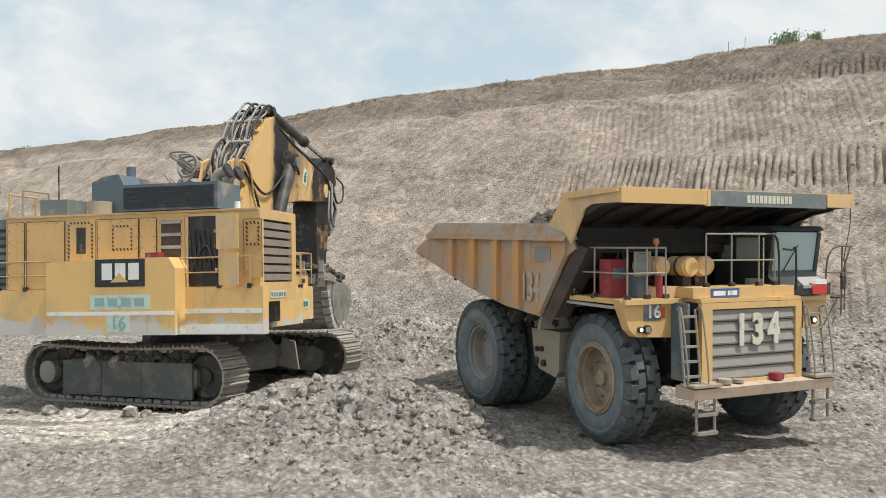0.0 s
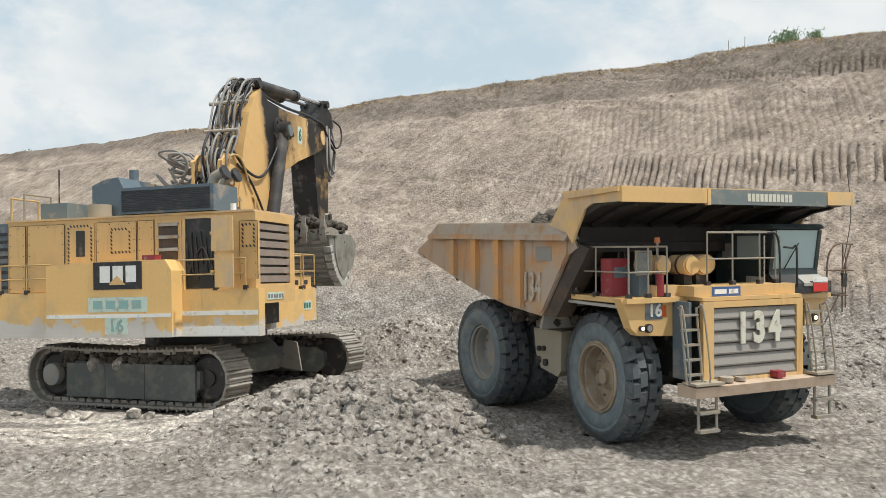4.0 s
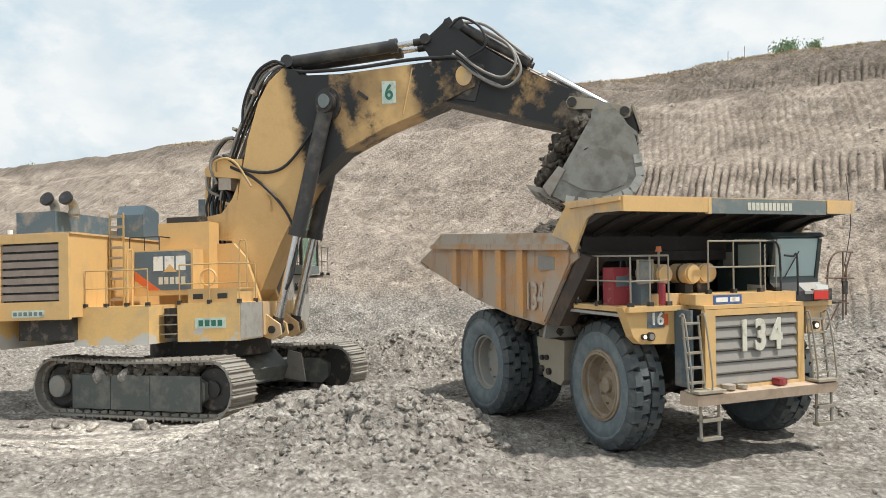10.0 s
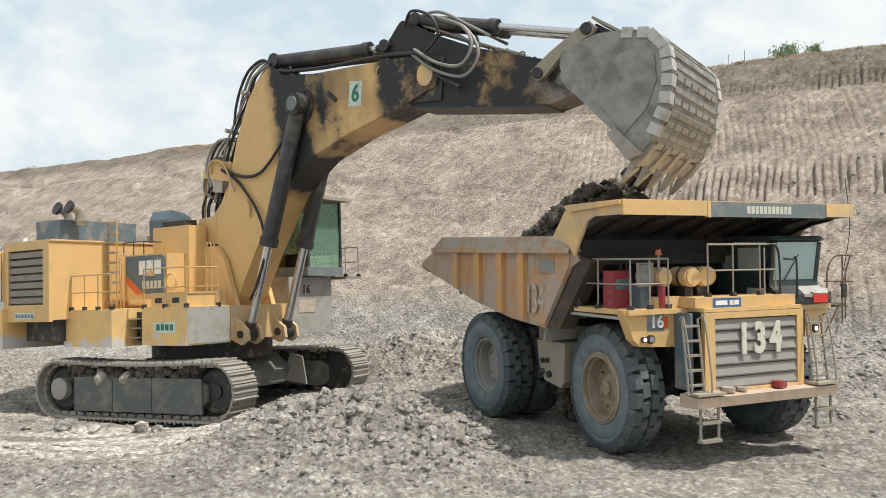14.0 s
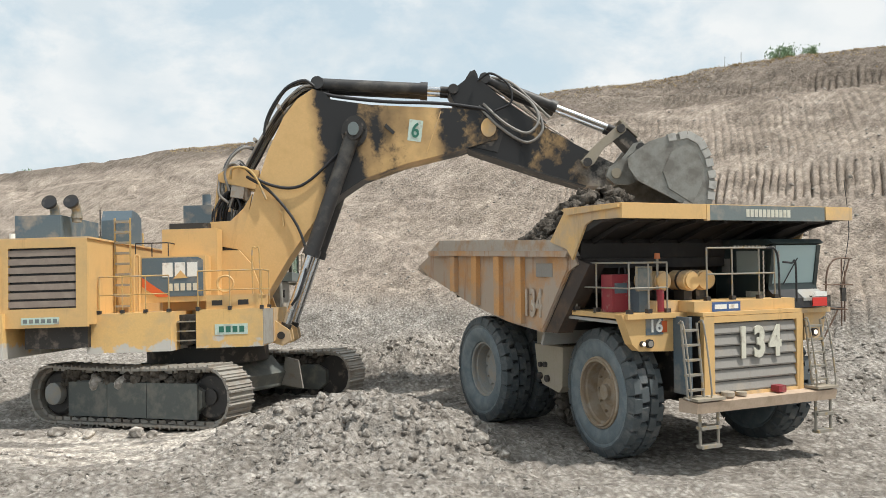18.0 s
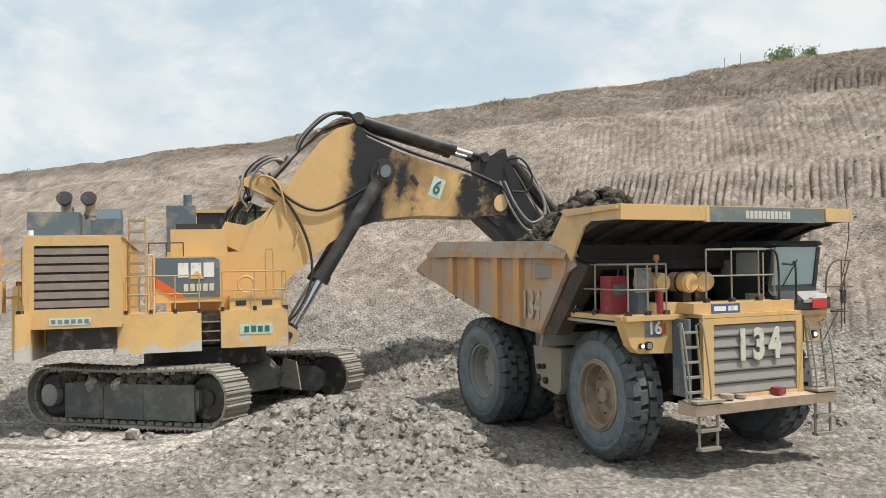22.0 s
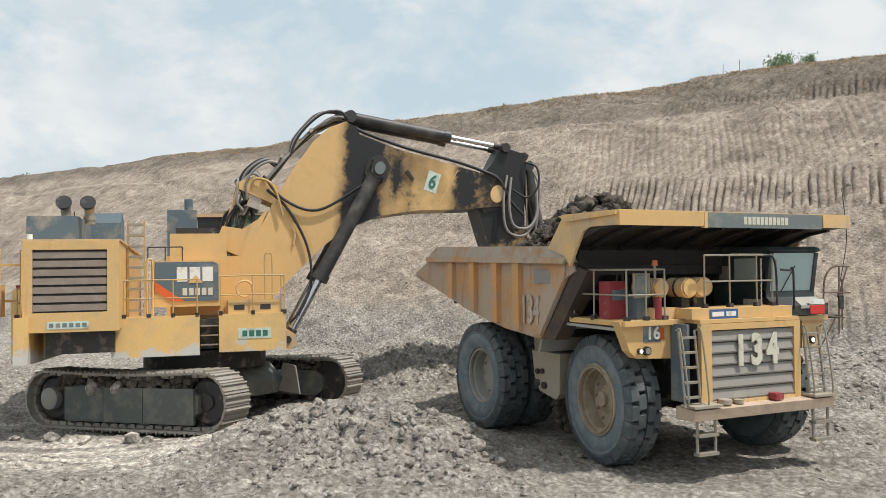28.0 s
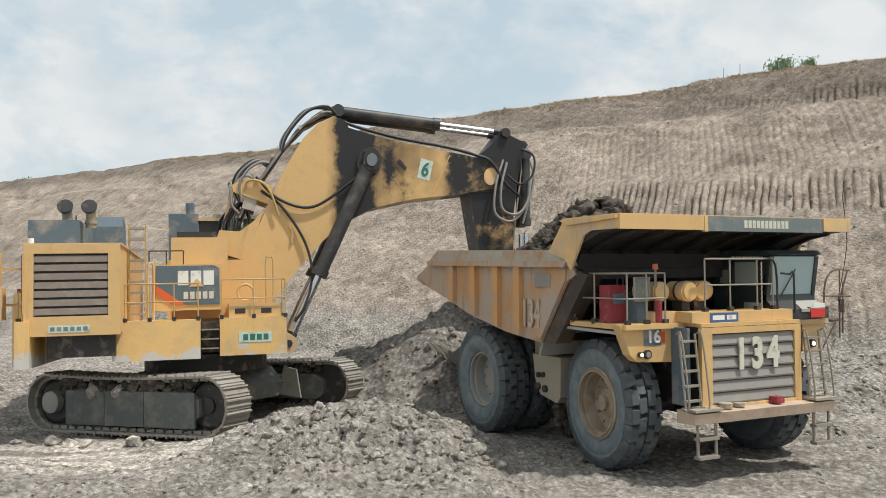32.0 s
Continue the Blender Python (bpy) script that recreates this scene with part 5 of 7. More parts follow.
# undercarriage
under = pose(0, 0, 0, 0, -LEAN, 0) @ pose(0.05, 0.175, -0.30, -1.9, -1.9, 41.1)


def placed(ob, m):
    ob.matrix_basis = m
    return ob


bm = prism([(-1.5, 0.55), (1.5, 0.55), (1.7, 1.0), (1.2, 1.5), (-1.2, 1.5), (-1.7, 1.0)], -1.5, 1.5)
for sx in (-1.05, 1.05):
    box(sx - 0.5, sx + 0.5, -2.7, 2.7, 0.6, 1.15, bm)
carbody = placed(part("carbody", bm, muddy_steel, digger, "mud-caked centre frame", 0.04), under)
part("slew_ring", rod((0, 0, 1.45), (0, 0, 1.98), 1.75, 40), dark_steel, carbody, "dark slewing ring", smooth=40)
part("travel_motor", rod((1.6, -1.6, 0.9), (1.6, -2.4, 0.9), 0.35, 16), dark_steel, carbody, smooth=40)
part("access_plate", prism([(1.5, 0.6), (2.3, 0.5), (2.15, 1.35), (1.7, 1.45)], 1.5, 1.56), shoe_steel, carbody, "pale scraped plate", 0.01)
TA, TR, GY, TW = 2.62, 0.74, 3.43, 0.98
shoe_me = None
for sd in (-1, 1):
    yo, yi = sd * GY, sd * (GY - TW)
    ym = (yo + yi) / 2
    frame_side = prism([(-2.05, 0.35), (2.2, 0.35), (2.45, 0.55), (2.45, 0.95), (2.1, 1.12), (-1.9, 1.18), (-2.05, 0.95)], ym - 0.36, ym + 0.36)
    tf = placed(part("track_frame", frame_side, muddy_steel, digger, "muddy track side frame", 0.04), under)
    bank = bmesh.new()
    for k in range(150):
        r = 0.09 + 0.10 * rr.random()
        bmesh.ops.create_icosphere(bank, subdivisions=1, radius=r, matrix=pose(-2.3 + 4.6 * rr.random(), ym + sd * rr.uniform(-0.3, 0.34), 1.08 + 0.34 * rr.random()))
    for v in bank.verts:
        v.co += noise.noise_vector(v.co * 6) * 0.06
    part("caked_mud", bank, dark_earth, tf, "dark mud caked under the track")
    for x0, x1 in ((-1.98, -0.62), (-0.60, 0.72), (0.74, 2.36)):
        part("side_plate", box(x0, x1, sd * (GY - 0.12), sd * (GY - 0.05), 0.24, 1.14), muddy_steel, tf, "dented mud-stained guard plate", 0.02)
    for k in range(8):
        x = -2.0 + 4.2 * (k + rr.random()) / 16
        mud = bmesh.new()
        bmesh.ops.create_icosphere(mud, subdivisions=2, radius=0.10 + 0.12 * rr.random())
        for v in mud.verts:
            v.co *= 1 + 0.5 * noise.noise(v.co * 5 + Vector((k, sd, 0)))
        lump = part("mud_lump", mud, clod_earth, tf)
        lump.matrix_basis = pose(x, ym + sd * rr.uniform(-0.3, 0.36), 1.13 + 0.06 * rr.random())
    for x, nm in ((-TA, "sprocket"), (TA, "idler")):
        prof = [(0.0, yo - sd * 0.30), (0.52, yo - sd * 0.30), (0.60, yo - sd * 0.36), (0.60, yi + sd * 0.3), (0.0, yi + sd * 0.3)]
        w = part(nm, lathe(prof, 28), dark_steel, tf, "worn steel " + nm, smooth=35)
        w.matrix_basis = pose(x, 0, TR + 0.06)
        h = part("end_hub", lathe([(0.30, yo - sd * 0.30), (0.30, yo - sd * 0.10), (0.24, yo - sd * 0.06), (0.0, yo - sd * 0.06)] if x < 0 else [(0.2, yo - sd * 0.32), (0.2, yo - sd * 0.24), (0.0, yo - sd * 0.22)], 24), rim_grey if x < 0 else dark_steel, tf, "round grey hub", smooth=35)
        h.matrix_basis = pose(x, 0, TR + 0.06)
    for k in range(7):
        r = part("roller", lathe([(0.0, yo - sd * 0.2), (0.2, yo - sd * 0.2), (0.2, yi + sd * 0.2), (0.0, yi + sd * 0.2)], 16), dark_steel, tf, smooth=35)
        r.matrix_basis = pose(-1.8 + k * 0.62, 0, 0.34)
    if shoe_me is None:
        bm = box(-0.145, 0.145, -TW / 2, TW / 2, -0.03, 0.03)
        prism([(-0.13, 0.03), (-0.07, 0.03), (-0.08, 0.085), (-0.12, 0.085)], -TW / 2, TW / 2, bm=bm)
        prism([(0.03, 0.03), (0.08, 0.03), (0.07, 0.06), (0.04, 0.06)], -TW / 2, TW / 2, bm=bm)
        box(-0.12, 0.12, -0.28, -0.16, -0.12, -0.03, bm)
        box(-0.12, 0.12, 0.16, 0.28, -0.12, -0.03, bm)
        first = part("track_shoe", bm, shoe_steel, tf)
        shoe_me = first.data
        bpy.data.objects.remove(first)
    per = 4 * TA + 2 * math.pi * TR
    n = 50
    for k in range(n):
        d = per * k / n
        if d < 2 * TA:
            x, z, a = -TA + d, TR * 2 + 0.06, 0.0
            z -= 0.07 * math.sin(math.pi * d / (2 * TA))
        elif d < 2 * TA + math.pi * TR:
            q = (d - 2 * TA) / TR
            x, z, a = TA + TR * math.sin(q), TR + 0.06 + TR * math.cos(q), q
        elif d < 4 * TA + math.pi * TR:
            x, z, a = TA - (d - 2 * TA - math.pi * TR), 0.06, math.pi
        else:
            q = (d - 4 * TA - math.pi * TR) / TR
            x, z, a = -TA - TR * math.sin(q), TR + 0.06 - TR * math.cos(q), math.pi + q
        ob = new("track_shoe", shoe_me)
        ob.parent = tf
        ob.matrix_basis = Matrix.Translation((x, ym, z)) @ Euler((0, a, 0)).to_matrix().to_4x4()

# house
bm = box(-3.6, 2.55, -1.2, 1.2, 1.86, 2.8)
house = part("house", bm, yellow_dusty, digger, "yellow upper structure", 0.03)
H = house
RX0, RX1, RY0, RY1, RZ0, RZ1 = -3.85, -1.65, -3.84, 3.2, 2.55, 4.76
part("engine_housing", box(RX0, RX1, RY0 + 0.06, RY1, RZ0, RZ1 - 0.03), yellow, H, "yellow engine housing", 0.02)
part("housing_roof", box(RX0 - 0.04, RX1 + 0.04, RY0 - 0.04, RY1 + 0.04, RZ1 - 0.028, RZ1 + 0.02), yellow_dusty, H, bevel=0.01)
part("engine_sump", box(-3.4, -1.8, -3.5, 3.2, 1.95, 2.53), dark_steel, H, "dark belly of the engine bay", 0.02)
# cooler louvre on the right end
fr = bmesh.new()
for a in ((RX0, RX0 + 0.22, 2.5, 4.74), (RX1 - 0.28, RX1, 2.5, 4.74), (RX0 + 0.22, RX1 - 0.28, 4.52, 4.74), (RX0 + 0.22, RX1 - 0.28, 2.5, 2.98)):
    box(a[0], a[1], RY0 - 0.06, RY0 + 0.06, a[2], a[3], fr)
louvre = part("cooler_frame", fr, yellow, H, "yellow cooler frame", 0.012)
part("cooler_core", box(RX0 + 0.2, RX1 - 0.26, RY0 + 0.045, RY0 + 0.07, 2.96, 4.54), black, louvre)
for k in range(7):
    z = 3.02 + k * 0.215
    part("louvre_slat", prism([(RY0 - 0.04, z), (RY0 - 0.035, z + 0.15), (RY0 + 0.03, z + 0.17), (RY0 + 0.02, z + 0.02)], RX0 + 0.22, RX1 - 0.28, "x"), brown_louvre, louvre, "dusty brown louvre slat")
part("unit_code", box(-3.3, -2.35, RY0 - 0.072, RY0 - 0.062, 2.58, 2.76), pale_green, louvre, "worn pale plate with illegible bars")
for k in range(6):
    part("code_bar", box(-3.25 + k * 0.15, -3.15 + k * 0.15, RY0 - 0.078, RY0 - 0.072, 2.62, 2.72), grey_paint, louvre)
# rear wall: doors, hatches, open doorway
before = set(H.children)
def rear_panel(name, y0, y1, z0, z1, mat, label="", out=0.03):
    return part(name, box(RX0 - out, RX0 - 0.002, y0, y1, z0, z1), mat, H, label, 0.008)


def hazard(y0, y1, z0, z1, parent):
    """Black and yellow dashes round a hatch."""
    k, pts = 0, []
    for z in np.arange(z0, z1, 0.1):
        pts += [(y0, z), (y1, z)]
    for y in np.arange(y0 + 0.1, y1, 0.1):
        pts += [(y, z0), (y, z1)]
    for y, z in pts:
        part("hazard_dash", prism([(y - 0.032, z - 0.03), (y + 0.004, z - 0.03), (y + 0.034, z + 0.03), (y - 0.002, z + 0.03)], RX0 - 0.045, RX0 - 0.031, "x"), black, parent)


def seams(y0, y1, z0, z1, parent):
    """Dark joint and a row of bolts round a panel."""
    for a in ((y0 - 0.012, y0, z0, z1), (y1, y1 + 0.012, z0, z1), (y0, y1, z1, z1 + 0.012)):
        part("joint", box(RX0 - 0.034, RX0 - 0.022, *a), dark_steel, parent)
    bolts = bmesh.new()
    for z in np.arange(z0 + 0.1, z1, 0.28):
        for y in (y0 + 0.05, y1 - 0.05):
            rod((RX0 - 0.05, y, z), (RX0 - 0.02, y, z), 0.011, 6, bm=bolts)
    for y in np.arange(y0 + 0.2, y1 - 0.1, 0.28):
        rod((RX0 - 0.05, y, z1 - 0.05), (RX0 - 0.02, y, z1 - 0.05), 0.011, 6, bm=bolts)
    part("bolt_row", bolts, dark_steel, parent)["kind"] = "stuff"


for y0, y1, z0 in ((2.94, 3.44, 2.9), (1.76, 2.86, 2.9), (-0.34, 0.80, 3.5), (-0.84, -0.40, 3.5)):
    seams(y0, y1, z0, 4.62, rear_panel("wall_panel", y0, y1, z0, 4.62, yellow, "bolted yellow panel"))
d1 = rear_panel("hatch_door", 0.88, 1.68, 2.9, 4.62, yellow, "hatch door with hazard marking")
hazard(0.95, 1.62, 3.0, 4.56, d1)
part("door_window", box(RX0 - 0.04, RX0 - 0.03, 1.14, 1.40, 3.78, 4.44), dark_steel, d1)
hz = rear_panel("hatch", -0.22, 0.42, 3.8, 4.5, yellow, "square hatch with hazard marking", 0.036)
hazard(-0.16, 0.36, 3.86, 4.44, hz)
vent = rear_panel("vent_frame", -1.62, -0.88, 2.9, 4.62, yellow, "slatted vent", 0.03)
for k in range(5):
    # Flat brown plates stand in for the shade inside the vent.
    part("vent_opening", box(RX0 - 0.034, RX0 - 0.031, -1.52, -0.98, 3.0 + k * 0.31, 3.23 + k * 0.31), shaded_rust, vent)
    part("vent_slat", prism([(RX0 - 0.03, 3.24 + k * 0.31), (RX0 - 0.08, 3.22 + k * 0.31), (RX0 - 0.08, 3.28 + k * 0.31), (RX0 - 0.03, 3.31 + k * 0.31)], -1.54, -0.96), scraped_rail, vent)
# Flat black sheet; it stands in for the shade inside the doorway.
part("doorway", box(RX0 - 0.012, RX0 - 0.002, -2.52, -1.72, 2.9, 4.62), black, H, "open engine doorway, its inner shade a black sheet")
for y0, y1, z0, z1 in ((-1.72, -1.64, 2.88, 4.66), (-2.60, -2.52, 2.88, 4.66), (-2.6, -1.64, 4.62, 4.68)):
    part("doorway_frame", box(RX0 - 0.04, RX0, y0, y1, z0, z1), yellow_dusty, H)
for k in range(6):
    part("engine_part", rod((RX0 - 0.03, -2.45 + k * 0.13, 3.1 + 0.2 * (k % 3)), (RX0 - 0.03, -2.40 + k * 0.13, 4.3 - 0.15 * (k % 2)), 0.022, 6), dark_steel, H)
part("engine_part", tube(arc([(RX0 - 0.04, -2.4, 3.5), (RX0 - 0.05, -2.2, 3.9), (RX0 - 0.04, -1.95, 3.6), (RX0 - 0.04, -1.8, 3.2)], 5), 0.025), dark_steel, H)
dr = part("open_door", box(RX0 - 0.68, RX0 - 0.64, -3.36, -2.80, 3.78, 4.60), yellow_dusty, H, "small hatch door hanging open", 0.01)
dr2 = part("open_door", box(RX0 - 0.58, RX0 - 0.54, -3.30, -2.82, 2.92, 3.7), yellow_dusty, H, "lower hatch door hanging open", 0.01)
for d, z in ((dr, 4.2), (dr2, 3.3)):
    part("hinge_arm", box(RX0 - 0.66, RX0, -2.80, -2.76, z - 0.03, z + 0.03), yellow, d)
d3 = rear_panel("narrow_door", -3.66, -3.2, 3.1, 4.5, yellow, "narrow door with hazard marking")
hazard(-3.58, -3.28, 3.9, 4.42, d3)
seams(-3.66, -3.2, 3.1, 4.5, d3)
gu = part("grey_end_unit", box(-3.8, -1.9, 3.51, 3.84, 2.9, 4.72), blue_grey, H, "blue-grey unit on the housing's end", 0.02)
for k in range(8):
    part("unit_fin", box(-3.83, -3.8, 3.53, 3.82, 3.0 + k * 0.2, 3.08 + k * 0.2), black, gu)
# counterweight
cw = part("counterweight", box(-4.02, -3.70, -3.74, 3.95, 1.74, 2.88), yellow_scraped, H, "counterweight scraped white along its foot", 0.05)
part("counterweight_bulge", prism([(-1.42, 1.76), (2.1, 1.76), (2.1, 3.55), (0.75, 3.62), (-1.25, 3.62), (-1.42, 3.35)], -4.12, -3.3, "x"), yellow_scraped, cw, "raised counterweight centre", 0.03)
part("scrape_band", box(-4.035, -4.022, -3.72, -1.44, 2.25, 2.36), white, cw, "white scraped band")
part("scrape_band", box(-4.035, -4.022, -3.72, -1.44, 1.76, 1.98), white, cw)
part("scrape_band", box(-4.135, -4.122, -1.4, 2.08, 2.24, 2.33), white, cw)


def badge(y0, y1, z0, z1, x, parent, facing):
    """Dark badge with three pale blocks and a yellow peak."""
    ob = part("badge", box(*sorted((x, x + 0.02 * facing)), y0, y1, z0, z1), black, parent, "black badge with pale blocks and a yellow peak", 0.004)
    w, h = y1 - y0, z1 - z0
    for k in range(3):
        a = y0 + w * (0.11 + 0.27 * k)
        part("block", box(*sorted((x + 0.02 * facing, x + 0.028 * facing)), a, a + w * 0.21, z0 + h * 0.25, z1 - h * 0.15), white, ob)
    part("peak", prism([(y0 + w * 0.32, z0 + h * 0.16), (y0 + w * 0.68, z0 + h * 0.16), (y0 + w * 0.5, z0 + h * 0.5)], *sorted((x + 0.028 * facing, x + 0.034 * facing)), "x"), yellow, ob)
    return ob


badge(-0.62, 0.72, 2.93, 3.6, -4.12, cw, -1)
sg = part("company_sign", box(-4.128, -4.121, -0.76, 0.88, 2.38, 2.74), pale_green, cw, "pale green sign with teal letter shapes")
for k in range(4):
    part("letter_shape", box(-4.134, -4.128, -0.6 + k * 0.36, -0.34 + k * 0.36, 2.46, 2.66), teal, sg)
part("number_backing", box(-4.127, -4.121, -0.22, 0.42, 1.84, 2.24), pale_green, cw, "peeling pale green number backing")
letters("fleet_number", "16", 0.42, teal, cw, Matrix.Translation((-4.130, 0.1, 2.04)) @ Euler((radians(90), 0, radians(-90))).to_matrix().to_4x4(), "worn teal number 16")
# the rear wall's fittings sit a little to the right, the counterweight's middle stands out behind
for ob in set(H.children) - before:
    ob.matrix_basis = Matrix.Translation((0, -0.3, 0)) @ ob.matrix_basis
for ob in cw.children:
    if min(v.co.x for v in ob.data.vertices) < -4.06 or ob.matrix_basis.translation.x < -4.06:
        ob.matrix_basis = Matrix.Translation((-0.36, -0.28, 0)) @ ob.matrix_basis
# roof: cooling box, stacks, housings
rb = part("roof_cooler", box(-3.95, -2.75, -2.85, -0.22, 4.80, 5.46), blue_grey, H, "blue-grey roof cooler box", 0.02)
for k in range(12):
    part("cooler_fin", box(-3.98, -3.95, -2.75, -0.3, 4.86 + k * 0.045, 4.885 + k * 0.045), black, rb)
for x in (-3.1, -2.52):
    pipe = part("exhaust_stack", tube(arc([(x, -2.35, 5.3), (x, -2.35, 5.55), (x, -2.42, 5.72), (x, -2.58, 5.80), (x, -2.70, 5.82)], 5), 0.13, 14), rail_steel, H, "pale exhaust stack with a dark mouth", smooth=50)
    part("mouth_ring", rod((x, -2.66, 5.80), (x, -2.74, 5.83), 0.185, 18, 0.2), dark_steel, pipe, "flared dark stack mouth", smooth=40)
    # Black disc on the closed end stands in for shade inside the pipe.
    part("stack_mouth", rod((x, -2.70, 5.812), (x, -2.745, 5.832), 0.185, 18), black, pipe)
    part("stack_base", rod((x, -2.35, 5.4), (x, -2.35, 5.5), 0.16, 14), rail_steel, pipe)
part("intake_housing", prism([(0.4, 4.78), (1.35, 4.78), (1.35, 5.7), (1.0, 5.85), (0.55, 5.9), (0.4, 5.6)], -2.9, -2.0, "x"), blue_grey, H, "dark intake housing", 0.03)
part("intake_cap", rod((-3.2, 0.9, 4.78), (-3.2, 0.9, 5.15), 0.3, 18), dusty_plate, H, "pale intake cap", smooth=40)
part("roof_box", box(-3.7, -2.9, 1.5, 2.3, 4.78, 5.2), grey_paint, H, "grey roof box with a window", 0.02)
part("mast", tube([(-3.5, 1.9, 5.2), (-3.5, 1.9, 6.1)], 0.02), dark_steel, H)
part("roof_rack", tube([(-3.6, 2.9, 4.78), (-3.6, 2.9, 5.5), (-2.6, 2.9, 5.5), (-2.6, 2.9, 4.78)], 0.035), rail_steel, H, "bent roof rail")
part("roof_rack", tube([(-3.6, 3.3, 4.78), (-3.6, 3.3, 5.4), (-2.6, 3.3, 5.4), (-2.6, 3.3, 4.78)], 0.035), rail_yellow, H)
part("roof_lamp", rod((-3.8, -3.3, 4.78), (-3.8, -3.3, 4.95), 0.07, 10), white, H)
# right deck
part("right_deck", box(-1.9, 0.25, -3.3, -1.21, 1.78, 2.8), deck_scraped, H, "yellow right deck block", 0.03)
part("front_deck", box(0.75, 2.52, -2.72, -1.21, 1.80, 2.82), deck_scraped, H, "yellow front deck block", 0.03)
part("front_plate", box(2.522, 2.54, -2.70, -1.25, 1.84, 2.80), pedestal_grey, H, "front plate rubbed bare and grey", 0.004)
# Dark steel block; the recess's shade is put into its colour.
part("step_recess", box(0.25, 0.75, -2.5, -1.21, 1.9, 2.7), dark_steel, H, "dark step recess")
for z in (2.0, 2.25, 2.5):
    part("recess_step", box(0.27, 0.73, -2.8, -2.5, z, z + 0.03), rail_steel, H)
sgn = part("deck_sign", box(1.25, 2.12, -2.731, -2.722, 2.14, 2.42), pale_green, H, "pale green sign with green letter shapes")
for k in range(4):
    part("letter_shape", box(1.36 + k * 0.18, 1.49 + k * 0.18, -2.737, -2.731, 2.2, 2.36), green_text, sgn)
part("front_box", box(1.0, 2.4, -2.6, -1.25, 2.82, 3.2), yellow, H, "yellow deck locker", 0.02)
for x in (1.15, 1.85):
    part("locker_slot", box(x, x + 0.28, -2.608, -2.6, 2.92, 3.06), dark_steel, H)
part("hand_wheel", tube([(1.45 + 0.22 * math.cos(a), -2.3, 3.5 + 0.22 * math.sin(a)) for a in np.linspace(0, 6.283, 15)], 0.035, 6), yellow, H)
# tank with badge
tk = part("oil_tank", box(-1.02, 0.82, -1.93, -1.22, 3.05, 4.32), yellow, H, "yellow oil tank", 0.02)
tb = part("tank_badge", prism([(-0.92, 4.28), (0.62, 4.28), (0.76, 4.2), (0.76, 3.2), (-0.3, 3.2), (-0.92, 3.6)], -1.955, -1.935), blue_grey, tk, "dark badge panel with pale blocks", 0.004)
part("red_corner", prism([(-0.92, 3.75), (-0.15, 3.2), (-0.5, 3.2), (-0.92, 3.5)], -1.962, -1.956), orange, tb, "red slanted stripe")
for k in range(3):
    part("block", box(-0.35 + k * 0.34, -0.07 + k * 0.34, -1.965, -1.957, 3.74, 4.14), white, tb)
part("peak", prism([(-0.05, 3.7), (0.35, 3.7), (0.15, 3.92)], -1.972, -1.966), yellow, tb)
for k in range(5):
    part("block", box(-0.2 + k * 0.17, -0.08 + k * 0.17, -1.965, -1.957, 3.36, 3.56), cream, tb)
part("tank_ladder_rail", tube(arc([(-1.12, -2.0, 2.8), (-1.12, -2.0, 4.2), (-1.05, -1.95, 4.35), (-0.98, -1.95, 4.2), (-0.98, -2.0, 2.8)], 5), 0.03), yellow, H)
part("tower", box(-0.55, 1.0, -1.3, -0.66, 2.8, 5.12), yellow, H, "tall yellow boom tower", 0.03)
part("tower", box(-0.75, 1.1, 0.66, 2.5, 2.8, 4.6), yellow, H, "tall yellow boom tower", 0.03)
part("tower_valves", box(-0.4, 0.7, -1.1, -0.75, 5.12, 5.3), dark_steel, H, "oily valve block", 0.02)
for sd in (-1, 1):
    part("boom_lug", prism([(0.55, 2.8), (2.3, 2.8), (1.85, 4.1), (1.5, 4.5), (0.95, 4.5)], sd * 0.62, sd * 0.78), yellow, H, "yellow boom foot lug", 0.02)
    part("cylinder_lug", prism([(2.3, 2.6), (2.95, 2.15), (3.0, 1.85), (2.75, 1.7), (2.3, 1.86)], sd * 0.92, sd * 1.02), yellow_dusty, H, "cylinder foot lug", 0.02)
    part("cylinder_lug", prism([(2.3, 2.6), (2.95, 2.15), (3.0, 1.85), (2.75, 1.7), (2.3, 1.86)], sd * 0.42, sd * 0.52), yellow_dusty, H, bevel=0.02)
    part("foot_pin", rod((2.72, sd * 0.38, 2.0), (2.72, sd * 1.06, 2.0), 0.11, 14), dark_steel, H, smooth=40)
part("vertical_steps", box(-1.62, -1.58, -2.1, -2.06, 2.8, 5.4), rail_yellow, H, "upright steps to the roof")
part("step_stile", box(-1.2, -1.16, -2.1, -2.06, 2.8, 5.4), rail_yellow, H)
for k in range(9):
    part("roof_step", box(-1.58, -1.2, -2.16, -1.98, 2.95 + k * 0.29, 3.01 + k * 0.29), rail_steel, H)
for k, (pts, z0, z1) in enumerate((([(-1.6, -3.25), (-1.0, -3.25), (-0.4, -3.25), (0.2, -3.25)], 2.8, 3.75), ([(0.8, -2.68), (1.65, -2.68), (2.5, -2.68), (2.5, -1.6)], 2.82, 3.85), ([(-4.0, -3.7), (-4.0, -2.9), (-4.0, -1.5)], 2.88, 3.6), ([(-4.0, 1.78), (-4.0, 2.5), (-4.0, 3.3)], 2.88, 3.6))):
    hr = handrail(pts, z0, z1, rail_yellow, H, "thin yellow walkway handrail")
part("top_rail", tube([(-1.1, -1.9, 4.7), (-0.2, -1.9, 4.7), (-0.2, -1.3, 4.7)], 0.018), dark_steel, H)
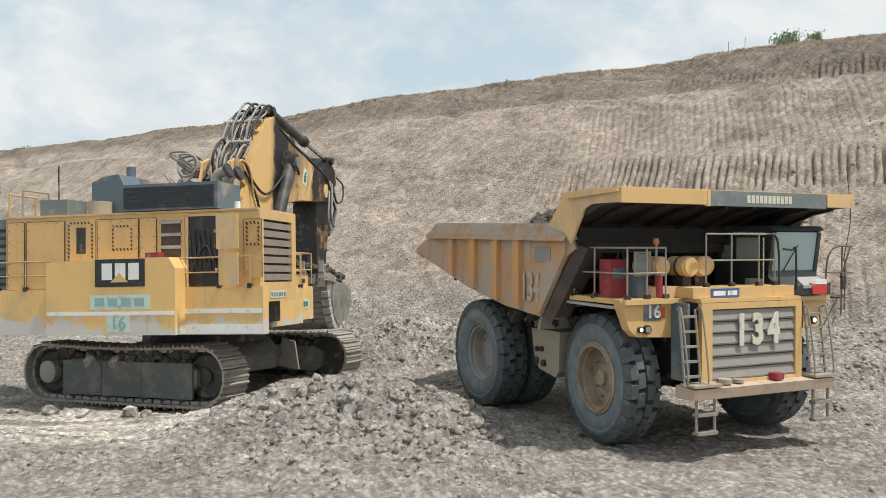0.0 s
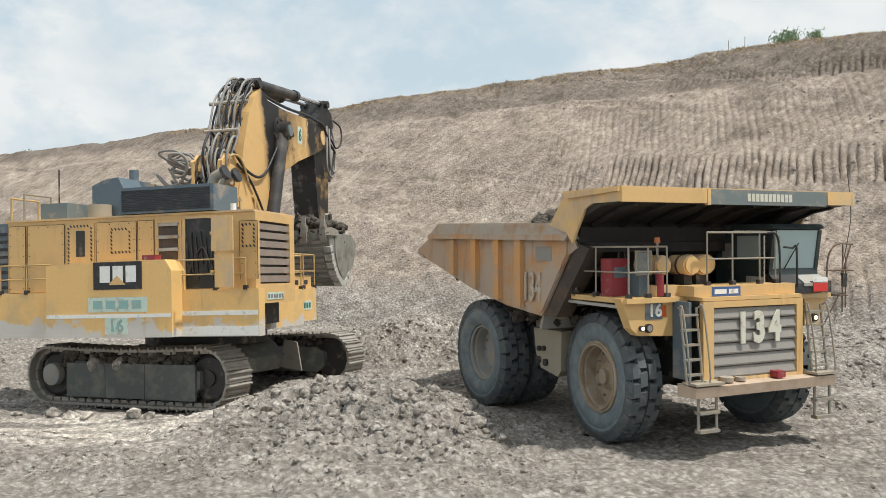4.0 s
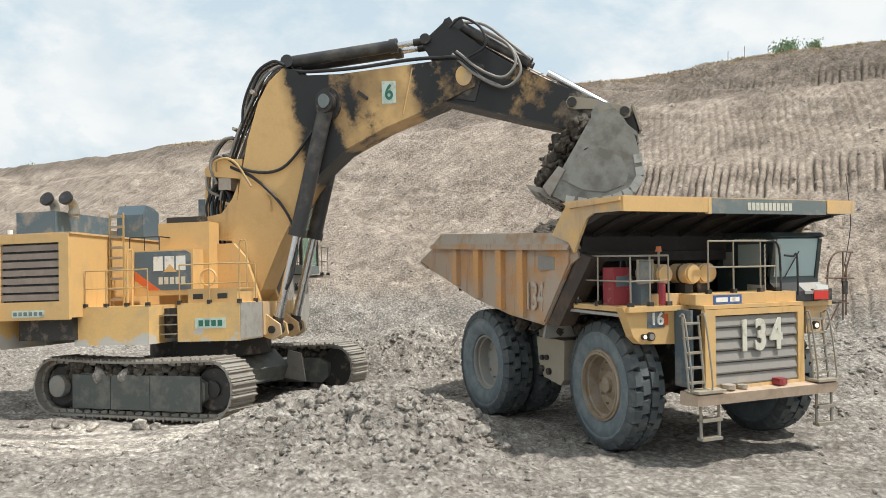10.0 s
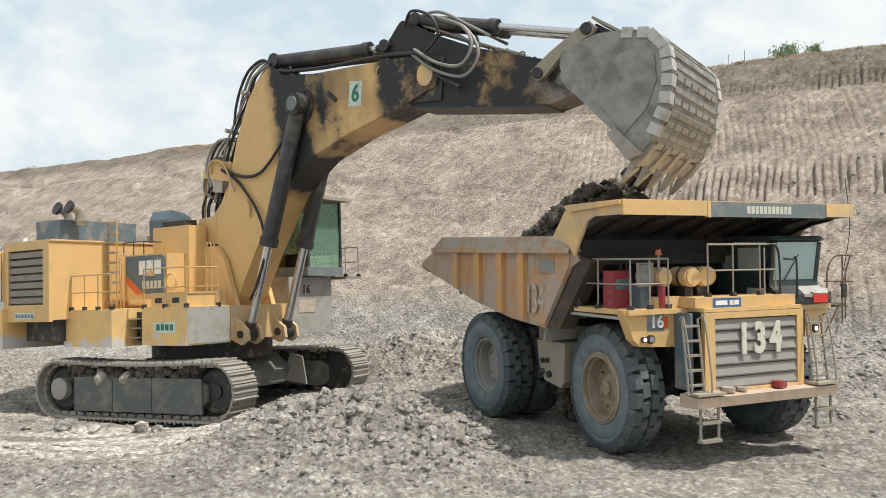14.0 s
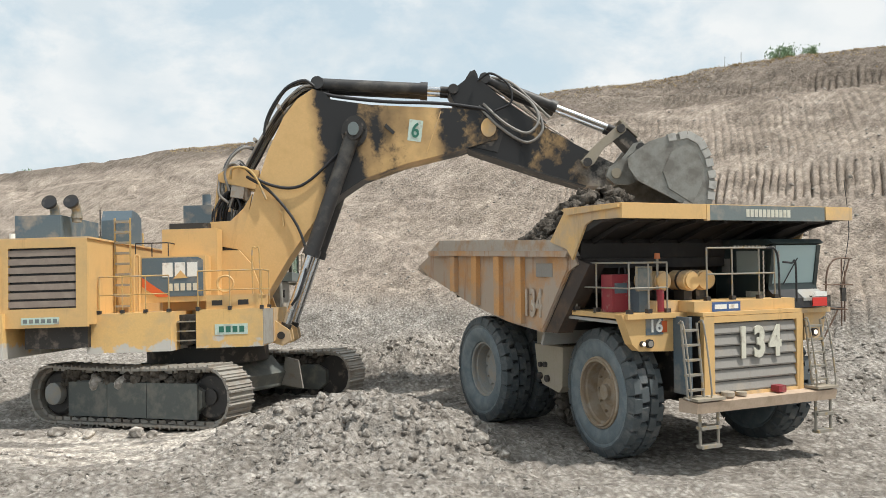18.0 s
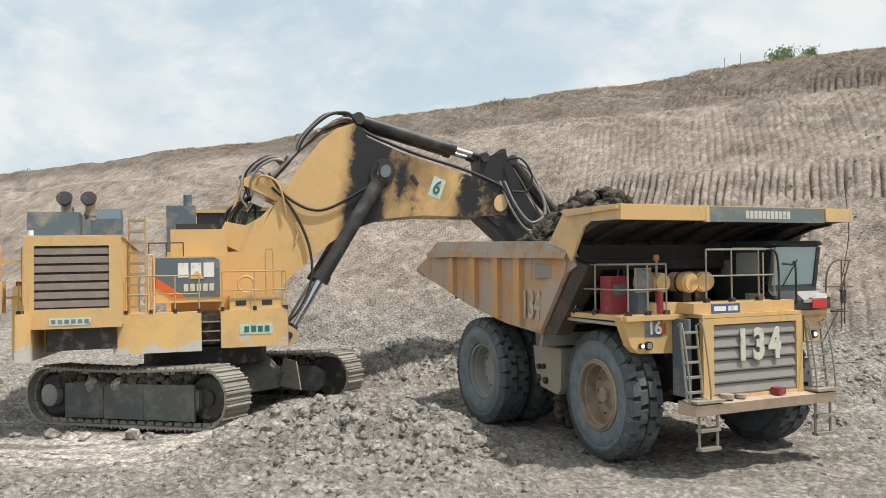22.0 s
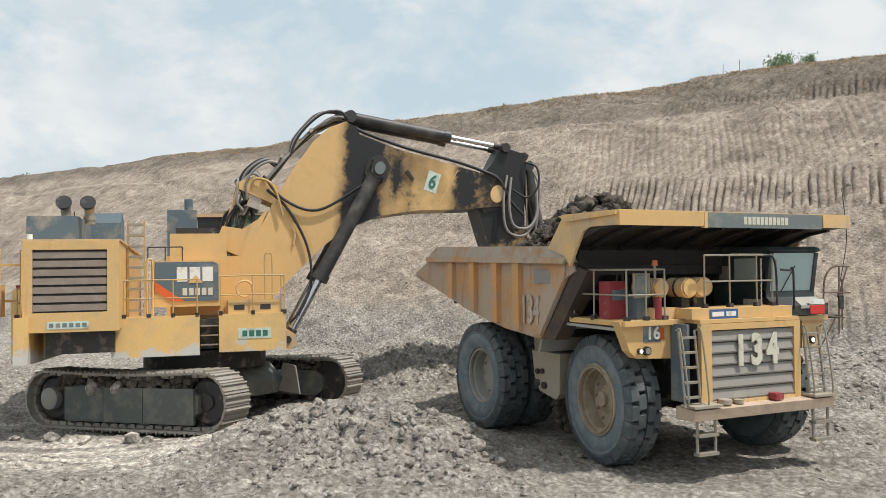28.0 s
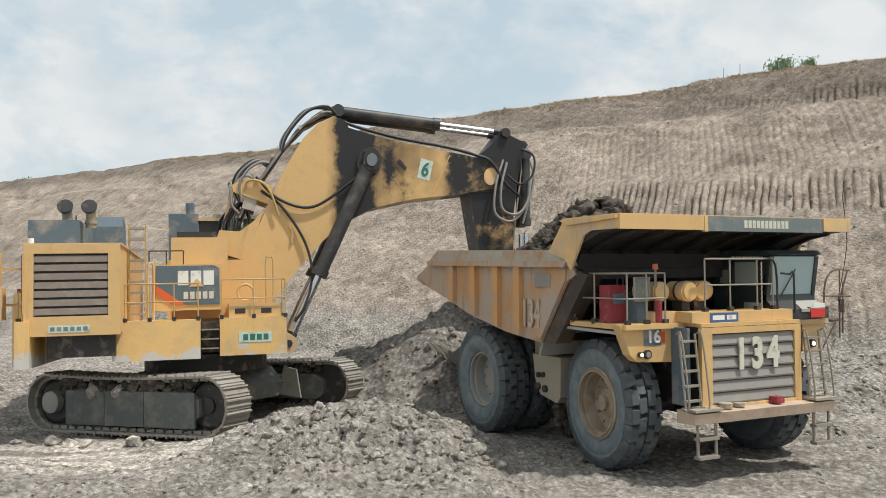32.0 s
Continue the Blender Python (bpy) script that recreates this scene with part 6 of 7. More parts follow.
for x in (-1.1, -0.65, -0.2):
    part("rail_post", tube([(x, -1.9, 4.32), (x, -1.9, 4.7)], 0.016), dark_steel, H)
part("ladder_hoop", tube(arc([(2.05, -1.6, 3.2), (2.05, -1.6, 4.4), (2.15, -1.6, 4.5), (2.25, -1.6, 4.4), (2.25, -1.6, 3.2)], 5), 0.022), rail_yellow, H)
part("red_bundle", box(-4.46, -4.2, -1.55, -1.2, 3.62, 3.74), red, H, "red rag on the ledge", 0.03)
# left deck and cab
part("left_deck", box(-1.63, 1.3, 1.21, 3.3, 1.80, 2.78), yellow_dusty, H, "yellow left deck", 0.03)
part("cab_base", prism([(1.35, 1.85), (2.95, 1.85), (3.3, 2.3), (3.3, 3.6), (1.35, 3.6)], 0.75, 2.3, "x"), pedestal_grey, H, "dusty pale grey cab pedestal", 0.02)
cb = part("excavator_cab", box(0.7, 2.62, 1.85, 3.5, 3.62, 3.9), grey_paint, H, "operator cab", 0.02)
for x, y in ((0.72, 1.87), (2.52, 1.87), (0.72, 3.4), (2.52, 3.4)):
    part("cab_pillar", box(x, x + 0.09, y, y + 0.09, 3.9, 6.0), dark_steel, cb, bevel=0.01)
part("cab_top", prism([(0.6, 6.0), (3.0, 5.96), (3.0, 6.06), (0.6, 6.14)], 1.8, 3.58), dusty_plate, cb, "cab roof with visor", 0.02)
part("cab_pane", box(2.55, 2.575, 1.97, 3.39, 3.92, 5.98), green_glass, cb, "greenish front pane")
part("cab_pane", box(0.82, 2.5, 1.87, 1.89, 4.3, 5.98), green_glass, cb, "greenish side pane")
part("cab_pane", box(0.82, 2.5, 3.45, 3.47, 4.3, 5.98), glass, cb, "greenish side pane")
part("cab_rear", box(0.72, 0.76, 1.95, 3.4, 3.9, 6.0), blue_grey, cb)
part("operator_seat", box(1.2, 1.7, 2.4, 2.95, 3.9, 5.1), black, cb, bevel=0.06)
part("console", box(1.75, 2.2, 2.2, 2.4, 3.9, 4.6), dark_steel, cb, bevel=0.03)
handrail([(2.7, 3.55), (2.7, 4.2), (1.6, 4.2), (0.8, 4.2)], 3.6, 4.55, rail_steel, H, "cab walkway rail")
part("cab_walkway", box(0.7, 2.75, 3.5, 4.25, 3.52, 3.6), rail_steel, H, "grated cab walkway", 0.005)
part("cab_front_mark", box(2.31, 2.315, 1.75, 2.5, 2.5, 2.9), cream_faded, H, "pale faded mark")
letters("pedestal_number", "16", 0.34, dark_steel, H, Matrix.Translation((2.312, 2.1, 3.2)) @ Euler((radians(90), 0, radians(90))).to_matrix().to_4x4(), "dark number 16")
part("air_filter", box(-0.75, 0.15, 1.6, 2.4, 4.62, 6.12), blue_grey, H, "dark housing beside the cab", 0.03)
part("filter_cap", rod((-0.1, 2.0, 6.12), (-0.1, 2.0, 6.5), 0.14, 16), blue_grey, H, "dark breather cap", smooth=40)
part("filter_housing", box(0.17, 1.05, 1.7, 2.4, 4.62, 5.9), black, H, "black filter housing", 0.02)
part("filter_lid", box(0.15, 1.08, 1.66, 2.44, 5.9, 6.0), yellow_dusty, H, "yellow lid over the filters", 0.01)

# boom, in its own space: foot pin at the origin
def bp(*pts):
    return [(x - FOOT[0], z - FOOT[1]) for x, z in pts]


BOOM = bp((1.0, 3.75), (0.92, 4.4), (1.02, 5.3), (1.28, 6.6), (1.55, 7.7), (1.9, 8.6), (2.25, 9.1), (2.7, 9.42), (3.1, 9.36), (3.25, 9.22), (4.55, 9.22), (7.41, 9.44), (8.2, 9.46), (8.62, 9.36), (8.72, 9.06), (8.6, 8.8), (8.3, 8.70),
          (7.57, 8.42), (5.87, 7.88), (4.6, 7.35), (3.9, 6.85), (3.27, 6.2), (2.55, 5.1), (1.95, 4.0), (1.6, 3.65), (1.25, 3.55))
bm = bmesh.new()
prism(BOOM, -0.56, 0.56, "y", bm)
boom = part("boom", bm, boom_paint, digger, "yellow box boom, oil-stained along its upper half", 0.03)
for sd in (-1, 1):
    part("boss", rod((C_R * math.cos(C_A), sd * 0.55, C_R * math.sin(C_A)), (C_R * math.cos(C_A), sd * 0.98, C_R * math.sin(C_A)), 0.27, 22), dark_steel, boom, "oily cylinder boss", smooth=40)
    part("boss_cap", rod((C_R * math.cos(C_A), sd * 0.98, C_R * math.sin(C_A)), (C_R * math.cos(C_A), sd * 1.04, C_R * math.sin(C_A)), 0.17, 18), grey_paint, boom, smooth=40)
    part("nose_pin", rod((S_R * math.cos(S_A), sd * 0.5, S_R * math.sin(S_A)), (S_R * math.cos(S_A), sd * 0.6, S_R * math.sin(S_A)), 0.24, 22), yellow_dusty, boom, "dull yellow pin cap", smooth=40)
    part("foot_boss", rod((0, sd * 0.5, 0), (0, sd * 0.66, 0), 0.33, 22), yellow, boom, smooth=40)
    part("rear_bracket", prism(bp((0.0, 5.22), (1.1, 5.18), (1.22, 6.6), (1.0, 6.2), (0.66, 5.86), (0.05, 5.76)), sd * 0.44, sd * 0.54), yellow, boom, "curved yellow hose bracket")
    part("hose_guard", prism(bp((1.35, 7.2), (0.5, 7.22), (0.1, 6.96), (0.18, 6.78), (1.3, 6.72)), sd * 0.40, sd * 0.54), yellow, boom, "yellow hose guard", 0.015)
    part("guard_post", box(0.1 - FOOT[0], 0.18 - FOOT[0], sd * 0.44 - 0.04, sd * 0.44 + 0.04, 5.7 - FOOT[1], 6.96 - FOOT[1]), yellow, boom)
    part("cylinder_bracket", prism(bp((2.45, 9.3), (2.6, 9.72), (2.85, 9.78), (3.15, 9.5), (3.2, 9.25)), sd * 0.16, sd * 0.24), dark_steel, boom, bevel=0.01)
    part("boom_seam", tube([(x - FOOT[0], sd * 0.562, z - FOOT[1]) for x, z in ((6.75, 9.3), (6.45, 8.2))], 0.018, 5), yellow_dusty, boom)
part("shade_hook", prism(bp((5.05, 8.72), (5.35, 8.55), (5.4, 8.62), (5.1, 8.80)), -0.62, -0.56), dark_steel, boom, "oily lifting hook", 0.005)
part("grab_handle", tube([(x - FOOT[0], -0.6, z - FOOT[1]) for x, z in ((2.1, 6.3), (2.25, 6.2), (2.3, 5.9))], 0.035, 6), yellow, boom)
nb = part("number_plate_patch", box(5.81 - FOOT[0], 6.24 - FOOT[0], -0.567, -0.562, 8.46 - FOOT[1], 9.0 - FOOT[1]), pale_green, boom, "faded pale green patch")
letters("boom_number", "6", 0.52, green_text, boom, Matrix.Translation((6.03 - FOOT[0], -0.57, 8.72 - FOOT[1])) @ Euler((radians(90), 0, 0)).to_matrix().to_4x4(), "dark green number 6")


def hoses(paths, r, mat, parent, label, n=7):
    for p in paths:
        part("hose", tube(arc(p, n), r, 7), mat, parent, label, smooth=60)


B = lambda x, y, z: (x - FOOT[0], y, z - FOOT[1])
over = []
for k in range(11):
    y = -0.52 + k * 0.104
    w = 0.05 * math.sin(k * 2.3)
    over.append([B(0.55 + w, y * 0.8, 6.2), B(0.75 + w, y * 0.8, 6.9), B(1.12 + w, y, 7.7), B(1.42, y + 0.06, 8.3), B(1.74 + w, y + 0.1, 8.85), B(2.08, y + (0.18 if y > 0 else 0.0), 9.22 + w), B(2.45, y * 0.7 + (0.2 if y > 0 else 0), 9.50 + w), B(2.95, y * 0.7, 9.50 + w * 0.5)])
hoses(over[::2], 0.036, hose_grey, boom, "dusty grey hydraulic hose over the boom's back")
hoses(over[1::2], 0.036, hose, boom, "black hydraulic hose over the boom's back")
part("hose_bar", rod(B(1.72, -0.62, 8.85), B(1.72, 0.78, 8.85), 0.06, 10), scraped_rail, boom, "dusty cross tube", smooth=40)
part("hose_bar", rod(B(1.1, -0.6, 7.95), B(1.1, 0.6, 7.95), 0.05, 10), scraped_rail, boom, smooth=40)
rh = random.Random(31)
clump = []
for k in range(10):
    y = -0.45 + k * 0.10
    w = 0.14 * math.sin(k * 1.7)
    clump.append([B(0.3, y, 4.9), B(0.2 + w, y * 1.05, 5.6), B(0.15 + w, y * 1.1, 6.1), B(0.5, y, 6.6 + 0.2 * w), B(0.85, y * 0.9, 6.3), B(0.9, y * 0.9, 5.9)])
hoses(clump, 0.036, hose, boom, "black looped hydraulic hose")
side_loops = []
for k in range(8):
    r, cy, cz = rh.uniform(0.32, 0.62), rh.uniform(0.85, 1.25), rh.uniform(6.55, 7.0)
    x, ph = rh.uniform(-0.1, 0.55), rh.uniform(-0.4, 0.4)
    pts = [B(0.6, 0.45, 6.7)]
    for q in range(7):
        a = ph + 0.6 + q * 0.85
        pts.append(B(x + 0.03 * q, cy + r * math.cos(a), cz + 0.85 * r * math.sin(a)))
    pts.append(B(0.5, 0.35, 5.6))
    side_loops.append(pts)
hoses(side_loops, 0.036, hose_grey, boom, "grey hose looping out beside the boom", 5)
for k, y in enumerate((-0.35, -0.15, 0.1, 0.3)):
    hoses([[B(0.95, y, 7.1), B(0.5, y - 0.05, 7.3 + 0.05 * k), B(0.2, y - 0.1, 7.0), B(0.2, y - 0.2, 6.5), B(0.5, y - 0.1, 6.3)]], 0.036, hose_grey, boom, "grey looped hydraulic hose")
hoses([[B(0.5, -0.55, 6.9), B(0.55, -0.62, 7.15), B(0.95, -0.66, 7.2), B(1.3, -0.68, 7.0), B(1.7, -0.68, 6.5)]], 0.035, rail_yellow, boom, "yellow painted pipe")
part("hose_manifold", box(B(0.55, 0, 0)[0], B(0.95, 0, 0)[0], -0.5, 0.5, B(0, 0, 6.45)[2], B(0, 0, 6.75)[2]), scraped_rail, boom, "pale valve manifold", 0.02)
hoses([[B(0.75, -0.6, 7.3), B(1.6, -0.66, 6.9), B(2.7, -0.66, 6.95), B(3.7, -0.68, 7.85), B(4.05, -0.66, 8.3)],
       [B(1.0, -0.6, 7.0), B(1.8, -0.64, 6.7), B(2.7, -0.66, 6.0), B(3.15, -0.75, 5.2), B(3.1, -0.95, 4.4), B(2.9, -0.98, 4.0)]], 0.04, hose, boom, "black hose sagging along the boom side")
hoses([[B(3.0, -0.5, 9.35), B(3.6, -0.5, 9.32), B(5.0, -0.52, 9.36), B(6.6, -0.52, 9.5), B(7.6, -0.56, 9.52), B(8.2, -0.62, 9.45), B(8.8, -0.66, 9.0), B(9.4, -0.66, 8.75)],
       [B(3.0, 0.4, 9.35), B(5.0, 0.42, 9.36), B(6.6, 0.42, 9.5), B(7.6, 0.5, 9.52), B(8.2, 0.6, 9.5)]], 0.045, hose, boom, "black hose along the boom top")

# slack loops behind the crest and above the guard
for k, y in enumerate((-0.5, -0.3, -0.05, 0.2)):
    d = 0.09 * k
    hoses([[B(2.75, y, 9.5), B(2.40, y - 0.04, 9.60 + d * 0.3), B(1.92 - d * 0.5, y - 0.06, 9.38 + d * 0.3), B(1.58 - d * 0.5, y - 0.04, 8.95), B(1.38 - d * 0.4, y, 8.5), B(1.35, y, 8.1)]], 0.04, hose_grey if k % 2 else hose, boom, "slack hydraulic hose looping behind the boom's crest")
    hoses([[B(1.05, y, 7.75), B(0.75 - d * 0.6, y - 0.08, 7.68 + d * 0.5), B(0.45 - d, y - 0.1, 7.4), B(0.32 - d * 0.7, y - 0.08, 7.0), B(0.5, y, 6.6)]], 0.04, hose if k % 2 else hose_grey, boom, "slack hydraulic hose looping above the guard")
# flanges and fittings round the cylinder boss
for sd in (-1, 1):
    part("boss_flange", rod((C_R * math.cos(C_A), sd * 0.56, C_R * math.sin(C_A)), (C_R * math.cos(C_A), sd * 0.63, C_R * math.sin(C_A)), 0.40, 24), dark_steel, boom, "oil-blackened flange round the boss", smooth=40)
    for q in range(6):
        a = q * math.pi / 3 + 0.3
        part("flange_bolt", rod((C_R * math.cos(C_A) + 0.34 * math.cos(a), sd * 0.63, C_R * math.sin(C_A) + 0.34 * math.sin(a)), (C_R * math.cos(C_A) + 0.34 * math.cos(a), sd * 0.67, C_R * math.sin(C_A) + 0.34 * math.sin(a)), 0.035, 6), dark_steel, boom)

refit(boom, FIT)

# stick, in its own space: boom pin at the origin, bucket pin at x = STICK
STK = [(-1.5, 0.62), (-1.32, 0.85), (-1.05, 1.30), (-0.95, 1.36), (-0.6, 1.25), (0.1, 0.98), (1.2, 0.68), (2.6, 0.46), (3.5, 0.36), (3.98, 0.32), (4.25, 0.1), (4.2, -0.2), (3.95, -0.36), (3.3, -0.62), (2.2, -0.70), (0.3, -0.78), (-0.35, -0.80), (-0.6, -0.45), (-1.0, 0.15)]
stick = part("stick", prism(STK, -0.46, 0.46), stick_paint, digger, "oil-blackened stick with worn yellow patches", 0.03)
for sd in (-1, 1):
    part("cheek", prism([(-0.45, 0.45), (0.45, 0.45), (0.5, -0.6), (-0.3, -0.7)], sd * 0.46, sd * 0.50), dark_steel, stick, bevel=0.01)
    part("bucket_boss", rod((STICK, sd * 0.44, 0), (STICK, sd * 0.62, 0), 0.25, 22), dusty_plate, stick, "grey bucket pin boss", smooth=40)
    part("link_boss", rod((3.08, sd * 0.44, 0.04), (3.08, sd * 0.72, 0.04), 0.13, 16), dark_steel, stick, smooth=40)
    part("top_lug", prism([(-1.2, 1.05), (-1.12, 1.5), (-1.0, 1.6), (-0.88, 1.5), (-0.7, 1.2)], sd * 0.06, sd * 0.14), dark_steel, stick, bevel=0.01)
    part("cylinder_pin", rod((-1.38, sd * 0.46, 0.72), (-1.38, sd * 0.58, 0.72), 0.15, 14), dark_steel, stick, smooth=40)
    for k in range(3):
        part("lifting_eye", tube([(1.6 + k * 0.42 + 0.07 * math.cos(a), sd * 0.3, 0.66 - 0.06 * k + 0.07 * math.sin(a)) for a in np.linspace(0, 6.283, 9)], 0.018, 5), dark_steel, stick)
hoses([[(-0.5, -0.55, 0.5), (0.3, -0.68, 0.1), (1.2, -0.72, -0.05), (1.5, -0.68, 0.5), (1.0, -0.6, 1.1), (0.2, -0.5, 1.35)], [(-0.4, -0.6, 0.6), (0.4, -0.74, 0.25), (1.1, -0.76, 0.2), (1.3, -0.7, 0.7), (0.9, -0.6, 1.15), (0.1, -0.5, 1.4)],
       [(-0.7, -0.3, 1.45), (0.1, -0.42, 1.55), (1.0, -0.45, 1.2), (1.6, -0.42, 0.95)], [(-0.7, 0.3, 1.45), (0.1, 0.42, 1.55), (1.0, 0.45, 1.2), (1.6, 0.42, 0.95)]], 0.042, hose_grey, stick, "grey looped hose on the stick")
hoses([[(-0.8, -0.55, 1.2), (-0.5, -0.75, 1.5), (0.1, -0.8, 1.35), (0.35, -0.75, 0.9), (0.0, -0.7, 0.5)], [(-0.9, 0.5, 1.1), (-0.5, 0.75, 1.6), (0.3, 0.85, 1.4), (0.6, 0.75, 0.8), (0.1, 0.7, 0.4)], [(-1.1, 0.5, 1.0), (-0.6, 0.8, 1.3), (0.1, 0.8, 1.2), (0.5, 0.75, 0.7), (0.2, 0.6, 0.2)]], 0.036, hose, stick, "black hose hanging in a loop from the stick")
for k in range(3):
    part("guide_pipe", tube([(-0.5 + 0.1 * k, -0.30 + 0.3 * k, 1.28 - 0.04 * k), (1.6, -0.30 + 0.3 * k, 0.72), (2.5, -0.30 + 0.3 * k, 0.54)], 0.028), scraped_rail, stick)
# Lower flange in dark steel; its shade is put into this colour.
part("stick_flange", prism([(-0.3, -0.82), (0.3, -0.80), (2.2, -0.72), (3.3, -0.64), (3.3, -0.60), (2.2, -0.68), (0.3, -0.76), (-0.3, -0.78)], -0.5, 0.5), dark_steel, stick)

refit(stick, Matrix.Diagonal((TRUE_STICK / STICK, 1, 1, 1)))

# bucket, in its own space: pin at the origin, x towards the teeth, z towards the heel
FLOOR = [(2.72, -0.02), (2.66, 0.45), (2.42, 1.03), (1.98, 1.55), (1.55, 1.84), (1.10, 1.84), (0.60, 1.42), (0.28, 1.08), (0.05, 0.62)]
INNER = [(0.14, 0.56), (0.38, 0.98), (0.68, 1.30), (1.14, 1.70), (1.50, 1.70), (1.86, 1.45), (2.28, 0.98), (2.52, 0.42), (2.60, -0.02)]
BW = 1.66
bucket = part("bucket", prism(FLOOR + INNER, -BW, BW), bucket_steel, digger, "worn grey steel digging bucket", 0.015, 30)
for sd in (-1, 1):
    part("side_plate", prism([(2.72, -0.03)] + FLOOR[1:] + [(-0.05, 0.30), (0.12, 0.10), (0.52, -0.09), (1.35, -0.05), (2.1, -0.02)], sd * BW, sd * (BW + 0.06)), bucket_steel, bucket, "worn grey side plate", 0.008)
    part("wear_plate", prism([(2.2, 0.12), (2.15, 0.75), (1.9, 1.25), (1.5, 1.55), (1.2, 1.5), (0.95, 1.1), (1.0, 0.5), (1.4, 0.15)], sd * (BW + 0.06), sd * (BW + 0.09)), bucket_steel, bucket, "scraped wear plate", 0.006)
    part("ear", prism([(-0.28, 0.05), (-0.2, -0.22), (0.15, -0.28), (0.5, -0.1), (0.9, 0.5), (0.5, 1.15), (0.2, 1.22), (0.02, 1.05), (-0.05, 0.5)], sd * 0.64, sd * 0.78), bucket_steel, bucket, "bucket hanger ear", 0.012)
    part("ear_brace", prism([(0.3, 0.3), (0.7, 0.9), (0.62, 1.3), (0.25, 1.0)], sd * 0.78, sd * BW), bucket_steel, bucket, bevel=0.01)
    part("link_pin", rod((0.25, sd * 0.3, 1.05), (0.25, sd * 0.84, 1.05), 0.13, 16), dark_steel, bucket, smooth=40)
    part("pin_cap", rod((0.0, sd * 0.78, 0.0), (0.0, sd * 0.86, 0.0), 0.15, 16), dusty_plate, bucket, smooth=40)
    for k, (p, q) in enumerate(zip(FLOOR[1:6], FLOOR[2:7])):
        mx_, mz = (p[0] + q[0]) / 2, (p[1] + q[1]) / 2
        for f in (0.25, 0.75):
            hs = part("heel_shroud", box(-0.11, 0.11, *sorted((sd * (BW - 0.18), sd * (BW + 0.10))), -0.16, 0.05), pale_steel, bucket, "bright worn heel shroud", 0.025)
            hs.matrix_basis = pose(p[0] + (q[0] - p[0]) * f, 0, p[1] + (q[1] - p[1]) * f, 0, -math.degrees(math.atan2(q[1] - p[1], q[0] - p[0])) + 180, 0)
    part("side_cutter", prism([(1.95, -0.14), (2.62, -0.2), (2.74, 0.1), (1.95, 0.06)], sd * (BW - 0.04), sd * (BW + 0.13)), shoe_steel, bucket, "bolted side cutter", 0.02)
part("lining", prism([(p[0] * 0.98 - 0.01, p[1] * 0.985 - 0.004) for p in INNER] + [(p[0] * 0.965 - 0.012, p[1] * 0.965 - 0.006) for p in INNER[::-1]], -BW + 0.01, BW - 0.01), bucket_inside, bucket)
for k in range(5):
    y = -1.5 + k * 0.75
    ad = part("tooth_adapter", prism([(2.55, 0.34), (2.76, 0.36), (2.80, 0.0), (2.77, -0.28), (2.68, -0.30), (2.58, -0.05)], y - 0.12, y + 0.12), shoe_steel, bucket, "tooth adapter", 0.02)
    part("tooth", prism([(2.64, -0.22), (2.82, -0.2), (2.80, -0.62), (2.77, -0.62)], y - 0.08, y + 0.08), shoe_steel, ad, "worn digging tooth", 0.015)
    if k < 4:
        part("lip_shroud", prism([(2.57, 0.22), (2.75, 0.24), (2.76, -0.12), (2.66, -0.12)], y + 0.22, y + 0.53), bucket_steel, bucket, "pale worn lip shroud", 0.02)
# wear plates across the bottom: planks towards the heel, small pads towards the lip
run = [Vector((p[0], 0, p[1])) for p in FLOOR[:8]]
legs = [(b - a).length for a, b in zip(run, run[1:])]
total = sum(legs)


def along(d):
    i = 0
    while i < len(legs) - 1 and d > legs[i]:
        d -= legs[i]
        i += 1
    way = (run[i + 1] - run[i]).normalized()
    return run[i] + way * d, way


rows_down = 17
for k in range(rows_down):
    p, way = along((k + 0.6) * total / rows_down)
    out = Vector((way.z, 0, -way.x))
    if out.dot(p - Vector((1.2, 0, 0.6))) < 0:
        out = -out
    h, th = 0.068, 0.045 if k % 2 else 0.03
    quad = [p - way * h, p + way * h, p + way * h * 0.8 + out * th, p - way * h * 0.8 + out * th]
    shape = [(q.x, q.z) for q in quad]
    cells = 6 if k < 8 else 1
    for c in range(cells):
        a, b = -BW + 0.22 + c * (2 * BW - 0.44) / cells, -BW + 0.22 + (c + 1) * (2 * BW - 0.44) / cells
        part("wear_plate", prism(shape, a + 0.02, b - 0.02 - (0.05 if k % 2 else 0)), shoe_steel if k < 8 else bucket_steel, bucket)


# cylinders and links; each lies along its own x axis from its pin
def ram(name, length, r, y, label, mat=ram_grey):
    bm = rod((-0.05, y, 0), (length, y, 0), r, 18)
    rod((length - 0.22, y, 0), (length, y, 0), r * 1.18, 18, bm=bm)
    rod((0, y - r * 1.1, 0), (0, y + r * 1.1, 0), r * 1.1, 16, bm=bm)
    return part(name, bm, mat, digger, label, smooth=40)


def piston(name, length, r, y, label):
    bm = rod((0.2, y, 0), (length, y, 0), r, 16)
    ob = part(name, bm, chrome, digger, label, smooth=40)
    eye_end = rod((-0.05, y, 0), (0.35, y, 0), r * 1.25, 14)
    rod((0, y - r * 1.4, 0), (0, y + r * 1.4, 0), r * 1.6, 16, bm=eye_end)
    part("rod_eye", eye_end, dark_steel, ob, smooth=40)
    return ob


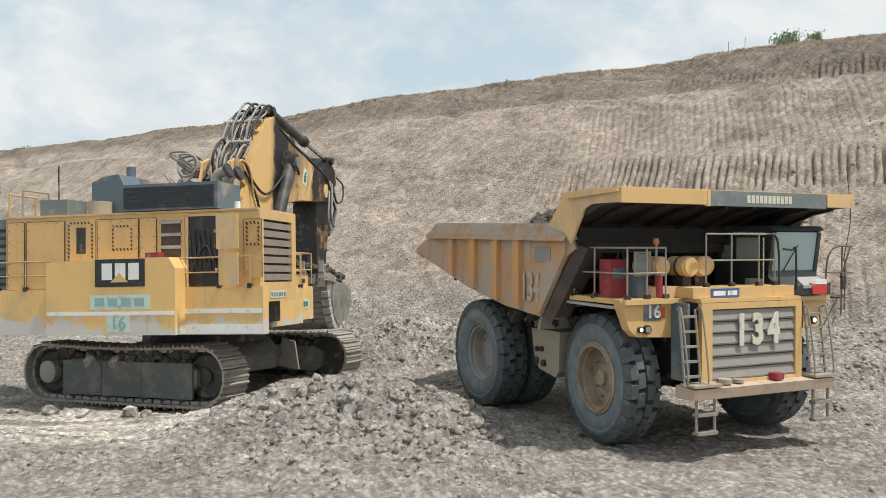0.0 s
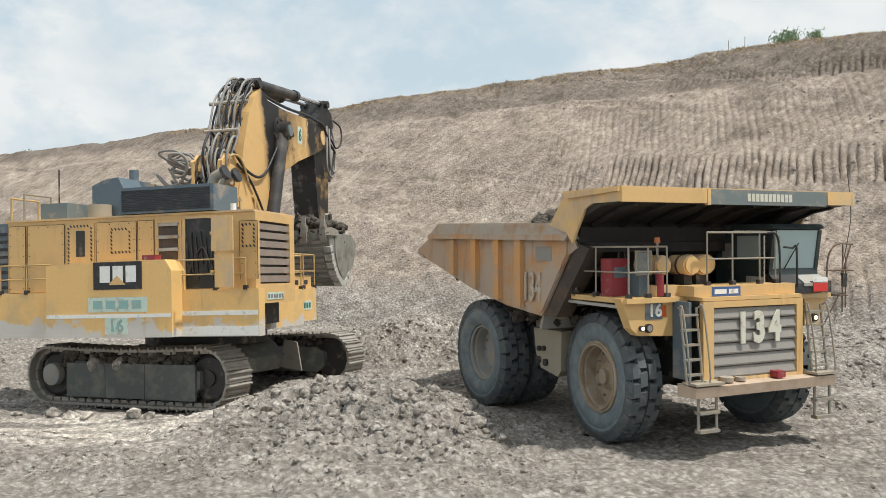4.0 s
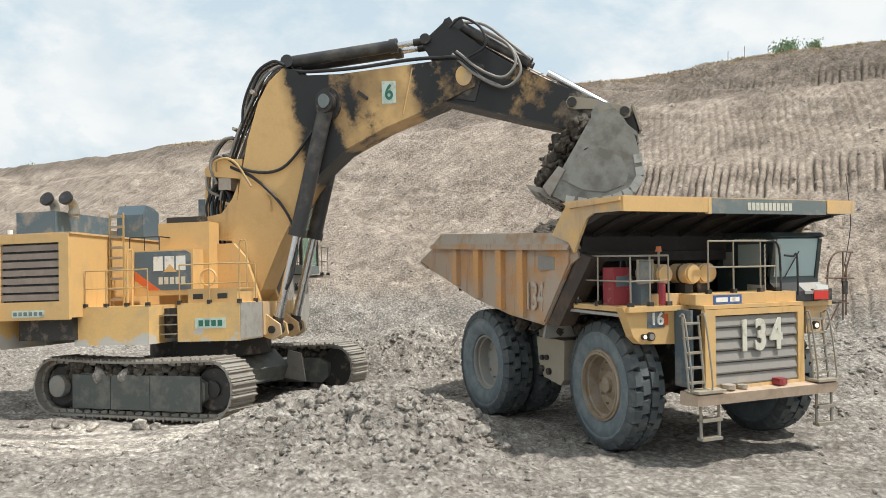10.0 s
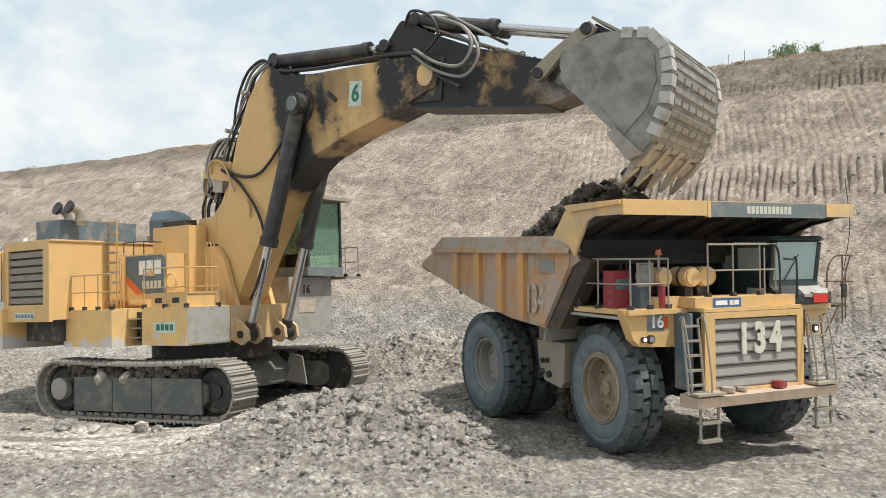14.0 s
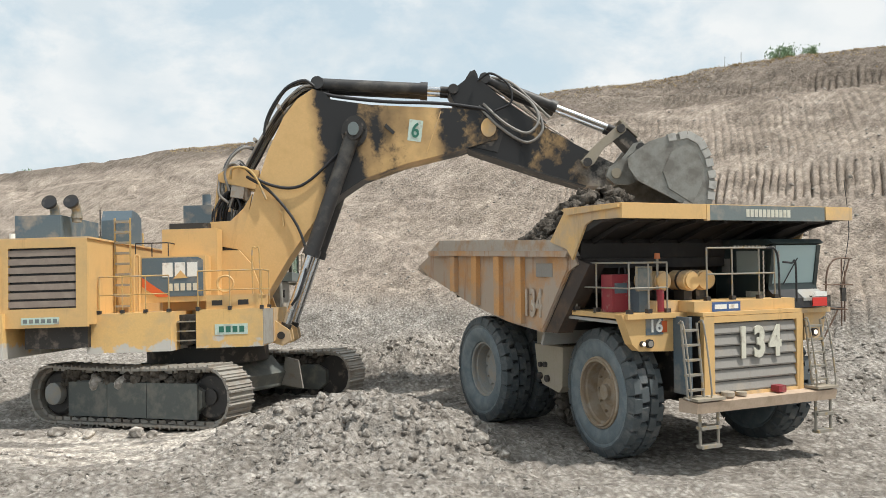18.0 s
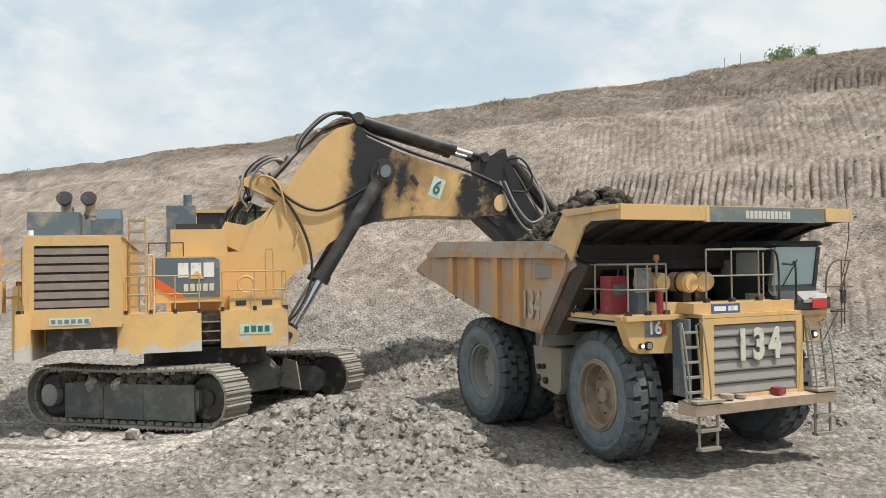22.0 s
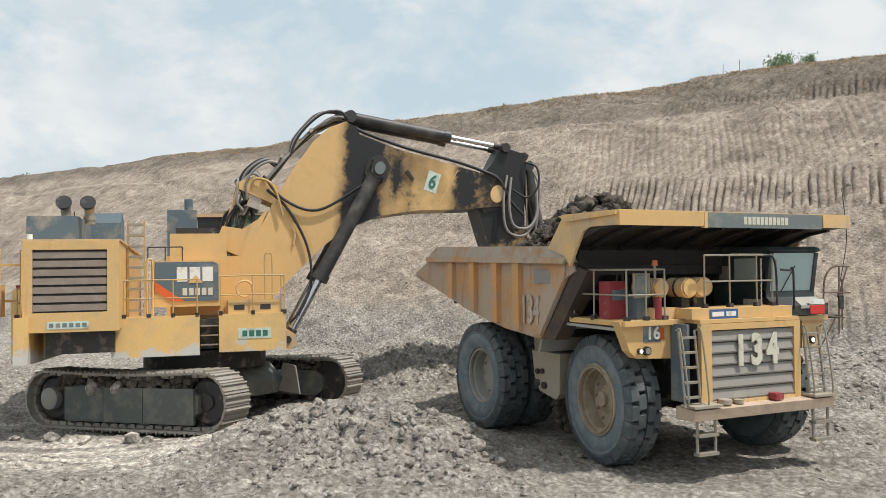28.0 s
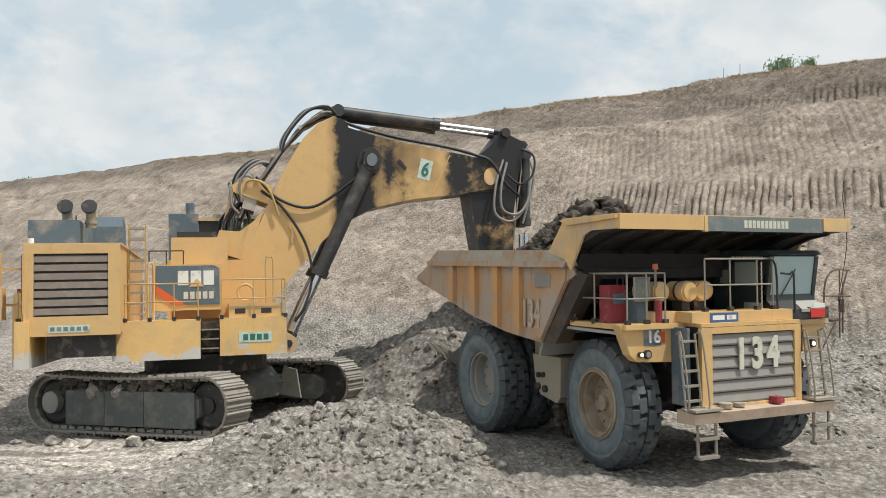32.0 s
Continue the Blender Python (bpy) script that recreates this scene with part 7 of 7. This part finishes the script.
boom_rams, boom_rods, stick_rams, stick_rods, tip_rams, tip_rods = [], [], [], [], [], []
for sd in (-1, 1):
    boom_rams.append(ram("boom_cylinder", 3.9, 0.22, sd * 0.72, "black boom lift cylinder"))
    boom_rods.append(piston("boom_piston_rod", 3.4, 0.125, sd * 0.72, "bright chromed piston rod"))
    stick_rams.append(ram("stick_cylinder", 3.3, 0.175, sd * 0.30, "black stick cylinder"))
    stick_rods.append(piston("stick_piston_rod", 2.9, 0.085, sd * 0.30, "bright chromed piston rod"))
    tip_rams.append(ram("bucket_cylinder", 2.35, 0.15, sd * 0.26, "black bucket cylinder"))
    tip_rods.append(piston("bucket_piston_rod", 2.4, 0.085, sd * 0.26, "bright chromed piston rod"))
ROCKER = [(-0.16, 0.0), (-0.1, 0.16), (0.5, 0.19), (1.3, 0.15), (1.58, 0.1), (1.6, -0.1), (1.45, -0.16), (0.7, -0.05), (0.1, -0.17), (-0.1, -0.13)]
rocker = part("rocker_link", prism(ROCKER, -0.66, -0.52), dusty_plate, digger, "tan rocker link", 0.015)
part("link_plate", prism(ROCKER, 0.52, 0.66), dusty_plate, rocker, "", 0.015)
part("rocker_pin", rod((1.43, -0.72, 0), (1.43, 0.72, 0), 0.13, 16), dark_steel, rocker, smooth=40)
bm = prism([(-0.15, 0.0), (-0.05, 0.2), (0.5, 0.24), (0.9, 0.16), (0.95, -0.1), (0.7, -0.17), (0.0, -0.17)], -0.3, 0.3)
coupler = part("bucket_link", bm, dark_steel, digger, "dark bucket link", 0.03)
part("link_guard", prism([(-0.2, 0.24), (0.55, 0.28), (0.55, 0.34), (-0.2, 0.30)], -0.35, 0.35), dusty_plate, coupler, bevel=0.01)

# soil carried by the bucket, lying in it until it is tipped
def lumps(name, spots, mat, seed, label="", category="soil", fine=1.0):
    """A heap of joined clods, from (x, y, z, radius) rows."""
    P = np.array(spots, float)
    rng = np.random.default_rng(seed)
    verts, faces, count = [], [], 0
    for big in (True, False):
        rows = P[(P[:, 3] > 0.12) == big]
        v, f = ball(2 if big else 1)
        jag = 1 + 0.5 * (rng.random((len(rows), len(v), 1)) - 0.5)
        verts.append((v[None] * jag * (0.6 + 0.6 * rng.random((len(rows), 1, 3))) * rows[:, None, 3:4] + rows[:, None, :3]).reshape(-1, 3))
        faces.append((f[None] + count + (np.arange(len(rows)) * len(v))[:, None, None]).reshape(-1, 3))
        count += len(rows) * len(v)
    out = []
    for p in np.concatenate(verts):
        p = Vector(p)
        p = p + noise.noise_vector(p * 3.1 * fine + Vector((seed, 0, 0))) * (0.16 / fine)
        out.append(p + noise.noise_vector(p * 7.0) * 0.085 + noise.noise_vector(p * 17.0) * 0.03)
    ob = new(name, mesh_of(name, np.array(out), np.concatenate(faces), mat))
    if label:
        tagged(ob, label, category, kind="stuff")
    return ob


rl = random.Random(11)
spots = []
for k in range(900):
    x, y = rl.uniform(0.5, 2.6), rl.uniform(-1.55, 1.55)
    z = rl.uniform(-0.85, 0.7) * (1 - 0.3 * abs(y)) * (1 - 0.25 * abs(x - 1.4))
    spots.append((x, y, z, rl.uniform(0.05, 0.2)))
bucket_load = lumps("bucket_load", spots, dark_earth, 2, "dark freshly dug clay heaped in the bucket", fine=1.5)

# ---- load on the truck ----
rl = random.Random(5)


def heap_spots(n, cx, cy, rx, ry, z0, top, r0, r1):
    out = []
    while len(out) < n:
        u, v = rl.uniform(-1, 1), rl.uniform(-1, 1)
        d = math.hypot(u, v)
        if d > 1:
            continue
        out.append((cx + u * rx, cy + v * ry, z0 + (top - z0) * (1 - d ** 1.3) * rl.uniform(0.8, 1.0), rl.uniform(r0, r1)))
    return out


load = lumps("truck_load", [(x, y, 3.3 + 0.25 * rl.random() + 0.3 * (x + 1) / 4, 0.55) for x in np.linspace(-1.2, 3.3, 9) for y in np.linspace(-2.2, 2.2, 8)] + heap_spots(800, 1.6, -0.5, 2.6, 2.1, 3.9, 5.1, 0.05, 0.18), dark_earth, 6, "dark clay load filling the truck's body")
top_up = lumps("fresh_load", heap_spots(1100, 2.0, -0.4, 2.1, 2.2, 4.1, 5.85, 0.04, 0.17), dark_earth, 8, "fresh heap of dark clay tipped onto the load", fine=1.6)
# clay that drops from the bucket in lumps
falls = []
for k in range(44):
    r = rl.uniform(0.07, 0.21)
    ob = lumps("falling_clod", [(rl.uniform(-r, r), rl.uniform(-r, r), rl.uniform(-r, r), r * rl.uniform(0.6, 1.0)) for q in range(5)], dark_earth, 20 + k, fine=1.6)
    tagged(ob, "dark clod of clay falling from the bucket", "clod", "falling clods")
    falls.append(ob)
# clay that the bucket drags up behind the truck at the end
# x runs along the ridge, which climbs towards the truck
def pushed_ridge():
    gx, gy = np.meshgrid(np.arange(-6.0, 5.0, 0.075), np.arange(-4.2, 4.2, 0.075))
    crest = 0.95 + 0.25 * fbm(gx * 0.8, gx * 0.0, 3, 17) - 0.42 * np.clip(1.5 - gx, 0, None) - 0.45 * np.clip(gx - 1.5, 0, None)
    wander = gy - 0.35 * fbm(gx * 0.6, gy * 0.0, 2, 19)
    gz = crest - np.where(wander < 0, 0.95, 0.8) * (np.sqrt(wander ** 2 + 0.06) - 0.25)
    gz = gz + 0.16 * fbm(gx * 0.9, gy * 0.9, 4, 23) + 0.12 * fbm(gx * 2.4, gy * 2.4, 3, 27)
    gz = gz + 0.10 * clods(gx, gy, 0.45, 101) + 0.09 * clods(gx, gy, 0.22, 104)
    n, m = gx.shape
    q = np.arange(n * m).reshape(n, m)
    tri = np.concatenate([np.stack([q[:-1, :-1], q[:-1, 1:], q[1:, 1:]], -1).reshape(-1, 3), np.stack([q[:-1, :-1], q[1:, 1:], q[1:, :-1]], -1).reshape(-1, 3)])
    sheet = np.stack([gx, gy, gz], -1).reshape(-1, 3)
    rng = np.random.default_rng(29)
    v, f = ball(1)
    picks = rng.choice(n * m, 900, replace=False)
    size = 0.04 + 0.09 * rng.random((900, 1, 1)) ** 2.5
    bits = v[None] * (0.65 + 0.7 * rng.random((900, len(v), 1))) * size + sheet[picks][:, None]
    verts = np.concatenate([sheet, bits.reshape(-1, 3)])
    tri = np.concatenate([tri, (f[None] + n * m + (np.arange(900) * len(v))[:, None, None]).reshape(-1, 3)])
    return tagged(new("dug_soil", mesh_of("dug_soil", verts, tri, mid_earth)), "ridge of grey-brown clay pushed up by the bucket", "soil", kind="stuff")


dug = pushed_ridge()


# ---- greenery on the crest ----
def bush(x, y, size, seed, label):
    rb_ = random.Random(seed)
    z = float(height(x, y))
    top = base("bush", label, "bush", pose(x, y, z - 0.1), "greenery on the crest")
    bm = bmesh.new()
    tips = []
    for k in range(9):
        a, lean = rb_.uniform(0, 6.283), rb_.uniform(0.1, 0.8)
        tip = Vector((math.cos(a) * lean * size, math.sin(a) * lean * size, size * rb_.uniform(0.6, 1.15)))
        rod((0, 0, 0), tip * 0.55, 0.05 * size, 6, 0.03 * size, bm)
        rod(tip * 0.55, tip, 0.03 * size, 5, 0.01, bm)
        tips.append(tip)
    part("trunk", bm, bark, top)
    bm = bmesh.new()
    for tip in tips:
        for k in range(70):
            d = Vector((rb_.gauss(0, 1), rb_.gauss(0, 1), rb_.gauss(0, 0.8))) * 0.20 * size
            m = Matrix.Translation(tip * rb_.uniform(0.65, 1.05) + d) @ Euler((rb_.uniform(0, 6), rb_.uniform(0, 6), 0)).to_matrix().to_4x4()
            s = size * rb_.uniform(0.06, 0.12)
            v = [bm.verts.new(m @ Vector(p)) for p in ((-s, 0, 0), (0, -s * 0.5, s * 0.1), (s, 0, 0), (0, s * 0.5, s * 0.1))]
            bm.faces.new(v)
    part("crown", bm, leaf_green, top)
    return top


bx, by = to_xy(-10.4, 55.2)
bush(bx, by, 0.95, 3, "green leafy bush on the crest of the slope")
bx, by = to_xy(-8.7, 55.4)
bush(bx, by, 0.7, 4, "small green bush on the crest of the slope")
for k in range(7):
    bx, by = to_xy(-102 - 4 * k, 61 + 3 * (k % 3))
    bush(bx, by, 1.2 + 0.3 * (k % 3), 10 + k, "dark green tree far off beyond the crest")
for k in range(2):
    x, y = to_xy(-12.6 - 1.0 * k, 54.6)
    st = rod((0, 0, -0.2), (0.03, 0, 0.8), 0.018, 5)
    ob = tagged(link("stake", st, bark), "thin bare stake on the crest", "stake", "stakes on the crest")
    ob.matrix_basis = pose(x, y, float(height(x, y)))


# ---- movement ----
THETA = [(0, 141.8), (0.5, 141.8), (1, 141.8), (1.5, 141.8), (2, 141.8), (2.5, 141.8), (3, 141.8), (3.5, 141.4), (4, 140.2), (4.5, 137.4), (5, 134), (5.5, 128.7), (6, 119.4), (6.5, 110.4), (7, 102.3), (7.5, 93.5), (8, 86.1), (8.5, 78.1), (9, 70.1), (9.5, 62.6), (10, 54.4), (10.5, 47.4), (11, 40.8), (11.5, 36.7), (12, 33.4), (12.5, 31.7), (13, 31.3), (13.5, 31.8), (14, 31.9), (14.5, 32.1), (15, 32.3), (15.5, 34.5), (16, 39.2), (16.5, 45.7), (17, 52.6), (17.5, 59.9), (18, 66), (18.5, 71.8), (19, 76.1), (19.5, 79.5), (20, 82.1), (20.5, 83.8), (21, 83.5), (21.5, 81.9), (22, 80.8), (22.5, 80.6), (23, 80.5), (23.5, 80.5), (24, 80.6), (24.5, 80.5), (25, 80.4), (25.5, 80.3), (27.5, 80), (28, 80), (28.5, 80), (29, 79.9), (29.5, 79.9), (30, 80), (30.5, 80), (31, 79.9), (31.5, 79.8), (32, 79.9)]
BETA = [(0, -20.7), (0.5, -18.8), (1, -16.8), (1.5, -14.5), (2, -12.3), (2.5, -9.9), (3, -7.5), (3.5, -6.9), (5.5, -3.7), (6, -2.9), (6.5, -2.7), (7, -2.3), (7.5, -2), (8, -1.5), (8.5, -2.3), (9, -2.8), (9.5, -3.4), (10, -4), (10.5, -4.5), (11, -5.8), (11.5, -6.8), (12, -8.9), (12.5, -9.6), (13, -9.1), (13.5, -8.9), (14, -8.8), (14.5, -8.6), (16.5, -7.3), (17, -6.9), (17.5, -7.4), (18, -11.3), (18.5, -16), (19, -17.2), (19.5, -17), (20, -18.6), (20.5, -22.2), (21, -23), (21.5, -23.1), (22, -24.9), (22.5, -25.5), (23, -25), (23.5, -23.5), (24, -23.3), (24.5, -23.2), (25, -23), (25.5, -22.9), (27.5, -22.2), (28, -21.9), (28.5, -21.7), (29, -21.6), (29.5, -21.7), (30, -21.6), (30.5, -21.5), (31, -21.1), (31.5, -18.8), (32, -17.2)]
SIGMA = [(0, -95), (0.5, -95), (1, -95), (1.5, -95), (2, -95), (2.5, -94.5), (3, -94), (3.5, -92), (5.5, -66), (6, -59.5), (6.5, -50.7), (7, -45.8), (7.5, -42.5), (8, -37.6), (8.5, -32.9), (9, -28.2), (9.5, -23.7), (10, -19.2), (10.5, -15.5), (11, -13.1), (11.5, -11.1), (12, -10.1), (12.5, -11.6), (13, -10.7), (13.5, -10.4), (14, -10.3), (14.5, -10.2), (16.5, -11.1), (17, -11.6), (17.5, -12.2), (18, -22.3), (18.5, -32.5), (19, -37), (19.5, -38.9), (20, -40.8), (20.5, -42.9), (21, -43.8), (21.5, -44.8), (22, -44.9), (22.5, -45.5), (23, -46), (23.5, -49), (24, -51.9), (24.5, -55), (25, -58), (25.5, -61.1), (27.5, -74.3), (28, -76.1), (28.5, -77.4), (29, -78.8), (29.5, -80.1), (30, -81.4), (30.5, -82.6), (31, -84), (31.5, -84.3), (32, -84.5)]
TIP = [(0, -95.2), (0.5, -94.5), (1, -93.7), (1.5, -92.9), (2, -92.1), (2.5, -91.8), (3, -91.5), (3.5, -92.6), (5.5, -108.8), (6, -107.6), (6.5, -110), (7, -110), (7.5, -108.2), (8, -108.7), (8.5, -109.2), (9, -109.6), (9.5, -107.6), (10, -104.8), (10.5, -99.5), (11, -95), (11.5, -83.6), (12, -73), (12.5, -62.2), (13, -51.6), (13.5, -45.8), (14, -39.8), (14.5, -32.7), (16.5, -14.7), (17, -11.1), (17.5, -7.1), (18, -9.4), (18.5, -12.2), (19, -16.5), (19.5, -20.9), (20, -25.2), (20.5, -25.9), (21, -27.7), (21.5, -28.3), (22, -29.9), (22.5, -30.9), (23, -32), (23.5, -32.6), (24, -33.3), (24.5, -33.8), (25, -34.4), (25.5, -34.9), (27.5, -37.3), (28, -37.9), (28.5, -39), (29, -40), (29.5, -41.1), (30, -42.5), (30.5, -43.7), (31, -44.7), (31.5, -49.9), (32, -55.2)]


def at(table, t):
    return float(np.interp(t, [r[0] for r in table], [r[1] for r in table]))


def linkage(t):
    """Places of all pins in the plane of the boom, and the angles, at t seconds."""
    th, be, sg = radians(at(THETA, t)), radians(at(BETA, t)), radians(at(SIGMA, t))
    ps = sg + radians(at(TIP, t))
    on = lambda o, a, x, z: (o[0] + x * math.cos(a) - z * math.sin(a), o[1] + x * math.sin(a) + z * math.cos(a))
    s_pin = on(TRUE_FOOT, be, *TRUE_S)
    c_pin = on(TRUE_FOOT, be, *TRUE_C)
    k_pin = on(s_pin, sg, TRUE_STICK, 0)
    p1 = on(s_pin, sg, 3.11, 0.04)
    p4 = on(k_pin, ps, 0.25, 1.05)
    # the joint of rocker and bucket link, on the outer side
    r1, r2 = 1.43, 0.80
    dx, dz = p4[0] - p1[0], p4[1] - p1[1]
    d = min(math.hypot(dx, dz), r1 + r2 - 1e-3)
    a = (r1 * r1 - r2 * r2 + d * d) / (2 * d)
    h = math.sqrt(max(0.0, r1 * r1 - a * a))
    ux, uz = dx / math.hypot(dx, dz), dz / math.hypot(dx, dz)
    p3 = (p1[0] + a * ux - h * uz, p1[1] + a * uz + h * ux)
    return dict(th=th, be=be, sg=sg, ps=ps, S=s_pin, C=c_pin, K=k_pin, P1=p1, P3=p3, P4=p4, low=(2.52, 1.87),
                arm=on(TRUE_FOOT, be, 1.72, 5.96), stk=on(s_pin, sg, -1.43, 0.72), tip=on(s_pin, sg, -0.64, 1.40))


def in_plane(th, p, a):
    return Euler((0, 0, th)).to_matrix().to_4x4() @ Matrix.Translation((p[0], 0, p[1])) @ Euler((0, -a, 0)).to_matrix().to_4x4()


def towards(p, q):
    return math.atan2(q[1] - p[1], q[0] - p[0])


def motions():
    times = [k * 0.25 for k in range(129)]
    L = [(t, linkage(t)) for t in times]
    walk(house, [(t, Euler((0, 0, q["th"])).to_matrix().to_4x4() @ HOUSE_AT) for t, q in L])
    walk(boom, [(t, in_plane(q["th"], TRUE_FOOT, q["be"])) for t, q in L])
    walk(stick, [(t, in_plane(q["th"], q["S"], q["sg"])) for t, q in L])
    walk(bucket, [(t, in_plane(q["th"], q["K"], q["ps"])) for t, q in L])
    walk(rocker, [(t, in_plane(q["th"], q["P1"], towards(q["P1"], q["P3"]))) for t, q in L])
    walk(coupler, [(t, in_plane(q["th"], q["P3"], towards(q["P3"], q["P4"]))) for t, q in L])
    for i in range(2):
        for ob, p, q_ in ((boom_rams[i], "C", "low"), (boom_rods[i], "low", "C"), (stick_rams[i], "arm", "stk"), (stick_rods[i], "stk", "arm"), (tip_rams[i], "tip", "P3"), (tip_rods[i], "P3", "tip")):
            walk(ob, [(t, in_plane(q["th"], q[p], towards(q[p], q[q_]))) for t, q in L])
    # the clay in the bucket goes with it, then slides out into the truck and settles inside the heap
    home = digger.matrix_basis
    carried = lambda t, du=0.0, dv=0.0: home @ in_plane(linkage(t)["th"], linkage(t)["K"], linkage(t)["ps"]) @ Matrix.Translation((du, 0, dv))
    rest = pose(1.0, -0.4, 3.1, 0, 70, 20)
    rows = [(t, carried(t)) for t in times if t <= 10.75]
    rows += [(11.0, carried(11.0, 0.2, -0.35)), (11.25, carried(11.25, 0.3, -0.5)), (11.6, carried(11.6, 0.5, -0.65))]
    drop = rows[-1][1].to_quaternion()
    rows += [(12.1, Matrix.LocRotScale((2.2, -0.8, 6.3), drop, None)), (12.6, Matrix.LocRotScale((1.9, -0.6, 4.6), drop, None)), (13.2, Matrix.LocRotScale((1.9, -0.5, 2.9), drop, None)), (32.0, Matrix.LocRotScale((1.9, -0.5, 2.9), drop, None))]
    walk(bucket_load, rows)
    sunk = -1.75
    walk(top_up, [(0.0, pose(0, 0, sunk)), (10.9, pose(0, 0, sunk)), (11.4, pose(0, 0, -1.1)), (11.9, pose(0, 0, -0.35)), (12.4, pose(0.1, 0, -0.1)), (13.0, pose(0.1, 0, 0.05)), (14.0, pose(0.1, 0, 0.08)), (14.8, pose(0.1, 0, 0.08)), (16.2, pose(0, 0, 0)), (32.0, pose(0, 0, 0))])
    rk = random.Random(3)
    for k, ob in enumerate(falls):
        t0 = 10.75 + 4.0 * k / len(falls) * (0.6 + 0.4 * k / len(falls))
        side, deep = rk.uniform(-0.4, 1.4), rk.uniform(0.1, 0.5)
        inside = Matrix.Translation((2.2, side, deep))
        lip = home @ in_plane(linkage(t0)["th"], linkage(t0)["K"], linkage(t0)["ps"]) @ Matrix.Translation((2.45, side, -0.35))
        rows = [(t, home @ in_plane(linkage(t)["th"], linkage(t)["K"], linkage(t)["ps"]) @ Matrix.Translation((1.5, side, deep + 0.5))) for t in [x * 0.5 for x in range(0, 29) if x * 0.5 < t0 - 0.3] + [t0 - 0.2]]
        q = rows[-1][1].to_quaternion()
        p0 = lip.translation
        p0.x = min(p0.x, 3.85 - 0.5 * rk.random())
        rows.append((t0, Matrix.LocRotScale(p0, q, None)))
        for dt in (0.15, 0.3, 0.45, 0.6, 0.75):
            z = p0.z - 0.5 * 9.8 * dt * dt
            if z < 4.3:
                break
            rows.append((t0 + dt, Matrix.LocRotScale((p0.x - 0.3 * dt, p0.y + 0.15 * dt, z), q, None)))
        end = Matrix.LocRotScale((min(p0.x - 0.2, 2.9), max(-1.6, p0.y), 3.6), q, None)
        rows += [(rows[-1][0] + 0.15, end), (32.0, end)]
        walk(ob, rows)
    walk(dug, [(t, pose(-7.2, -1.5, z, 0, 0, 62)) for t, z in ((0.0, -1.9), (27.5, -1.9), (28.5, -0.5), (29.3, 0.2), (30.0, 0.5), (30.5, 0.6), (31.0, 1.05), (31.5, 1.4), (32.0, 1.85))])


motions()
